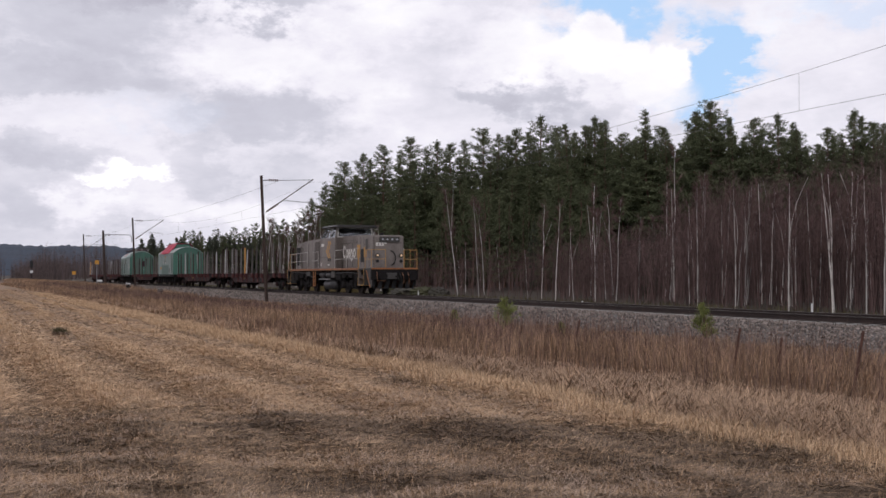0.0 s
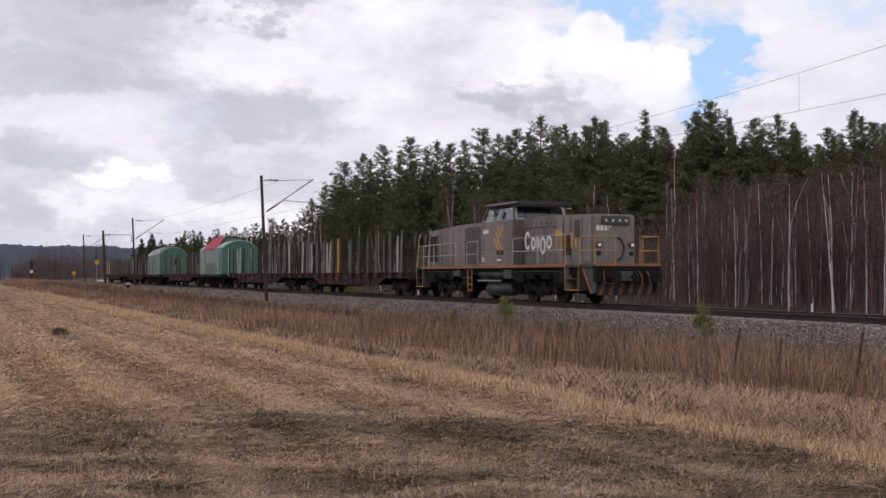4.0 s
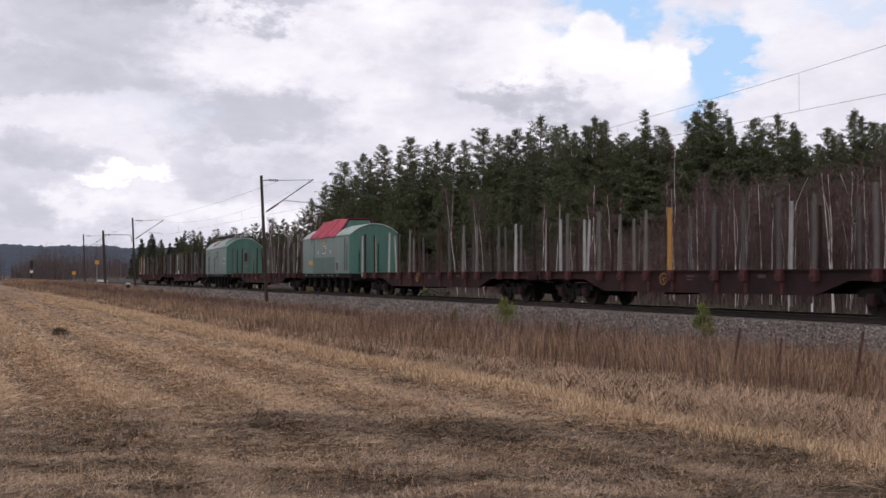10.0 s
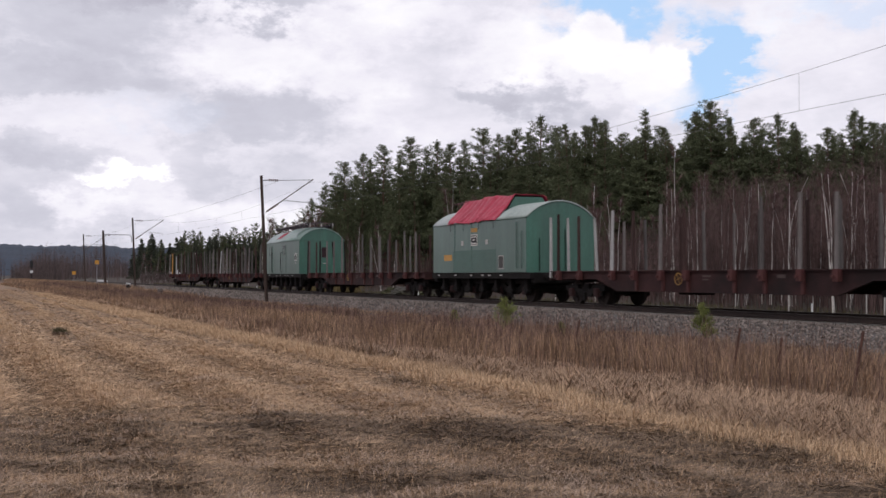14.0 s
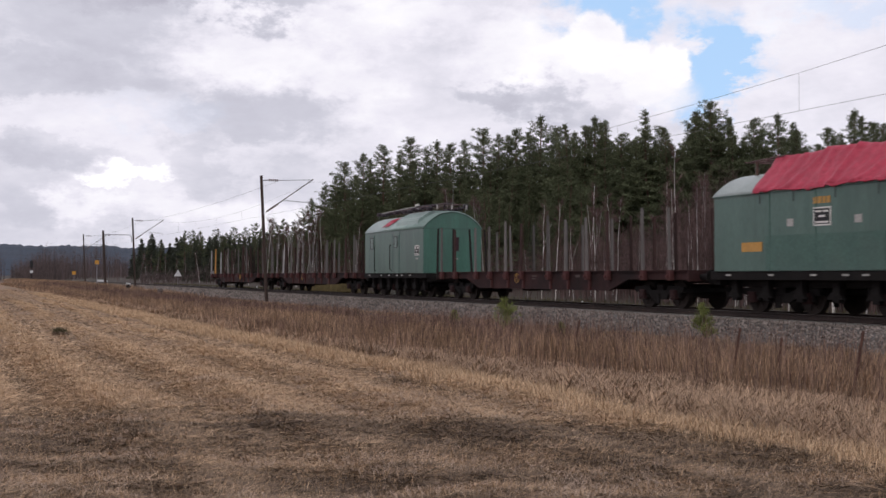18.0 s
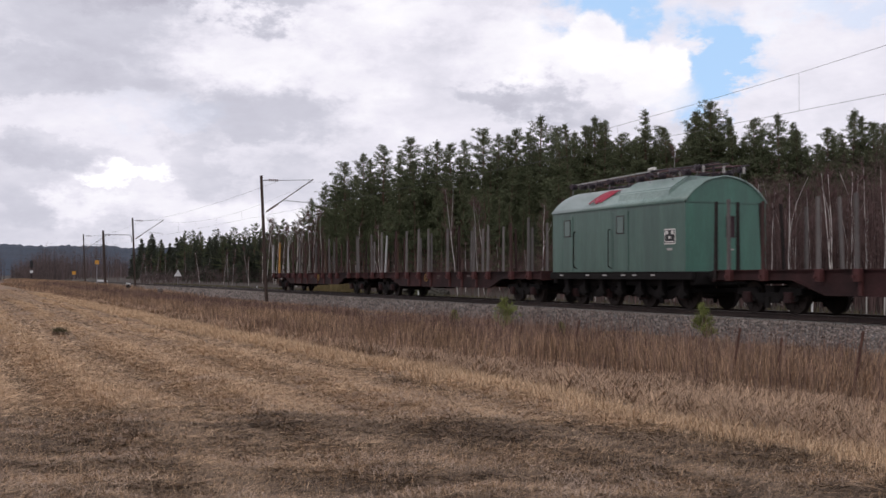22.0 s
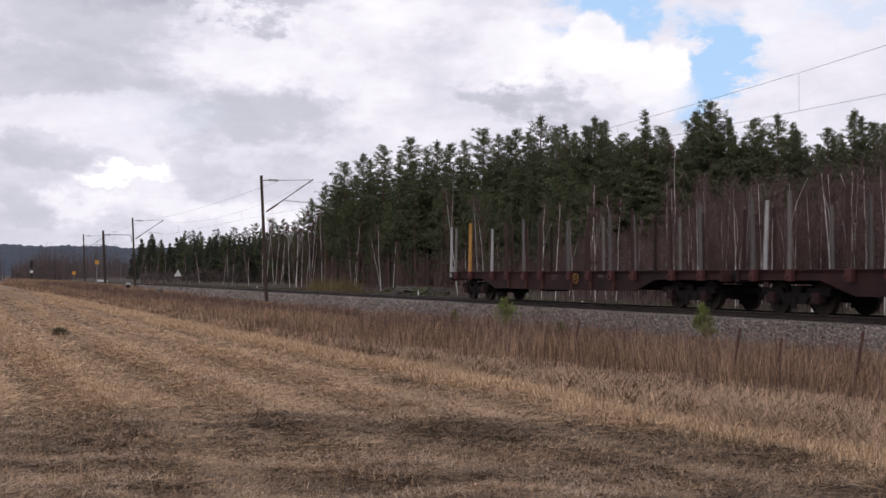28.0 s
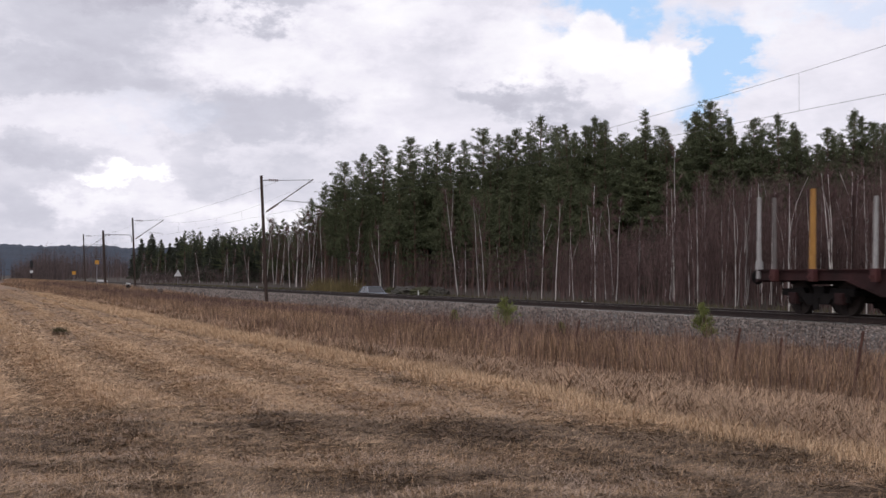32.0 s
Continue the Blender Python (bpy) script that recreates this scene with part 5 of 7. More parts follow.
        for x in (5.42, 5.72):
            part("air_intake", box(x, x + 0.22, s * 0.91 - 0.02, s * 0.91 + 0.02, 1.88, 2.66), M["black"], fh, "tall black air intake")
        bm = bmesh.new()
        for i in range(6):
            rod((2.3 + i * 0.42, s * 0.89, 3.2), (2.3 + i * 0.42, s * 0.92, 3.2), 0.04, 8, bm)
        part("hood_vents", bm, M["grey_dark"], fh)
        # big side mark: white and yellow plain shapes
        bm = bmesh.new()
        for i, (x0, w, h, dz) in enumerate(((2.16, 0.50, 0.78, 0), (2.72, 0.40, 0.55, 0), (3.18, 0.28, 0.55, 0), (3.50, 0.46, 0.74, -0.2), (4.02, 0.46, 0.55, 0))):
            ring = bmesh.ops.create_circle(bm, cap_ends=False, segments=20, radius=1.0)["verts"]
            inner = []
            outer = list(ring)
            for k, v in enumerate(outer):
                a = 2 * math.pi * k / 20
                v.co = Vector((x0 + w / 2 + math.cos(a) * w / 2, s * 0.928, 2.14 + dz + h / 2 + math.sin(a) * h / 2))
            inner = [bm.verts.new((x0 + w / 2 + math.cos(2 * math.pi * k / 20) * (w / 2 - 0.12), s * 0.928, 2.14 + dz + h / 2 + math.sin(2 * math.pi * k / 20) * (h / 2 - 0.13))) for k in range(20)]
            for k in range(20):
                if i == 0 and k in (0, 1, 18, 19):
                    continue
                bm.faces.new((outer[k], outer[(k + 1) % 20], inner[(k + 1) % 20], inner[k]))
        part("side_mark_white", bm, M["white"], fh, "large white rounded side mark")
        for x0, x1, z0, z1 in ((4.78, 4.92, 2.16, 2.92), (5.18, 5.30, 2.16, 2.92), (4.92, 5.18, 2.62, 2.90), (5.98, 6.14, 2.16, 2.75), (6.22, 6.50, 2.62, 2.76), (6.28, 6.42, 2.16, 2.95)):
            part("side_mark_yellow", box(x0, x1, s * 0.928 - 0.003, s * 0.928 + 0.003, z0, z1), M["mark"], fh, "yellow bar of the large side mark")
    bm = bmesh.new()
    for i in range(4):
        rod((5.9 + i * 0.16, 0.1, 3.42), (5.9 + i * 0.16, 0.1, 3.58), 0.05, 8, bm)
    part("exhaust_stubs", bm, M["black"], fh)
    # front face: lamp box, headlamps, writing bars, hose
    lb = part("lamp_box", box(7.66, 7.74, -0.60, 0.62, 3.00, 3.32, 0.02), M["grey_dark"], fh, "dark lamp box")
    for i in range(4):
        y = -0.42 + i * 0.29
        part("roof_lamp", rod((7.73, y, 3.16), (7.77, y, 3.16), 0.055, 16), M["lamp_top"], lb, "lit round lamp")
    for y in (-0.72, 0.72):
        part("headlamp_ring", rod((7.66, y, 2.24), (7.75, y, 2.24), 0.115, 18), M["grey_dark"], fh)
        part("headlamp", rod((7.75, y, 2.24), (7.775, y, 2.24), 0.06, 18), M["lamp_on"], fh, "warm lit headlamp")
        part("marker_lamp", rod((7.66, y, 1.92), (7.72, y, 1.92), 0.09, 14), M["black"], fh)
    bm = bmesh.new()
    for i in range(4):
        box(7.655, 7.669, -0.80 + i * 0.17, -0.67 + i * 0.17, 2.78, 2.98, 0, bm)
    part("front_writing_bars", bm, M["white"], fh, "pale writing bars")
    part("front_hatch", box(7.66, 7.675, -0.28, 0.5, 1.7, 2.9, 0.006), M["grey"], fh)
    bm = pipe([(7.72, 0.05 + 0.32 * math.sin(a), 2.1 + 0.42 * math.cos(a)) for a in np.linspace(0.1, 3.0, 12)], 0.03)
    part("jumper_hose", bm, M["black"], fh, "black jumper hose")
    part("coupling_box", box(8.62, 8.80, -0.55, 0.05, 0.88, 1.24, 0.03), M["grey_dark"], e)
    for y in (0.25, 0.42, 0.75):
        part("air_hose", pipe([(8.64, y, 1.25), (8.80, y + 0.03, 1.05), (8.78, y + 0.06, 0.72), (8.70, y + 0.02, 0.62)], 0.025, 6), M["stripe"] if y > 0.4 else M["black"], e)
    part("shunter_handle", pipe([(8.64, -1.1, 1.30), (8.72, -1.1, 0.80), (8.72, -0.6, 0.80)], 0.02, 6), M["stripe"], e)
    # headstocks, plough, steps, buffers
    for k in (-1, 1):
        part("headstock", box(min(k * 8.4, k * 8.62), max(k * 8.4, k * 8.62), -1.40, 1.40, 0.85, 1.46, 0.02), M["under"], e)
        part("buffer_beam_stripe", box(min(k * 8.55, k * 8.63), max(k * 8.55, k * 8.63), -1.40, 1.40, 1.44, 1.53, 0.01), M["orange"], e)
        buffers(e, k * 8.62, k, 1.05)
        bm = prism([(-1.35, 0.88), (1.35, 0.88), (1.20, 0.36), (-1.20, 0.36)], k * 8.30, k * 8.36, "x")
        pl = part("plough", bm, M["black"], e, "black plough with worn orange stripes")
        for i in range(6):
            y = -1.15 + i * 0.42
            bm = bmesh.new()
            vs = [bm.verts.new((k * 8.365, y + a, z)) for a, z in ((0, 0.39), (0.16, 0.39), (0.30, 0.84), (0.14, 0.84))]
            bm.faces.new(vs)
            bmesh.ops.solidify(bm, geom=bm.faces[:], thickness=0.004)
            part("plough_stripe", bm, M["stripe"], pl)
        for s in (-1, 1):
            x0, x1 = (6.42, 7.42) if k > 0 else (-8.55, -7.75)
            y0, y1 = sorted((s * 1.02, s * 1.45))
            st = part("steps", box(x0, x1, y0, y1, 0.52, 0.56, 0), M["yellow"], e, "yellow edged steps")
            part("step_tread", box(x0, x1, y0, y1, 0.95, 0.98, 0), M["grey_dark"], st)
            part("step_side", box(x0 - 0.02, x0 + 0.02, y0, y1, 0.54, 1.50), M["grey"] if k > 0 else M["grey_dark"], st)
            part("step_back", box(x0, x1, min(s * 1.02, s * 1.05), max(s * 1.02, s * 1.05), 0.54, 1.50), M["grey_dark"], st)
            part("step_side", box(x1 - 0.02, x1 + 0.02, y0, y1, 0.54, 1.50), M["grey_dark"], st)
            part("step_edge", pipe([(x0, s * 1.45, 1.5), (x0, s * 1.45, 0.54), (x1, s * 1.45, 0.54), (x1, s * 1.45, 1.5)], 0.014, 6), M["yellow"], st, "yellow step edging")
            # slanted brace, yellow and black
            if k > 0:
                bm = prism([(7.5, 1.40), (7.62, 1.40), (8.28, 0.42), (8.16, 0.42)], s * 1.34 - 0.02, s * 1.34 + 0.02, "y")
                part("corner_brace", bm, M["orange"], e)
                bm = prism([(7.62, 1.40), (8.5, 1.40), (8.5, 0.5), (8.28, 0.42)], s * 1.33 - 0.02, s * 1.33 + 0.02, "y")
                part("corner_plate", bm, M["grey_dark"], e)
            # yellow corner posts and rails
            xi = 7.45 if k > 0 else 8.12
            railing(e, [(k * xi, s * 1.38, 1.5), (k * xi, s * 1.38, 2.47), (k * (xi + 0.08), s * 1.38, 2.55), (k * 8.5, s * 1.38, 2.55), (k * 8.5, s * 1.38, 1.5)], "yellow")
            railing(e, [(k * xi, s * 1.38, 2.02), (k * 8.5, s * 1.38, 2.02)], "yellow")
            railing(e, [(k * 8.5, s * 1.38, 2.55), (k * 8.55, s * 0.55, 2.55), (k * 8.55, s * 0.55, 1.5)], "yellow")
            railing(e, [(k * 8.52, s * 1.38, 2.02), (k * 8.55, s * 0.55, 2.02)], "yellow")
            railing(e, [(k * 6.40, s * 1.42, 0.6 if k > 0 else 1.5), (k * 6.40, s * 1.42, 2.62)], "yellow" if k > 0 else "pale", "step_post", 0.034 if k > 0 else 0.02)
    for s in (-1, 1):
        y = s * 1.41
        for pts, c in (([(-7.75, y, 1.52), (-7.75, y, 2.55), (-3.9, y, 2.62), (-3.8, y, 2.55), (-3.8, y, 1.52)], "pale"), ([(-7.75, y, 2.02), (-3.8, y, 2.05)], "pale"), ([(-5.6, y, 1.52), (-5.6, y, 2.58)], "pale"),
                       ([(-2.6, y, 1.52), (-2.6, y, 2.60), (-1.45, y, 2.62), (-1.4, y, 1.6)], "pale"), ([(-2.6, y, 2.05), (-1.45, y, 2.05)], "pale"),
                       ([(2.0, y, 1.52), (2.0, y, 2.62), (6.36, y, 2.66), (6.40, y, 2.6)], "pale"), ([(2.0, y, 2.08), (6.38, y, 2.08)], "pale"), ([(4.2, y, 1.52), (4.2, y, 2.64)], "pale")):
            railing(e, pts, c)
        railing(e, [(-8.16, s * 1.36, 3.12), (-8.28, s * 1.40, 2.95), (-8.62, s * 1.40, 1.52)], "pale", "slanted_handrail", 0.026)
        # side ladder below the sill
        lx = -2.0
        lad = part("side_ladder", pipe([(lx - 0.42, s * 1.44, 1.36), (lx - 0.36, s * 1.44, 0.42), (lx + 0.02, s * 1.44, 0.42), (lx + 0.02, s * 1.44, 1.36)], 0.03), M["orange"], e, "orange access ladder")
        for z in (0.7, 1.0):
            part("rung", rod((lx - 0.4, s * 1.44, z), (lx + 0.02, s * 1.44, z), 0.022, 6), M["orange"], lad)
        # air reservoirs and fuel tank
        part("air_reservoir", rod((-1.6, s * 1.08, 1.14), (-0.35, s * 1.08, 1.14), 0.20, 18), M["tank"], e, "dark grey air tank", True)
        part("air_reservoir", rod((-0.25, s * 1.08, 1.14), (0.95, s * 1.08, 1.14), 0.20, 18), M["tank"], e, "dark grey air tank", True)
        part("pipe_run", rod((-1.7, s * 1.25, 0.86), (0.6, s * 1.25, 0.86), 0.045, 8), M["steel"], e)
        part("fuel_tank", rod((-1.1, s * 0.86, 0.52), (1.1, s * 0.86, 0.52), 0.30, 20), M["tank"], e, "dark grey fuel tank", True)
        part("equipment_box", box(1.05, 1.75, min(s * 0.9, s * 1.36), max(s * 0.9, s * 1.36), 0.96, 1.34, 0.02), M["grey_dark"], e)
        part("sand_box", box(-4.25, -3.45, min(s * 1.0, s * 1.36), max(s * 1.0, s * 1.36), 1.06, 1.34, 0.02), M["grey_dark"], e)
    # dark boxes added to fill the see-through gap below the sill
    for x0, x1, z0 in ((-7.6, -6.6, 0.75), (-6.2, -5.3, 0.95), (-4.9, -4.4, 0.9), (-3.3, -2.6, 0.7), (1.9, 2.7, 0.8), (2.9, 3.6, 0.95), (4.2, 4.9, 0.95), (5.2, 6.2, 0.8)):
        for s in (-1, 1):
            part("equipment_box", box(x0, x1, min(s * 0.85, s * 1.28), max(s * 0.85, s * 1.28), z0, 1.38, 0.03), M["under"], e)
    for s in (-1, 1):
        part("brake_pipe", pipe([(-7.6, s * 1.30, 1.30), (-4.3, s * 1.30, 1.26), (-3.4, s * 1.30, 1.0), (-2.6, s * 1.30, 1.0)], 0.025, 6), M["tank"], e)
        part("brake_pipe", pipe([(1.8, s * 1.30, 1.24), (4.0, s * 1.30, 1.28), (6.3, s * 1.30, 1.22)], 0.025, 6), M["tank"], e)
    part("tank_block", box(-1.3, 1.5, -0.8, 0.8, 0.3, 1.12, 0.05), M["under"], e)
    for cb in (-5.1, 3.9):
        b = bogie(e, cb, 2.4, 0.5)
        for s in (-1, 1):
            for x in (-0.75, 0.75):
                bm = rod((x, s * 1.14, 0.45), (x * 1.25, s * 1.16, 1.0), 0.05, 8)
                part("damper", bm, M["under"], b)
    ROLLING.append((e, cx))
    return e


# ---- old green electric locomotive bodies ----
def arch(half, z_eave, z_top, n=16):
    """A circular roof arc from eave to eave."""
    h = z_top - z_eave
    R = (half * half + h * h) / (2 * h)
    zc, a0 = z_top - R, math.asin(half / R)
    return [(R * math.sin(a0 - 2 * a0 * i / n), zc + R * math.cos(a0 - 2 * a0 * i / n)) for i in range(n + 1)]


def green_unit(cx, half, kind):
    lab = {"tarp": "faded green old electric locomotive body under a red tarpaulin", "rods": "faded green old electric locomotive body with roof gear on insulators"}[kind]
    e = tagged(empty("electric_locomotive", cx, TY, 0), lab, "locomotive", "old green locomotives")
    W, z0, ze, zt = 1.58, 1.22, 3.48, 4.17 if kind == "tarp" else 4.30
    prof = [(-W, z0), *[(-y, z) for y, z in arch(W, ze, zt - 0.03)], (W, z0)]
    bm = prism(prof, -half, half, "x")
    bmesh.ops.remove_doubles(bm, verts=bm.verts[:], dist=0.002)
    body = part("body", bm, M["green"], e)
    # second copy of the paint for the sides, toned for how light falls
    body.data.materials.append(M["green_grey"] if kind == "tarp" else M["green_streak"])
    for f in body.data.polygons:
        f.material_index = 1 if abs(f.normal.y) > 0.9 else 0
    # roof shell, proud of the ends
    sh = arch(W + 0.035, ze - 0.02, zt + 0.01, 20)
    inn = arch(W - 0.0, ze - 0.02, zt - 0.035, 20)
    bm = prism(sh + inn[::-1], -half - 0.05, half + 0.05, "x")
    part("roof", bm, M["roof_white"] if kind == "tarp" else M["green_roof"], e, "pale mottled arched roof", True)
    for s in (-1, 1):
        part("gutter", box(-half, half, s * (W + 0.03) - 0.015, s * (W + 0.03) + 0.015, ze - 0.05, ze - 0.02), M["green_dark"], e)
        part("sole_bar", box(-half - 0.25, half + 0.25, min(s * 1.2, s * 1.55), max(s * 1.2, s * 1.55), 0.96, 1.215, 0.015), M["under"], e, "black sole bar")
        for x in (-half + 0.5, -half + 2.4, -0.7, 0.5, 1.2, 2.3):
            part("stencil_bar", box(x, x + 0.24, s * 1.552 - 0.003, s * 1.552 + 0.003, 1.08, 1.13), M["pale"], e, "faded pale stencil bar")
    for k in (-1, 1):
        part("buffer_beam", box(min(k * half, k * (half + 0.3)), max(k * half, k * (half + 0.3)), -1.38, 1.38, 0.80, 1.21, 0.02), M["under"], e)
        buffers(e, k * (half + 0.3), k, 1.05)
    part("under_frame", box(-half, half, -1.1, 1.1, 0.75, 1.2, 0.03), M["under"], e)
    for cb in (-half * 0.53, half * 0.53):
        bogie(e, cb, 2.3, 0.46)
    hang = None
    for x in np.linspace(-half + 0.6, half - 0.6, 7):
        for s in (-1, 1):
            if hang is None:
                bm = box(-0.12, 0.12, -0.11, 0.11, -0.32, 0.31, 0.03)
                for k in range(4):
                    box(-0.30 + 0.05 * k, 0.30 - 0.05 * k, -0.13, -0.03, -0.22 + 0.05 * k, -0.18 + 0.05 * k, 0, bm)
                hang = part("spring_hanger", bm, M["under"], e)
                put_at(hang, x, s * 1.21, 0.67)
            else:
                again(hang, e, x, s * 1.21, 0.67, 0, 0, 0 if s < 0 else 180)
    if kind == "tarp":
        # covered housing: slopes from the eave to a flat raised top
        x0, x1 = -2.85, 2.05
        pr = [(-W - 0.06, ze - 0.06), (-W - 0.02, ze + 0.03), (-1.12, 4.02), (-0.68, 4.55), (0.68, 4.55), (1.12, 4.02), (W + 0.02, ze + 0.03), (W + 0.06, ze - 0.06)]
        part("roof_housing", prism([(-W + 0.03, ze), (-1.02, 3.96), (-0.66, 4.49), (0.66, 4.49), (1.02, 3.96), (W - 0.03, ze)], x0 + 0.1, x1 - 0.02, "x"), M["green"], e)
        r = random.Random(4)
        nx = 54
        pts = []
        fine = []
        for a, b in zip(pr, pr[1:]):
            for t in (0.0, 0.2, 0.4, 0.6, 0.8):
                fine.append((a[0] + (b[0] - a[0]) * t, a[1] + (b[1] - a[1]) * t))
        fine.append(pr[-1])
        bm = bmesh.new()
        grid = []
        for i in range(nx + 1):
            x = x0 - 0.1 + (x1 - x0 + 0.15) * i / nx
            row = []
            for j, (y, z) in enumerate(fine):
                wob = 0.02 * math.sin(i * 1.7 + j * 0.6) * math.sin(j * 0.9 + i * 0.33) + r.uniform(-0.012, 0.012)
                u, v = i / nx, j / (len(fine) - 1)
                for c0, k0 in ((0.30, 0.9), (0.50, -0.5), (0.62, 0.25), (0.86, 1.2)):
                    wob += 0.045 * math.exp(-((u - c0 - k0 * (v - 0.2) * 0.5) / 0.018) ** 2)
                wob += 0.03 * math.sin(u * 9 + v * 7)
                hem = 0.02 * math.sin(i * 1.1) if j in (0, len(fine) - 1) else 0
                row.append(bm.verts.new((x + 0.02 * math.sin(j * 1.3), y + (wob if y > 0 else -wob) * 0.6 + (0.02 if y > 0 else -0.02), z + wob + 0.03 - hem)))
            grid.append(row)
        for i in range(nx):
            for j in range(len(fine) - 1):
                bm.faces.new((grid[i][j], grid[i][j + 1], grid[i + 1][j + 1], grid[i + 1][j]))
        bmesh.ops.recalc_face_normals(bm, faces=bm.faces[:])
        bmesh.ops.solidify(bm, geom=bm.faces[:], thickness=0.012)
        part("tarpaulin", bm, M["tarp"], e, "creased red tarpaulin", True)
        for x in (-2.6, -1.2, 0.4, 1.9):
            part("tie_cord", rod((x, -W - 0.08, ze - 0.02), (x - 0.05, -W - 0.05, ze - 0.35), 0.012, 5), M["black"], e)
        part("lower_panel", box(-2.45, 2.0, -W - 0.012, -W + 0.01, 1.24, 2.22, 0.004), M["green_dark"], e, "darker green lower panel")
        for x in (-2.3, -0.45, 2.03):
            part("panel_seam", box(x, x + 0.035, -W - 0.016, -W + 0.01, 1.24, ze - 0.06), M["green_dark"], e)
        part("body_step", box(2.05, half, -W - 0.02, -W + 0.005, 1.24, ze - 0.06, 0.006), M["green_grey"], e)
        part("warning_plate", box(-3.5, -2.6, -W - 0.014, -W - 0.001, 1.78, 2.05), M["mark"], e, "faded yellow plate")
        part("plate_frame", box(2.3, 2.78, -W - 0.03, -W - 0.018, 1.36, 1.94), M["pale"], e)
        part("vent_grille", box(2.34, 2.74, -W - 0.036, -W - 0.028, 1.40, 1.90), M["grey_dark"], e)
        part("notice", box(-0.5, 0.15, -W - 0.016, -W - 0.002, 2.42, 2.92), M["white"], e, "white framed notice")
        nf = part("notice_field", box(-0.46, 0.11, -W - 0.02, -W - 0.015, 2.46, 2.88), M["black"], e)
        for x0, x1, z in ((-0.42, -0.20, 2.78), (-0.14, 0.07, 2.78), (-0.30, -0.05, 2.65), (-0.42, 0.07, 2.49)):
            part("writing_bar", box(x0, x1, -W - 0.024, -W - 0.019, z, z + 0.05), M["white"], nf)
        bm = bmesh.new()
        for i in range(4):
            box(-0.5 + i * 0.17, -0.38 + i * 0.17, -W - 0.016, -W - 0.002, 3.02, 3.2, 0, bm)
        part("writing_bars", bm, M["mark"], e, "faded yellow writing bars")
        for x in (-1.55, 1.0):
            part("small_notice", box(x, x + 0.25, -W - 0.016, -W - 0.002, 2.45, 2.66), M["pale"], e)
        for x, zz in ((4.0, 3.3), (4.45, 2.9)):
            part("hand_rail", pipe([(x, -W - 0.03, zz), (x, -W - 0.06, zz - 0.05), (x, -W - 0.06, 1.45), (x, -W - 0.03, 1.4)], 0.018), M["green_dark"], e)
        # folded pantograph end beyond the tarpaulin
        bm = bmesh.new()
        for y in (-0.75, -0.35, 0.35, 0.75):
            rod((-4.3, y, 4.50), (-2.6, y, 4.56), 0.02, 6, bm)
        for x in (-4.25, -3.8, -3.3):
            rod((x, -0.85, 4.50), (x, 0.85, 4.52), 0.02, 6, bm)
        rod((-4.25, -0.75, 4.50), (-2.7, 0.35, 4.60), 0.016, 6, bm)
        rod((-4.25, 0.75, 4.50), (-2.7, -0.35, 4.60), 0.016, 6, bm)
        part("pantograph", bm, M["rod"], e, "folded rusty red pantograph")
        for x in (-4.0, -3.1):
            for y in (-0.6, 0.6):
                part("roof_insulator", rod((x, y, 3.92), (x, y, 4.51), 0.045, 8), M["porcelain"], e)
        for y in (-1.0, 0.2):
            part("end_rail", rod((half + 0.04, y, 1.3), (half + 0.04, y, 2.6 + 0.4 * (y > 0)), 0.02, 6), M["under"], e)
    else:
        # raised roof hatch
        hp = [(-1.44, ze + 0.16), (-1.36, 3.96), (-0.66, 4.38), (0.66, 4.38), (1.36, 3.96), (1.44, ze + 0.16)]
        bm = prism(hp, 0.1, 3.2, "x")
        bmesh.ops.bevel(bm, geom=bm.edges[:], offset=0.05, segments=2, affect="EDGES")
        part("roof_hatch", bm, M["green_roof"], e)
        for x0, x1 in ((-3.5, -2.75), (0.05, 1.0)):
            d = part("door", box(x0, x1, -W - 0.014, -W + 0.01, 1.26, 3.30, 0.005), M["green_streak"], e)
            mid = (x0 + x1) / 2
            xa, xb = mid - 0.22, mid + 0.22
            for q in (x0, x1):
                part("door_seam", box(q - 0.012, q + 0.012, -W - 0.018, -W - 0.002, 1.26, 3.30), M["green_dark"], d)
            part("door_window", box(xa, xb, -W - 0.024, -W - 0.012, 2.55, 3.15, 0.004), M["green_pane"], d, "dull grey green door window")
            part("window_frame", pipe([(xa, -W - 0.024, 2.55), (xb, -W - 0.024, 2.55), (xb, -W - 0.024, 3.15), (xa, -W - 0.024, 3.15), (xa, -W - 0.024, 2.55)], 0.016), M["maroon"], d)
        for x in (-2.55, -0.15):
            part("hand_rail", pipe([(x, -W - 0.02, 2.72), (x, -W - 0.09, 2.66), (x, -W - 0.09, 1.42), (x + 0.12, -W - 0.02, 1.34)], 0.02), M["under"], e)
        part("notice", box(3.15, 3.75, -W - 0.014, -W - 0.001, 2.10, 2.60), M["white"], e, "white framed notice")
        part("notice_field", box(3.19, 3.71, -W - 0.018, -W - 0.013, 2.14, 2.56), M["black"], e)
        bm = box(3.23, 3.37, -W - 0.022, -W - 0.017, 2.42, 2.54)
        box(3.53, 3.67, -W - 0.022, -W - 0.017, 2.42, 2.54, 0, bm)
        box(3.38, 3.52, -W - 0.022, -W - 0.017, 2.28, 2.36, 0, bm)
        box(3.23, 3.67, -W - 0.022, -W - 0.017, 2.16, 2.20, 0, bm)
        part("writing_bars", bm, M["white"], e)
        part("small_notice", box(3.30, 3.57, -W - 0.014, -W - 0.001, 1.90, 1.98), M["pale"], e)
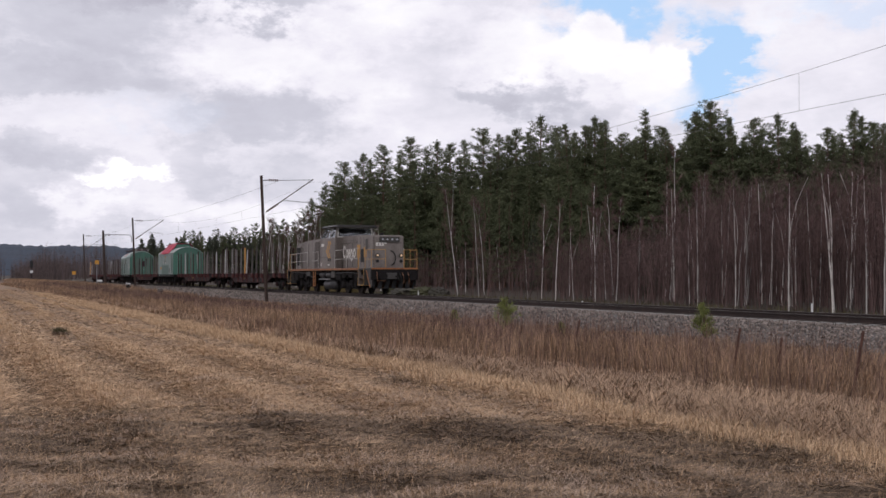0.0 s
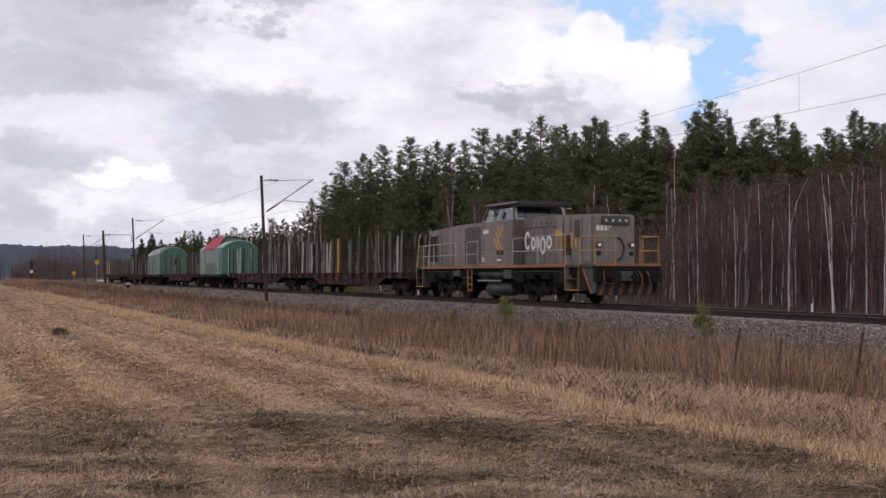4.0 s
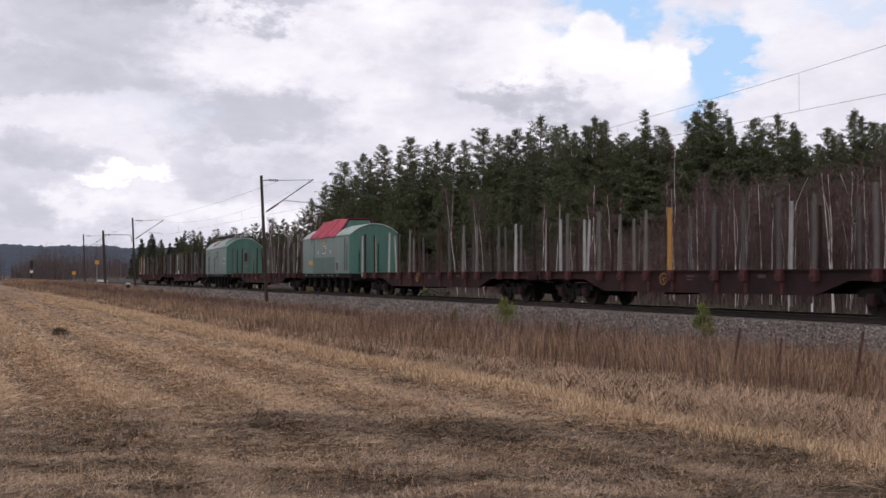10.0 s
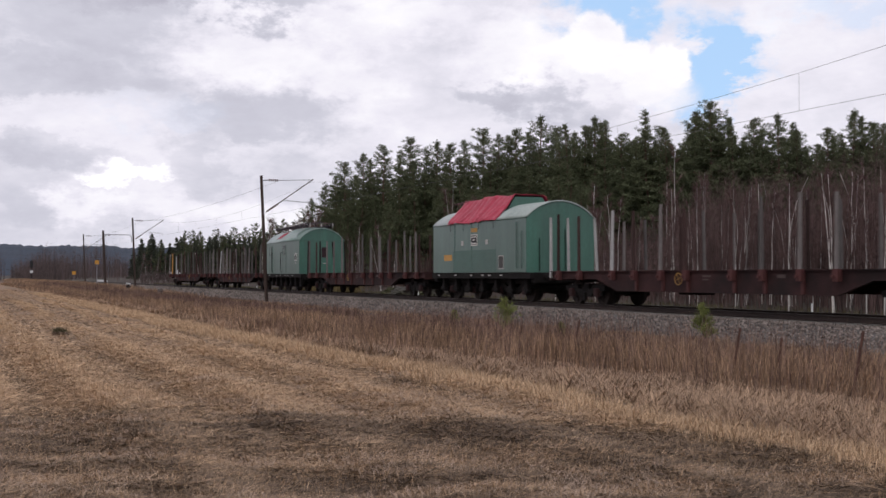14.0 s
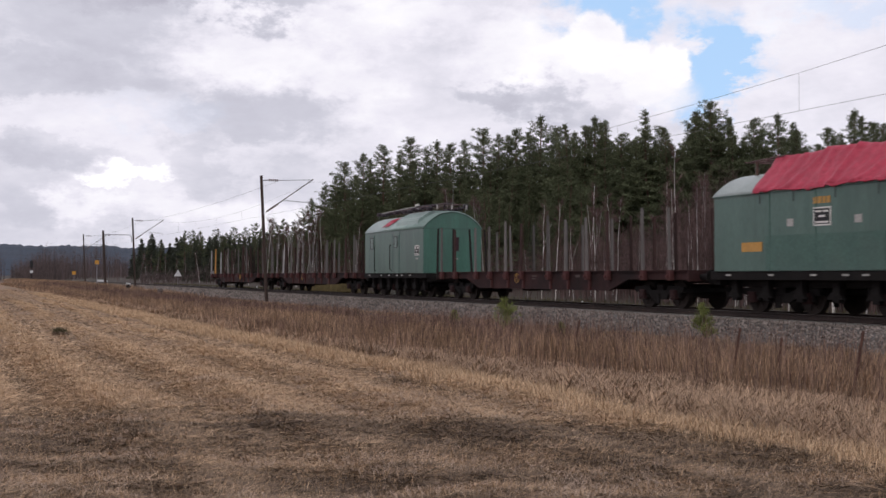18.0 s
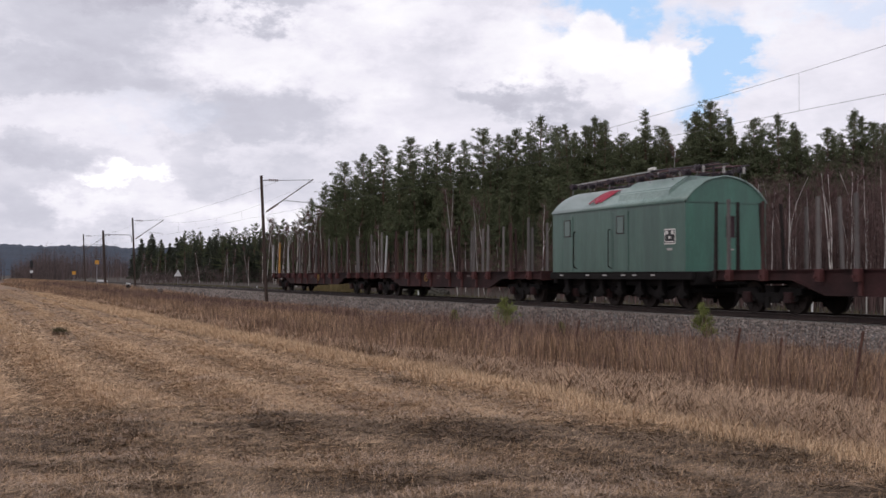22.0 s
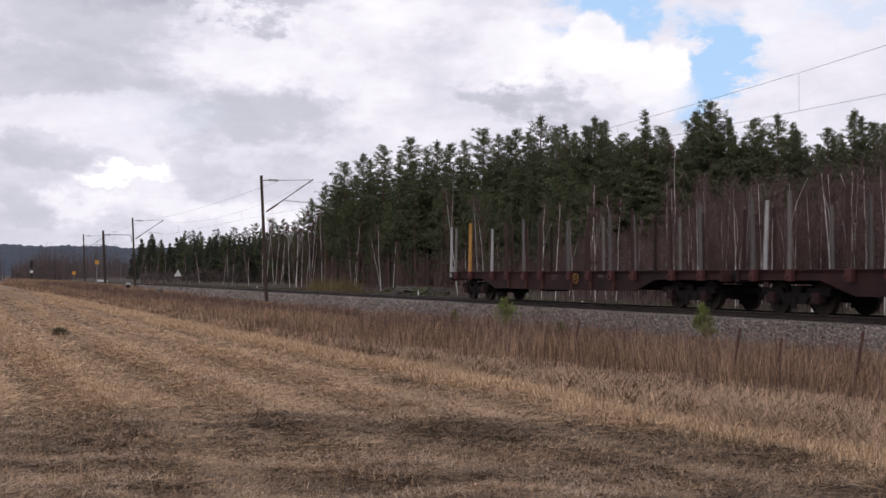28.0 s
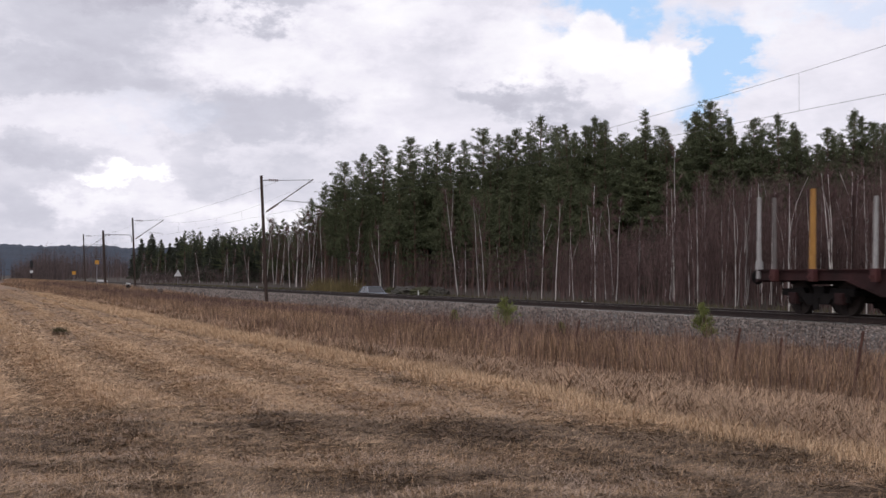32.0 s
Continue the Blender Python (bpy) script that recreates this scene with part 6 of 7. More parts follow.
        part("end_window", box(half - 0.01, half + 0.012, -0.02, 0.34, 2.32, 3.0, 0.02), M["maroon"], e, "dark maroon end window")
        part("end_window_rim", pipe([(half + 0.01, y, z) for y, z in ((-0.03, 2.30), (0.35, 2.30), (0.35, 3.02), (-0.03, 3.02), (-0.03, 2.30))], 0.018), M["green_dark"], e)
        part("end_plate", box(half - 0.01, half + 0.008, 0.1, 0.3, 1.9, 1.95), M["pale"], e)
        part("end_band", box(half - 0.005, half + 0.02, -W, W, ze - 0.07, ze - 0.03), M["green_dark"], e)
        # folded pantographs: thin tubes on rows of dark spool insulators
        rg = random.Random(9)
        before = set(e.children)
        for y, z, mt in ((-0.78, 4.40, "rod_dark"), (-0.42, 4.52, "rod"), (0.42, 4.52, "rod"), (0.78, 4.40, "rod_dark")):
            part("roof_tube", rod((-half + 0.1, y, z), (half - 0.3, y, z + 0.06), 0.02, 6), M[mt], e)
        part("pale_tube", rod((-half - 0.05, -0.6, 4.50), (0.9, -0.62, 4.60), 0.024, 8), M["pale"], e, "long pale tube")
        part("pale_drum", rod((0.75, -0.55, 4.68), (1.1, -0.55, 4.69), 0.06, 10), M["white"], e, "short white drum")
        first = None
        for i, x in enumerate(np.linspace(-half + 0.35, half - 0.35, 13)):
            for y in (-0.86, 0.86):
                zb = 2.368 + math.sqrt(1.932 ** 2 - y * y)
                if first is None:
                    bm = bmesh.new()
                    for k in range(3):
                        rod((0, -0.12 + k * 0.10, 0), (0, -0.07 + k * 0.10, 0), 0.105, 10, bm)
                    rod((0, -0.13, 0), (0, 0.13, 0), 0.04, 8, bm)
                    first = part("roof_insulator", bm, M["rod_dark"], e, "dark spool insulator")
                    put_at(first, x, y, zb + 0.30, 0, 0, 12)
                else:
                    again(first, e, x + rg.uniform(-0.08, 0.08), y, zb + 0.30 + rg.uniform(-0.05, 0.06), 0, 0, rg.uniform(-30, 30))
                if i % 2 == 0:
                    part("insulator_leg", rod((x - 0.06, y, zb - 0.03), (x, y, zb + 0.26), 0.014, 6), M["steel"], e)
        for k in range(5):
            x = -half + 0.5 + k * 1.7
            part("roof_cross_bar", rod((x, -0.85, 4.41), (x + 0.1, 0.85, 4.43), 0.016, 6), M["rod"], e)
        for k in range(9):
            x = -half + 0.2 + k * 0.82
            y = rg.uniform(-0.7, 0.7)
            part("pantograph_rod", rod((x, y, 4.48 + rg.uniform(0, 0.1)), (x + rg.uniform(1.0, 2.0), -y * rg.uniform(0.3, 1.0), 4.56 + rg.uniform(0, 0.14)), 0.015, 6), M[("rod", "rod_dark", "rod_dark")[k % 3]], e)
        for k in range(5):
            y = -0.8 + 0.4 * k
            part("bundle_tube", rod((0.9, y * 0.7, 4.62), (half + 0.15 + 0.1 * (k % 2), y, 4.52 + 0.03 * (k % 3)), 0.022, 6), M[("rod_dark", "rod")[k % 2]], e, "dark folded pantograph tube")
            part("tip_insulator", rod((half - 0.1, y, 4.30), (half - 0.1, y, 4.52), 0.042, 8), M[("pale", "rod_dark")[k % 2]], e, "small tip insulator")
        for x, y in ((-half + 0.15, -0.7), (-half + 0.3, -0.3), (-1.4, -0.8), (1.7, -0.8), (2.5, -0.5)):
            part("white_insulator", rod((x, y, 4.34), (x + 0.03, y - 0.05, 4.48), 0.03, 8), M["pale"], e, "small pale insulator")
        for ob in e.children:
            if ob not in before:
                ob.location.z += 0.10
        bm = bmesh.new()
        rows = []
        for i in range(9):
            x = -1.85 + 0.11 * i
            zig = 0.07 * math.sin(i * 1.9)
            pts = [(y, 2.368 + math.sqrt(1.932 ** 2 - y * y)) for y in (-1.46 - 0.04 * math.sin(i * 1.3), -1.28, -1.08 + zig, -0.88 + zig)]
            rows.append([bm.verts.new((x + 0.22 * j + 0.03 * math.sin(j * 2 + i), y, z + 0.085 + 0.02 * math.sin(i * 2.1 + j))) for j, (y, z) in enumerate(pts)])
        for i in range(8):
            for j in range(3):
                if not (i in (1, 5) and j == 0) and not (i == 7 and j == 2):
                    bm.faces.new((rows[i][j], rows[i][j + 1], rows[i + 1][j + 1], rows[i + 1][j]))
        bmesh.ops.recalc_face_normals(bm, faces=bm.faces[:])
        bmesh.ops.solidify(bm, geom=bm.faces[:], thickness=0.012)
        part("cloth", bm, M["tarp"], e, "ragged scrap of red cloth")
    ROLLING.append((e, cx))
    return e


locomotive(-67.5)
timber_wagon(-87.45, 1, special=[(1, 6, "stake_white"), (-1, 5, "stake_yellow")], lean=[(1, 6, -2)], ends=((-1.10, 1), (-0.45, 0), (0.66, 0), (0.78, 3)), end_kind="stake_white", front=((-0.3, 4, "stake_white"), (-1.12, 6, "stake_rust")))
timber_wagon(-108.8, 2, special=[(-1, 11, "stake_white"), (-1, 2, "stake_white")], lean=[(-1, 2, 2.0)], ends=((-1.35, 0), (-0.55, -1), (0.75, -3)), end_kind="stake_white")
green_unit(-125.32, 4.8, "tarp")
timber_wagon(-141.9, 3, ends=((-1.35, 1), (-0.5, 0), (0.5, -3.5), (1.3, -3)))
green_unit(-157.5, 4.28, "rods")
timber_wagon(-173.3, 4, ends=((-0.4, 3),), end_kind="stake_white")
timber_wagon(-194.4, 5, special=[(-1, 1, "stake_yellow"), (-1, 2, "stake_white")], lean=[(-1, 2, 1.5)], ends=((-1.35, 1),), end_kind="stake_white", tail=True, wheel_x=1.55)


# ---- a passing car on the road behind the track ----
CAR_X, CAR_V, ROAD_Y = -62.93, -16.55, 31.0


def passing_car():
    e = tagged(empty("car", CAR_X, ROAD_Y, -1.12), "dark blue grey saloon car driving along the road", "car")
    lower = [(-2.2, 0.28), (-2.22, 0.62), (-1.9, 0.80), (-1.0, 0.90), (1.35, 0.92), (2.1, 0.88), (2.22, 0.70), (2.2, 0.30)]
    bm = prism(lower, -0.84, 0.84, "y")
    bmesh.ops.bevel(bm, geom=bm.edges[:], offset=0.06, segments=2, affect="EDGES")
    body = part("body", bm, M["car"], e)
    bm = bmesh.new()
    lo = [(-1.05, 0.88), (1.5, 0.90)]
    hi = [(-0.35, 1.40), (0.85, 1.42)]
    vs = []
    for s, y0, y1 in ((-1, -0.78, -0.60), (1, 0.78, 0.60)):
        vs.append([bm.verts.new((lo[0][0], y0, lo[0][1])), bm.verts.new((lo[1][0], y0, lo[1][1])), bm.verts.new((hi[1][0], y1, hi[1][1])), bm.verts.new((hi[0][0], y1, hi[0][1]))])
    a, b = vs
    for f in ((a[0], a[1], a[2], a[3]), (b[3], b[2], b[1], b[0]), (a[1], b[1], b[2], a[2]), (b[0], a[0], a[3], b[3]), (a[3], a[2], b[2], b[3]), (a[0], b[0], b[1], a[1])):
        bm.faces.new(f)
    bmesh.ops.recalc_face_normals(bm, faces=bm.faces[:])
    part("glasshouse", bm, M["car_glass"], e, "dark car windows")
    part("roof", box(-0.40, 0.90, -0.60, 0.60, 1.40, 1.45, 0.02), M["car"], e)
    for s in (-1, 1):
        for x0, x1 in (((-1.0, 0.9), (-0.36, 1.42)), ((0.25, 0.9), (0.22, 1.42)), ((1.45, 0.92), (0.86, 1.42))):
            part("pillar", rod((x0[0], s * 0.785, x0[1]), (x1[0], s * 0.605, x1[1]), 0.035, 6), M["car"], e)
        for x in (-1.35, 1.3):
            w = part("wheel", rod((x, s * 0.66, 0.31), (x, s * 0.86, 0.31), 0.31, 20), M["rubber"], e)
            part("rim", rod((x, s * 0.855, 0.31), (x, s * 0.87, 0.31), 0.19, 14), M["steel"], w, "grey wheel rim")
        part("tail_light", box(2.17, 2.235, min(s * 0.5, s * 0.8), max(s * 0.5, s * 0.8), 0.62, 0.80, 0.01), M["tail_red"], e, "red tail light")
        part("head_light", box(-2.24, -2.16, min(s * 0.5, s * 0.8), max(s * 0.5, s * 0.8), 0.56, 0.70, 0.01), M["pale"], e, "clear head light")
    part("rear_bumper", box(2.15, 2.29, -0.84, 0.84, 0.38, 0.56, 0.03), M["grey_dark"], e)
    part("front_bumper", box(-2.29, -2.15, -0.84, 0.84, 0.34, 0.52, 0.03), M["grey_dark"], e)
    part("plate", box(2.225, 2.24, -0.25, 0.25, 0.62, 0.73), M["sign_white"], e, "blank pale plate")
    for ob in e.children_recursive:
        ob.data.transform(Matrix.Scale(0.93, 4))
    return e


CAR = passing_car()


# ---- the wood ----
def unit(v):
    return v / np.linalg.norm(v, axis=-1, keepdims=True)


def tufts(s, centres, n, size, g, flat=0.6, wide=0.2):
    """Loose sprays of narrow leaf triangles round the given centres."""
    k = len(centres)
    c = np.repeat(centres, n, 0)
    d = unit(g.normal(0, 1, (k * n, 3)) * (1, 1, flat) + (0, 0, 0.22))
    L = size * g.uniform(0.5, 1.25, (k * n, 1))
    root = c + d * L * 0.12
    tip = c + d * L
    side = unit(np.cross(d, g.normal(0, 1, (k * n, 3)))) * L * wide
    s.tris(np.stack([root - side * 0.6, root + side * 0.6 + d * L * 0.35, tip], 1))


def puffs(s, centres, radii, n, g, flat=0.30, wide=0.12, lift=0.25):
    """Dense domed cushions of needle sprays, as pine shoots carry them."""
    k = len(centres)
    c = np.repeat(centres, n, 0)
    r = np.repeat(np.broadcast_to(radii, (k,)), n)[:, None]
    d = unit(g.normal(0, 1, (k * n, 3)))
    root = c + d * r * g.random((k * n, 1)) ** 0.5 * (0.8, 0.8, 0.8 * flat)
    way = unit(d * (1, 1, 0.7) + g.normal(0, 0.45, (k * n, 3)) + (0, 0, lift))
    L = r * g.uniform(0.45, 0.95, (k * n, 1))
    side = unit(np.cross(way, g.normal(0, 1, (k * n, 3)))) * L * wide
    s.tris(np.stack([root - side, root + side, root + way * L], 1))


def pine(name, h, seed, half=2.2, bare=0.42, top=0.6, limbs=74, n=27, wide=0.12, label="tall dark green pine with a bare reddish trunk"):
    """A bare trunk under a deep crown of level, upturned limbs that carry cushions of needles; top: 0.4 rounded, 1 pointed."""
    g = np.random.default_rng(seed)
    e = empty(name, 0, 0, 0)
    t, c = Soup(), Soup()
    zs = np.linspace(-0.3, h * 0.98, 9)
    bend = np.cumsum(g.normal(0, 0.07, (9, 2)), 0)
    rad = 0.15 * (1 - 0.88 * zs / h) * h / 15 + 0.012
    t.tube(np.c_[bend, zs], rad, 7)
    at = lambda z: np.array([np.interp(z, zs, bend[:, 0]), np.interp(z, zs, bend[:, 1]), z])
    for i in range(16):
        z = h * g.uniform(0.15, bare + 0.08)
        a = g.random() * 6.28
        p = at(z)
        q = p + np.array([np.cos(a), np.sin(a), g.uniform(-0.25, 0.15)]) * g.uniform(0.4, 1.5)
        t.tris(np.stack([p - (0, 0, 0.015), p + (0, 0, 0.02), q])[None])
    lop = g.random() * 6.28
    # the crown is uneven: some storeys are thin, some reach out
    storey = g.uniform(0.70, 1.18, 9)
    for i in range(limbs):
        u = (i + g.random()) / limbs
        z = h * (bare + (0.985 - bare) * u)
        env = half * min(1.0, 0.55 + 1.9 * u) * (1 - u) ** top * (0.35 + 0.65 * np.interp(u, (0, 0.6, 1), (1, 1, 0.9))) + 0.14
        ln = env * storey[int(u * 8.99)] * g.uniform(0.62, 1.12)
        a = i * 2.4 + g.normal(0, 0.5)
        ln *= 1 + 0.2 * np.cos(a - lop)
        rise = -0.12 + 0.75 * u ** 1.6 + g.normal(0, 0.10)
        p = at(z)
        d = np.array([np.cos(a), np.sin(a), rise])
        side = np.array([-np.sin(a), np.cos(a), 0.0])
        q = p + d * ln + (0, 0, 0.16 * ln)
        w = 0.024 * h / 15
        t.tris(np.array([[p - (0, 0, w), p + (0, 0, w), q], [p - side * w, p + side * w, q]]))
        m = 3 + int(2.4 * ln + g.random())
        f = np.linspace(0.30, 1.05, m)[:, None] + g.normal(0, 0.05, (m, 1))
        cen = p + d * ln * f + np.array([0, 0, 0.16]) * ln * f * f + side * g.normal(0, 0.22, (m, 1)) * ln * f
        puffs(c, cen, g.uniform(0.28, 0.48, m) * (1.08 - 0.52 * u) * h / 15, n, g, wide=wide)
    puffs(c, at(h * 0.97) + np.c_[g.normal(0, 0.07, (4, 2)), np.linspace(-0.6, 0.2, 4)], 0.24, n, g, 1.4, lift=0.9)
    tr = new("trunk", t.mesh("trunk", M["pinebark"], True))
    cr = new("crown", c.mesh("crown", M["pine"]))
    tr.parent = cr.parent = e
    cr["label"] = "dark green needle crown"
    return tagged(e, label, "tree", "pines of the wood")


def spruce(name, h, seed, half=0.17, wide=0.13):
    """A cone of drooping fans down to the ground."""
    g = np.random.default_rng(seed)
    e = empty(name, 0, 0, 0)
    t, c = Soup(), Soup()
    t.tube(np.c_[np.zeros((6, 2)), np.linspace(-0.3, h, 6)], 0.13 * (1 - np.linspace(0, 0.95, 6)), 6)
    n = 74
    for i in range(n):
        u = (i + g.random()) / n
        z = h * (0.08 + 0.90 * u)
        ln = (1 - u) ** 0.85 * h * half * g.uniform(0.7, 1.15) + 0.12
        a = i * 2.4 + g.normal(0, 0.4)
        d = np.array([np.cos(a), np.sin(a), -0.30 + 0.35 * u])
        m = 2 + int(1.6 * ln)
        f = np.linspace(0.35, 1.0, m)[:, None]
        cen = np.array([0, 0, z]) + d * ln * f + g.normal(0, 0.07, (m, 3))
        puffs(c, cen, (0.46 - 0.24 * u) * h / 10, 24, g, 0.4, wide, -0.1)
    puffs(c, np.array([(0, 0, h * 0.97), (0, 0, h * 1.0)]), 0.16, 12, g, 1.6, lift=1.0)
    tr = new("trunk", t.mesh("trunk", M["pinebark"], True))
    cr = new("crown", c.mesh("crown", M["spruce"]))
    tr.parent = cr.parent = e
    cr["label"] = "dense dark spruce crown"
    return tagged(e, "dark green pointed spruce in the wood", "tree", "spruces of the wood")


def birch(name, h, seed, twigs=700):
    g = np.random.default_rng(seed)
    e = empty(name, 0, 0, 0)
    t, c = Soup(), Soup()
    zs = np.linspace(-0.3, h * 0.98, 10)
    bend = np.cumsum(g.normal(0, 0.03, (10, 2)), 0) + np.outer(np.linspace(0, 1, 10) ** 1.5, g.normal(0, 0.16, 2))
    t.tube(np.c_[bend, zs], 0.045 * (1 - 0.86 * zs / h) * h / 9 + 0.006, 7)
    at = lambda z: np.stack([np.interp(z, zs, bend[:, 0]), np.interp(z, zs, bend[:, 1]), z], -1)
    if seed % 2:
        k = 3 + seed % 3
        f0 = np.linspace(0, 1, 6)[:, None]
        root = np.array([*bend[k], zs[k]])
        tip = root + np.array([*g.normal(0, 0.55, 2), h * 0.5])
        t.tube(root * (1 - f0) + tip * f0 + np.sin(f0 * 3.1) * g.normal(0, 0.15, 3) * (1, 1, 0), np.linspace(0.024, 0.006, 6) * h / 9, 6)
    nb = 26
    z = h * g.uniform(0.32, 0.97, nb)
    a = g.random(nb) * 6.28
    ln = (0.35 + 1.25 * (1 - z / h)) * g.uniform(0.6, 1.2, nb) * h / 9
    p = at(z)
    d = np.stack([np.cos(a) * 0.6, np.sin(a) * 0.6, np.ones(nb) * 0.95], -1)
    q = p + d * ln[:, None]
    w = np.array([0.0, 0.0, 0.02])
    side = unit(np.cross(d, (0.3, 0.2, 0.9))) * 0.016
    c.tris(np.stack([p - side, p + side, q], 1))
    c.tris(np.stack([p - w, p + w, q], 1))
    i = g.integers(0, nb, twigs)
    f = g.uniform(0.15, 1.05, (twigs, 1))
    r0 = p[i] + d[i] * ln[i][:, None] * f
    dd = unit(d[i] + g.normal(0, 0.55, (twigs, 3)))
    L = g.uniform(0.25, 0.75, (twigs, 1)) * h / 9
    sd = unit(np.cross(dd, g.normal(0, 1, (twigs, 3)))) * 0.011
    c.tris(np.stack([r0 - sd, r0 + sd, r0 + dd * L], 1))
    tr = new("trunk", t.mesh("trunk", M["birch"], True))
    cr = new("crown", c.mesh("crown", M["twig"]))
    tr.parent = cr.parent = e
    cr["label"] = "bare reddish brown twigs"
    return tagged(e, "slender bare birch with a white trunk", "tree", "birches at the edge of the wood")


def plant(kinds, pts, r, scale=(0.85, 1.15)):
    for (x, y), k in pts:
        z = float(ground_z(x, y))
        o = copy_thing(kinds[k % len(kinds)], pose(x, y, z, r.gauss(0, 1.2), r.gauss(0, 1.2), r.uniform(0, 360)))
        sc = r.uniform(*scale)
        o.scale = (sc, sc, sc)


# trees that make the skyline: bearing and rise of the top (tangents, from the viewer), kind
SKY_LEFT = [(-0.114, 0.0698, 0), (-0.104, 0.08, 2), (-0.095, 0.0896, 1), (-0.087, 0.1022, 2), (-0.075, 0.1108, 0), (-0.063, 0.1043, 4), (-0.05, 0.1174, 3), (-0.038, 0.1093, 1), (-0.027, 0.1235, 2), (-0.014, 0.1144, 5), (-0.003, 0.1215, 0), (0.008, 0.1184, 3), (0.019, 0.1225, 4), (0.037, 0.1326, 2), (0.048, 0.1275, 1), (0.056, 0.1255, 4), (0.067, 0.1316, 3), (0.077, 0.129, 1), (0.09, 0.1442, 0), (0.102, 0.1331, 3), (0.115, 0.1366, 4)]
SKY_RIGHT = [(0.125, 0.1346, 1), (0.133, 0.1442, 0), (0.141, 0.1387, 4), (0.149, 0.1402, 5), (0.159, 0.128, 3), (0.184, 0.1493, 5), (0.194, 0.1346, 3), (0.205, 0.1336, 4), (0.221, 0.1493, 0), (0.243, 0.1569, 2), (0.254, 0.1432, 1), (0.263, 0.1346, 4), (0.277, 0.1417, 3), (0.288, 0.1316, 1), (0.3, 0.1468, 0), (0.311, 0.1382, 5), (0.318, 0.1316, 4), (0.34, 0.1336, 3), (0.352, 0.1265, 1), (0.367, 0.1493, 0), (0.378, 0.1437, 4), (0.386, 0.1387, 3), (0.396, 0.1371, 2), (0.413, 0.1432, 0)]
# trees up the line, the same way
SKY_FAR = [(-0.277, 0.0243, 0), (-0.27, 0.0334, 1), (-0.261, 0.038, 0), (-0.253, 0.0324, 1), (-0.245, 0.0294, 0), (-0.239, 0.0344, 1), (-0.232, 0.0405, 2), (-0.224, 0.0405, 3), (-0.216, 0.04, 2), (-0.209, 0.0354, 0), (-0.202, 0.042, 3), (-0.195, 0.0385, 2), (-0.189, 0.0435, 3), (-0.179, 0.0435, 2), (-0.17, 0.0471, 3), (-0.163, 0.0435, 2), (-0.153, 0.0491, 3), (-0.144, 0.0506, 2), (-0.134, 0.0486, 3), (-0.124, 0.0557, 2)]
# birches at the wood's edge: bearing of the foot, lean, rise of the top, distance beyond the viewer's line
BIRCHES_LEFT = [(-0.108, -0.002, 0.06, 39), (-0.119, -0.002, 0.059, 41), (-0.056, -0.003, 0.047, 40), (-0.055, -0.008, 0.034, 39), (-0.082, -0.001, 0.034, 40), (0.014, -0.006, 0.08, 38), (0.032, -0.006, 0.07, 37), (0.037, -0.004, 0.069, 38), (0.076, -0.002, 0.024, 37), (0.088, -0.001, 0.065, 38), (0.101, 0.001, 0.067, 37), (0.117, -0.002, 0.029, 37), (0.136, -0.002, 0.06, 37), (0.146, -0.002, 0.024, 39), (0.155, 0.004, 0.07, 38)]
BIRCHES_RIGHT = [(0.175, -0.002, 0.055, 40), (0.205, 0.007, 0.114, 42), (0.221, -0.001, 0.045, 38), (0.228, 0.001, 0.082, 37), (0.261, -0.002, 0.08, 36), (0.263, 0.004, 0.045, 36.5), (0.27, 0.008, 0.08, 38), (0.285, 0.002, 0.085, 40), (0.31, 0.0, 0.086, 36), (0.332, -0.002, 0.08, 38), (0.348, -0.01, 0.095, 36), (0.35, -0.003, 0.1, 36.4), (0.364, -0.001, 0.095, 38), (0.379, 0.002, 0.099, 36.5), (0.394, -0.002, 0.095, 35.6), (0.403, 0.002, 0.1, 37)]


def spot(l, y):
    """The plan place at a bearing (tangent from the middle of the view) and a distance y beyond the viewer's line."""
    w = FWD + RIGHT * l
    return w[0] * y / w[1], y


def grow(kind, l, y, e, tall, r, lean=0.0):
    """A copy of a tree at a bearing, as tall as its top's rise demands."""
    x, y = spot(l, y)
    d = y / (FWD[1] + RIGHT[1] * l)
    z = float(ground_z(x, y))
    h = EYE[2] + d * e - z
    tip = Matrix.Rotation(math.atan2(lean * d, h) + r.gauss(0, 0.012), 4, Vector((FWD[0], FWD[1], 0)))
    o = copy_thing(kind, Matrix.Translation((x, y, z)) @ tip @ Matrix.Rotation(r.uniform(0, 6.28), 4, "Z"))
    s = h / tall
    o.scale = (s, s, s)
    return o


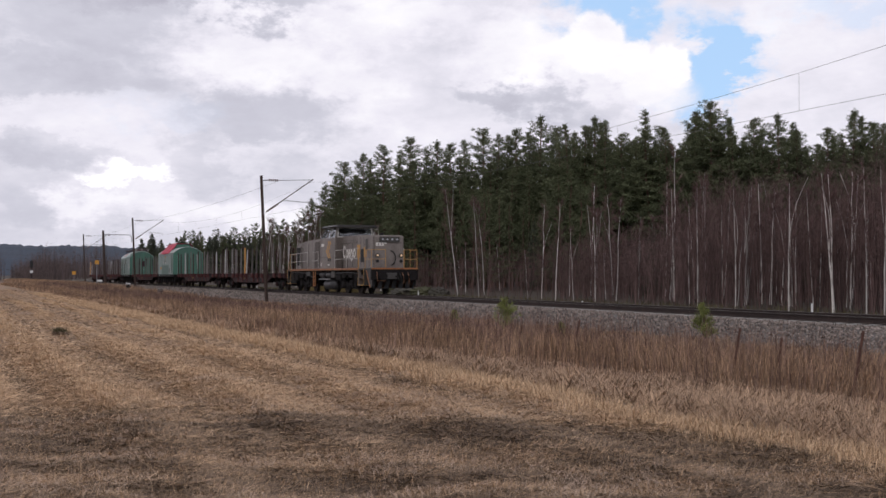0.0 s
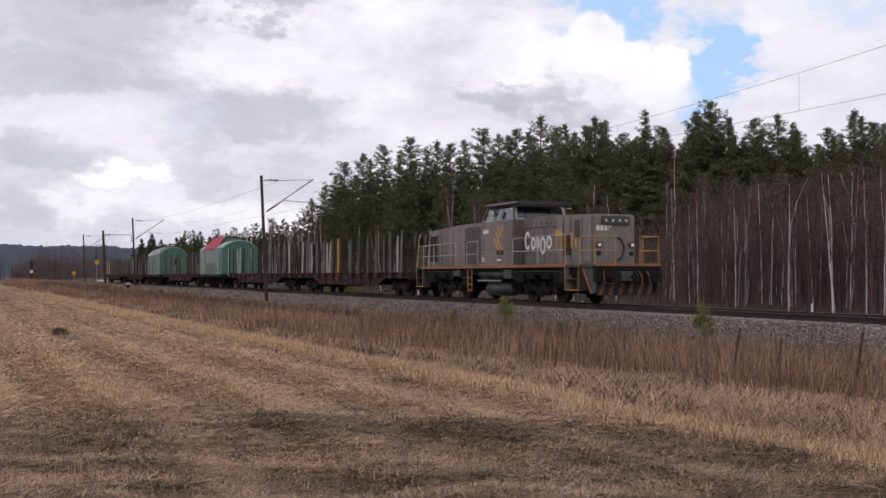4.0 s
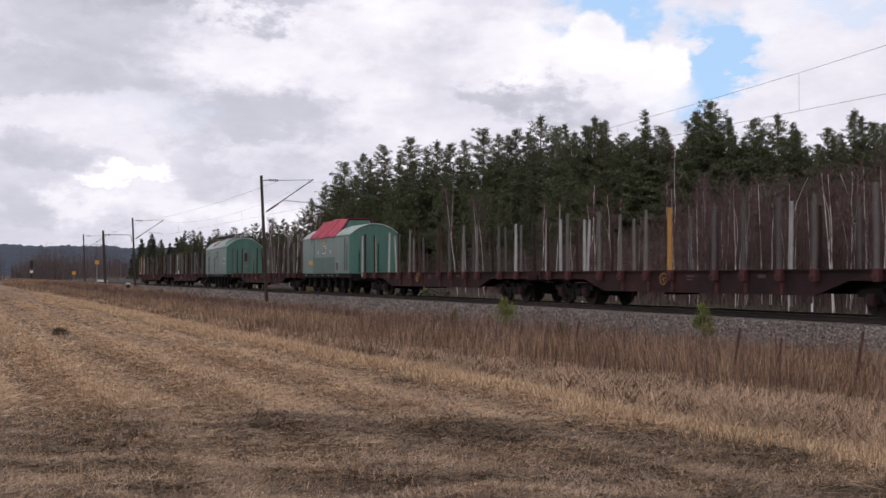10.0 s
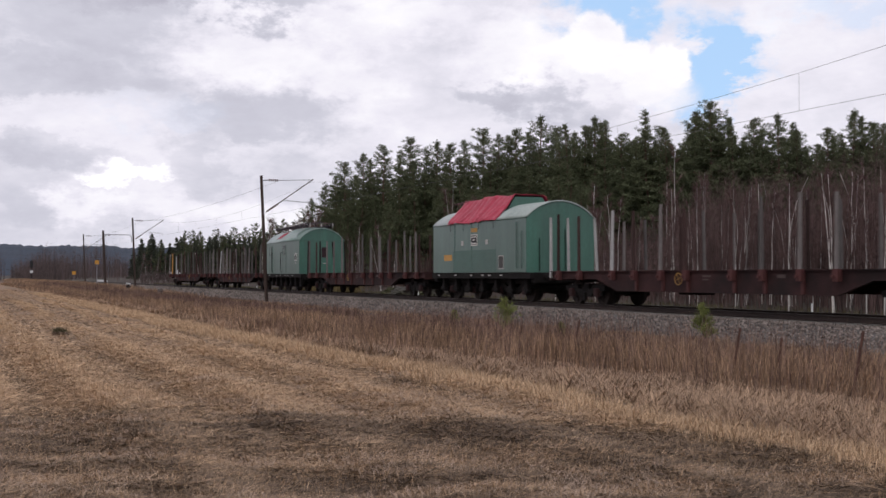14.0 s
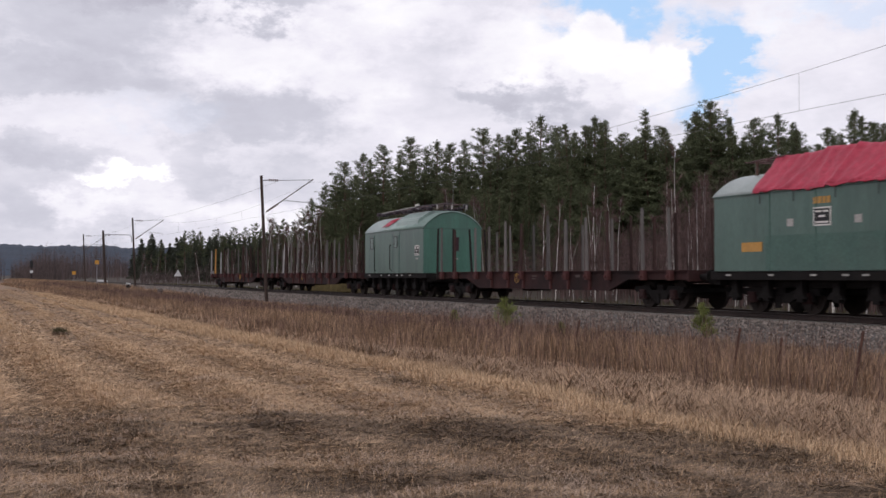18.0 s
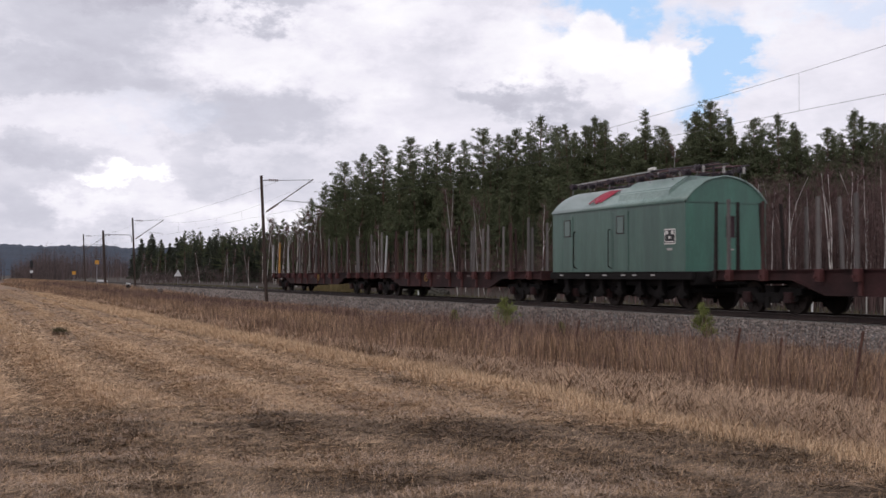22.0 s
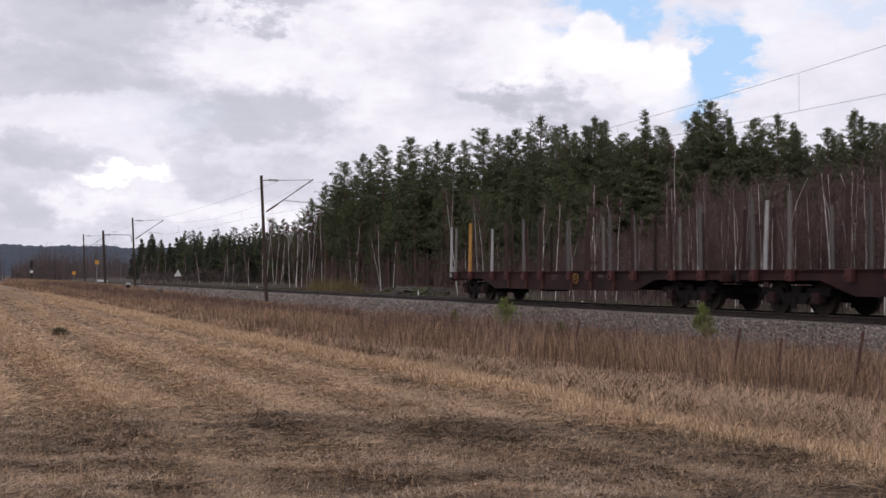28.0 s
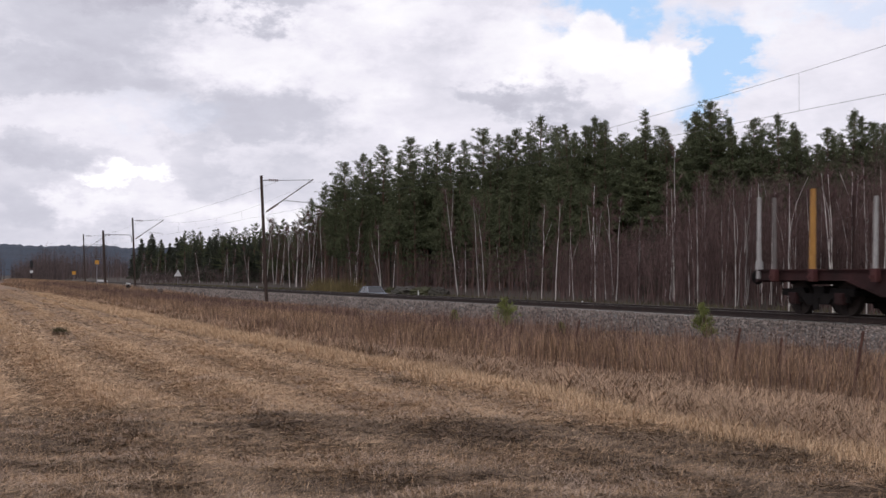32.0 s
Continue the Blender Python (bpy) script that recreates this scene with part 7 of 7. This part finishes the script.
def make_wood():
    r = random.Random(11)
    forms = ((3.1, 0.42, 0.80), (3.0, 0.36, 0.90), (3.0, 0.52, 0.60), (2.9, 0.46, 0.75), (3.0, 0.34, 0.98), (2.9, 0.28, 1.12))
    pines = [pine("pine_tree", 15.0, 100 + i, *f) for i, f in enumerate(forms)]
    back = [pine("pine_tree", 15.0, 150 + i, 2.4, 0.25, 0.7, 40, 20, 0.2, "dark pine standing deeper in the wood") for i in range(3)]
    low = [pine("pine_tree", 10.0, 170 + i, 2.2, 0.10, 0.8, 50, 20, 0.16, "young dark green pine with low branches") for i in range(3)]
    spr = [spruce("spruce_tree", h, 200 + i) for i, h in enumerate((9.0, 12.0, 7.0))]
    bir = [birch("birch_tree", 9.0, 300 + i) for i in range(6)]
    sky = SKY_LEFT + SKY_RIGHT
    ls, es = [s[0] for s in sky], [s[1] for s in sky]
    roof = lambda l: float(np.interp(l, ls, es))
    rise = lambda l: float(np.interp(l, (-0.12, 0.0, 0.16, 0.40), (44, 48, 54, 60)))
    for l, e, k in sky:
        grow(pines[k], l, rise(l) + r.uniform(-0.5, 3.0), e, 15.0, r)
    # rows before and behind the skyline trees, always under their tops
    for i in range(70):
        l = -0.112 + 0.53 * (i + r.random()) / 70
        grow(pines[r.randrange(6)], l, rise(l) + r.uniform(1, 8), roof(l) * r.uniform(0.70, 0.88), 15.0, r)
    for i in range(60):
        l = -0.112 + 0.53 * (i + r.random()) / 60
        grow(back[i % 3], l, rise(l) + r.uniform(8, 30), roof(l) * r.uniform(0.62, 0.84), 15.0, r)
    for i in range(46):
        l = 0.10 + 0.32 * (i + r.random()) / 46
        grow(pines[r.randrange(6)], l, rise(l) + r.uniform(0, 5), roof(l) * r.uniform(0.80, 0.95), 15.0, r)
    for i in range(26):
        l = -0.105 + 0.25 * (i + r.random()) / 26
        grow(pines[r.randrange(6)], l, rise(l) + r.uniform(-2.5, 1), roof(l) * r.uniform(0.55, 0.82), 15.0, r)
    for i in range(13):
        l = 0.03 + 0.12 * (i + r.random()) / 13
        grow(low[i % 3], l, rise(l) - r.uniform(2.0, 6.0), roof(l) * r.uniform(0.35, 0.62), 10.0, r)
    for i in range(5):
        l = -0.09 + 0.11 * (i + r.random()) / 5
        grow(low[i % 3], l, rise(l) - r.uniform(0.0, 3.0), roof(l) * r.uniform(0.30, 0.5), 10.0, r)
    for i in range(24):
        l = r.uniform(-0.11, 0.17)
        grow(spr[i % 3], l, rise(l) + r.uniform(-4, 8), roof(l) * r.uniform(0.15, 0.5), (9.0, 12.0, 7.0)[i % 3], r)
    for l, y, e in ((0.189, 44, 0.045), (0.202, 46, 0.052), (0.175, 45, 0.03), (0.238, 48, 0.03), (0.33, 50, 0.035)):
        grow(spr[0], l, y, e, 9.0, r)
    # birches
    for i, (l, lean, e, y) in enumerate(BIRCHES_LEFT + BIRCHES_RIGHT):
        grow(bir[i % 6], l, y, e, 9.0, r, lean)
    for i in range(46):
        l = r.uniform(0.13, 0.42) if i % 4 else r.uniform(-0.09, 0.13)
        grow(bir[i % 6], l, 39 + abs(r.gauss(0, 6.0)), r.uniform(0.055, 0.095) if l > 0.13 else r.uniform(0.02, 0.05), 9.0, r, r.gauss(0, 0.004))
    for i in range(16):
        l = r.uniform(-0.165, -0.10)
        grow(bir[i % 6], l, r.uniform(40, 52), r.uniform(0.040, 0.060), 9.0, r, r.gauss(0, 0.003))
    # up the line: spruces and pines, with bare birches before them
    far = [spruce("spruce_tree", 12.0, 260, 0.20, 0.45), spruce("spruce_tree", 9.0, 261, 0.20, 0.45)]
    far += [pine("pine_tree", 10.0, 262 + i, 2.4, 0.12 + 0.1 * i, 0.55 + 0.15 * i, 44, 18, 0.5, "dark pine beside the line far off") for i in range(2)]
    tall = (12.0, 9.0, 10.0, 10.0)
    fl, fe = [s[0] for s in SKY_FAR], [s[1] for s in SKY_FAR]
    for l, e, k in SKY_FAR:
        grow(far[k], l, 49 + r.uniform(-1, 4), e, tall[k], r)
    for i in range(140):
        l = -0.272 + 0.16 * (i + r.random()) / 140
        k = r.randrange(4)
        grow(far[k], l, 49 + r.uniform(-2, 14), float(np.interp(l, fl, fe)) * r.uniform(0.5, 0.92), tall[k], r)
    for i in range(18):
        l = r.uniform(-0.30, -0.13)
        grow(bir[i % 6], l, 40 + r.uniform(0, 7), float(np.interp(l, fl, fe)) * r.uniform(0.35, 0.7), 9.0, r, r.gauss(0, 0.003))
    # the first of each kind takes a place in the wood too
    for i, o in enumerate(far):
        x, y = spot(-0.24 + 0.03 * i, 56)
        o.matrix_basis = pose(x, y, float(ground_z(x, y)), 0, 0, 70 * i)
        o.scale = (0.7, 0.7, 0.7)
    for i, o in enumerate(pines + back + low + spr + bir):
        l = -0.08 + 0.022 * i
        x, y = spot(l, rise(l) + 9 + (i % 4) * 3 if i < 15 else 38 + i % 3)
        o.matrix_basis = pose(x, y, float(ground_z(x, y)), 0, 0, 40 * i)
        o.scale = (0.62, 0.62, 0.62)

    # thicket of thin bare stems
    g = np.random.default_rng(5)
    s = Soup()
    n = 5200
    l = -0.30 + 0.73 * g.random(n)
    l = np.where((l > -0.1) & (l < 0.12) & (g.random(n) < 0.45), l + 0.30, l)
    l = np.where((l < -0.13) & (g.random(n) < 0.8), l + 0.4, l)
    y = 36 + 22 * g.random(n) ** 0.9
    w = FWD[None] + RIGHT[None] * l[:, None]
    x = w[:, 0] * y / w[:, 1]
    h = g.uniform(0.5, 1.05, n) * np.interp(l, (-0.30, -0.14, -0.10, 0.10, 0.19, 0.25, 0.42), (2.2, 3.0, 3.4, 4.0, 5.0, 7.4, 7.8))
    z = ground_z(x, y)
    rad = g.uniform(0.010, 0.028, n)
    lean = g.normal(0, 0.075, (n, 2)) * h[:, None]
    a = np.array((0, 2.094, 4.189))
    base = np.stack([np.stack([x + rad * np.cos(q), y + rad * np.sin(q), z], -1) for q in a], 1)
    tip = np.stack([x + lean[:, 0], y + lean[:, 1], z + h], -1)
    for i, j in ((0, 1), (1, 2), (2, 0)):
        s.tris(np.stack([base[:, i], base[:, j], tip], 1))
    # side twigs
    m = 115000
    k = g.integers(0, n, m)
    f = g.uniform(0.12, 0.99, m)[:, None] ** 0.6
    root = np.stack([x, y, z], -1)[k] * (1 - f) + tip[k] * f
    d = unit(np.stack([g.normal(0, 1, m), g.normal(0, 1, m), np.abs(g.normal(1.1, 0.4, m))], -1))
    L = g.uniform(0.3, 1.1, (m, 1)) * (1.1 - f * 0.6)
    sd = unit(np.cross(d, g.normal(0, 1, (m, 3)))) * 0.010
    s.tris(np.stack([root - sd, root + sd, root + d * L], 1))
    tagged(new("thicket", s.mesh("thicket", M["thicket"])), "dense thicket of thin bare brown stems", "thicket", kind="stuff")

    # deep wood behind: many more stems and dark crowns closing the gaps
    s = Soup()
    n = 420
    l = -0.11 + 0.54 * g.random(n)
    y = np.interp(l, (-0.12, 0.0, 0.16, 0.40), (50, 54, 60, 66)) + 40 * g.random(n)
    x = (FWD[0] + RIGHT[0] * l) * y / (FWD[1] + RIGHT[1] * l)
    for i in range(n):
        zz = ground_z(x[i], y[i])
        s.tube(np.array([(x[i], y[i], zz), (x[i] + g.normal(0, 0.3), y[i], zz + 9)]), (0.16, 0.06), 5)
    tagged(new("deep_wood_trunks", s.mesh("deep_wood_trunks", M["pinebark"])), "dim trunks deep in the wood", "wood", kind="stuff")
    s = Soup()
    n = 7600
    l = -0.115 + 0.545 * g.random(n)
    y = np.interp(l, (-0.12, 0.0, 0.16, 0.40), (50, 54, 60, 66)) + 40 * g.random(n)
    x = (FWD[0] + RIGHT[0] * l) * y / (FWD[1] + RIGHT[1] * l)
    z = ground_z(x, y) + g.uniform(0.5, 10.0, n) * np.interp(l, (-0.12, -0.06, 0.05, 0.1, 0.4), (0.5, 0.8, 0.95, 0.92, 0.86))
    tufts(s, np.stack([x, y, z], -1), 22, 0.8, g)
    tagged(new("deep_wood_foliage", s.mesh("deep_wood_foliage", M["spruce"])), "dark needle foliage deep in the wood", "wood", kind="stuff")

    # bare woods far up the line
    b = Soup()
    n = 3000
    l = -0.47 + 0.32 * g.random(n)
    l = np.where((l > -0.27) & (g.random(n) < 0.6), l - 0.2, l)
    d = np.where(l < -0.27, g.uniform(420, 700, n), g.uniform(190, 330, n))
    w = FWD[None] + RIGHT[None] * l[:, None]
    x, y = w[:, 0] * d, w[:, 1] * d
    y = np.where(np.abs(y - TY) < 6, y + 14, y)
    h = g.uniform(0.4, 1.0, n) ** 1.3 * np.where(l < -0.27, 15.0, 3.2) * (1 + 0.35 * np.sin(l * 95) * np.sin(l * 41 + 1))
    z = ground_z(x, y)
    w = 0.05 + 0.00025 * np.abs(x)
    base = np.stack([x, y, z], -1)
    b.tris(np.stack([base - np.stack([w, w * 0, w * 0], -1) * 0.4 - np.stack([w * 0, w, w * 0], -1) * 0.5, base + np.stack([w * 0, w, w * 0], -1) * 0.5, base + np.stack([g.normal(0, 0.3, n), g.normal(0, 0.3, n), h], -1)], 1))
    m = 26000
    k = g.integers(0, n, m)
    root = base[k] + np.stack([g.normal(0, 0.5, m), g.normal(0, 0.5, m), h[k] * g.uniform(0.3, 0.9, m)], -1)
    d = unit(np.stack([g.normal(0, 1, m), g.normal(0, 1, m), np.abs(g.normal(1.2, 0.5, m))], -1))
    sd = unit(np.cross(d, g.normal(0, 1, (m, 3)))) * w[k][:, None] * 0.45
    b.tris(np.stack([root - sd, root + sd, root + d * g.uniform(0.5, 1.5, (m, 1))], 1))
    tagged(new("far_birches", b.mesh("far_birches", M["farwood"])), "distant bare grey brown birch wood", "wood", kind="stuff")


make_wood()


def make_hills():
    for name, dist, span, tops, mat, lab in (("hill_far", 2300, (-0.9, 0.25), (30, 34, 40, 46, 60, 59, 60, 46, 25, 15), "hill", "distant wooded hill with haze painted in as blue"),):
        n = 420
        az = np.linspace(span[0], span[1], n)
        prof = np.interp(np.linspace(0, 1, n), np.linspace(0, 1, len(tops)), tops)
        g = np.random.default_rng(9)
        prof = prof + np.convolve(g.normal(0, 4.0, n), np.ones(7) / 7, "same") + g.normal(0, 1.1, n)
        verts, faces = [], []
        for i in range(n):
            for k, (dd, f) in enumerate(((0, 0.0), (250, 0.6), (480, 0.92), (620, 1.0), (900, 0.6))):
                d = dist + dd
                p = FWD * d * np.cos(az[i]) + RIGHT * d * np.sin(az[i])
                verts.append((p[0], p[1], -1 + (prof[i] * (1 + dd / dist)) * f))
        for i in range(n - 1):
            for k in range(4):
                a = i * 5 + k
                faces.append((a, a + 5, a + 6, a + 1))
        me = bpy.data.meshes.new(name)
        me.from_pydata(verts, [], faces)
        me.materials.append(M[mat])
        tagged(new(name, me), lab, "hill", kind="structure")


make_hills()


# ---- movement ----
def run(t):
    """Metres that the train has gone after t seconds; it slows a little on the way."""
    f = lambda s: 5.45138 * s - 0.00869 * (s - 16) ** 2 + 0.00049 * (s - 16) ** 3
    return f(t) - f(0)


def motions():
    for thing, x0 in ROLLING:
        walk(thing, [(t, pose(x0 + run(t), TY, 0)) for t in range(33)])
    walk(CAR, [(t, pose(CAR_X + CAR_V * (t - 30.6), ROAD_Y, -1.12)) for t in (0.0, 8.0, 16.0, 24.0, 28.0, 30.0, 32.0)])
    for ob, x, z, r in WHEELS:
        rows, t = [], 0.0
        step = 75.0 / math.degrees(6.2 / r)
        n = math.ceil(32.0 / step)
        for i in range(n + 1):
            t = 32.0 * i / n
            rows.append((t, Matrix.Translation((x, 0, z)) @ Matrix.Rotation(run(t) / r, 4, "Y")))
        walk(ob, rows)


motions()
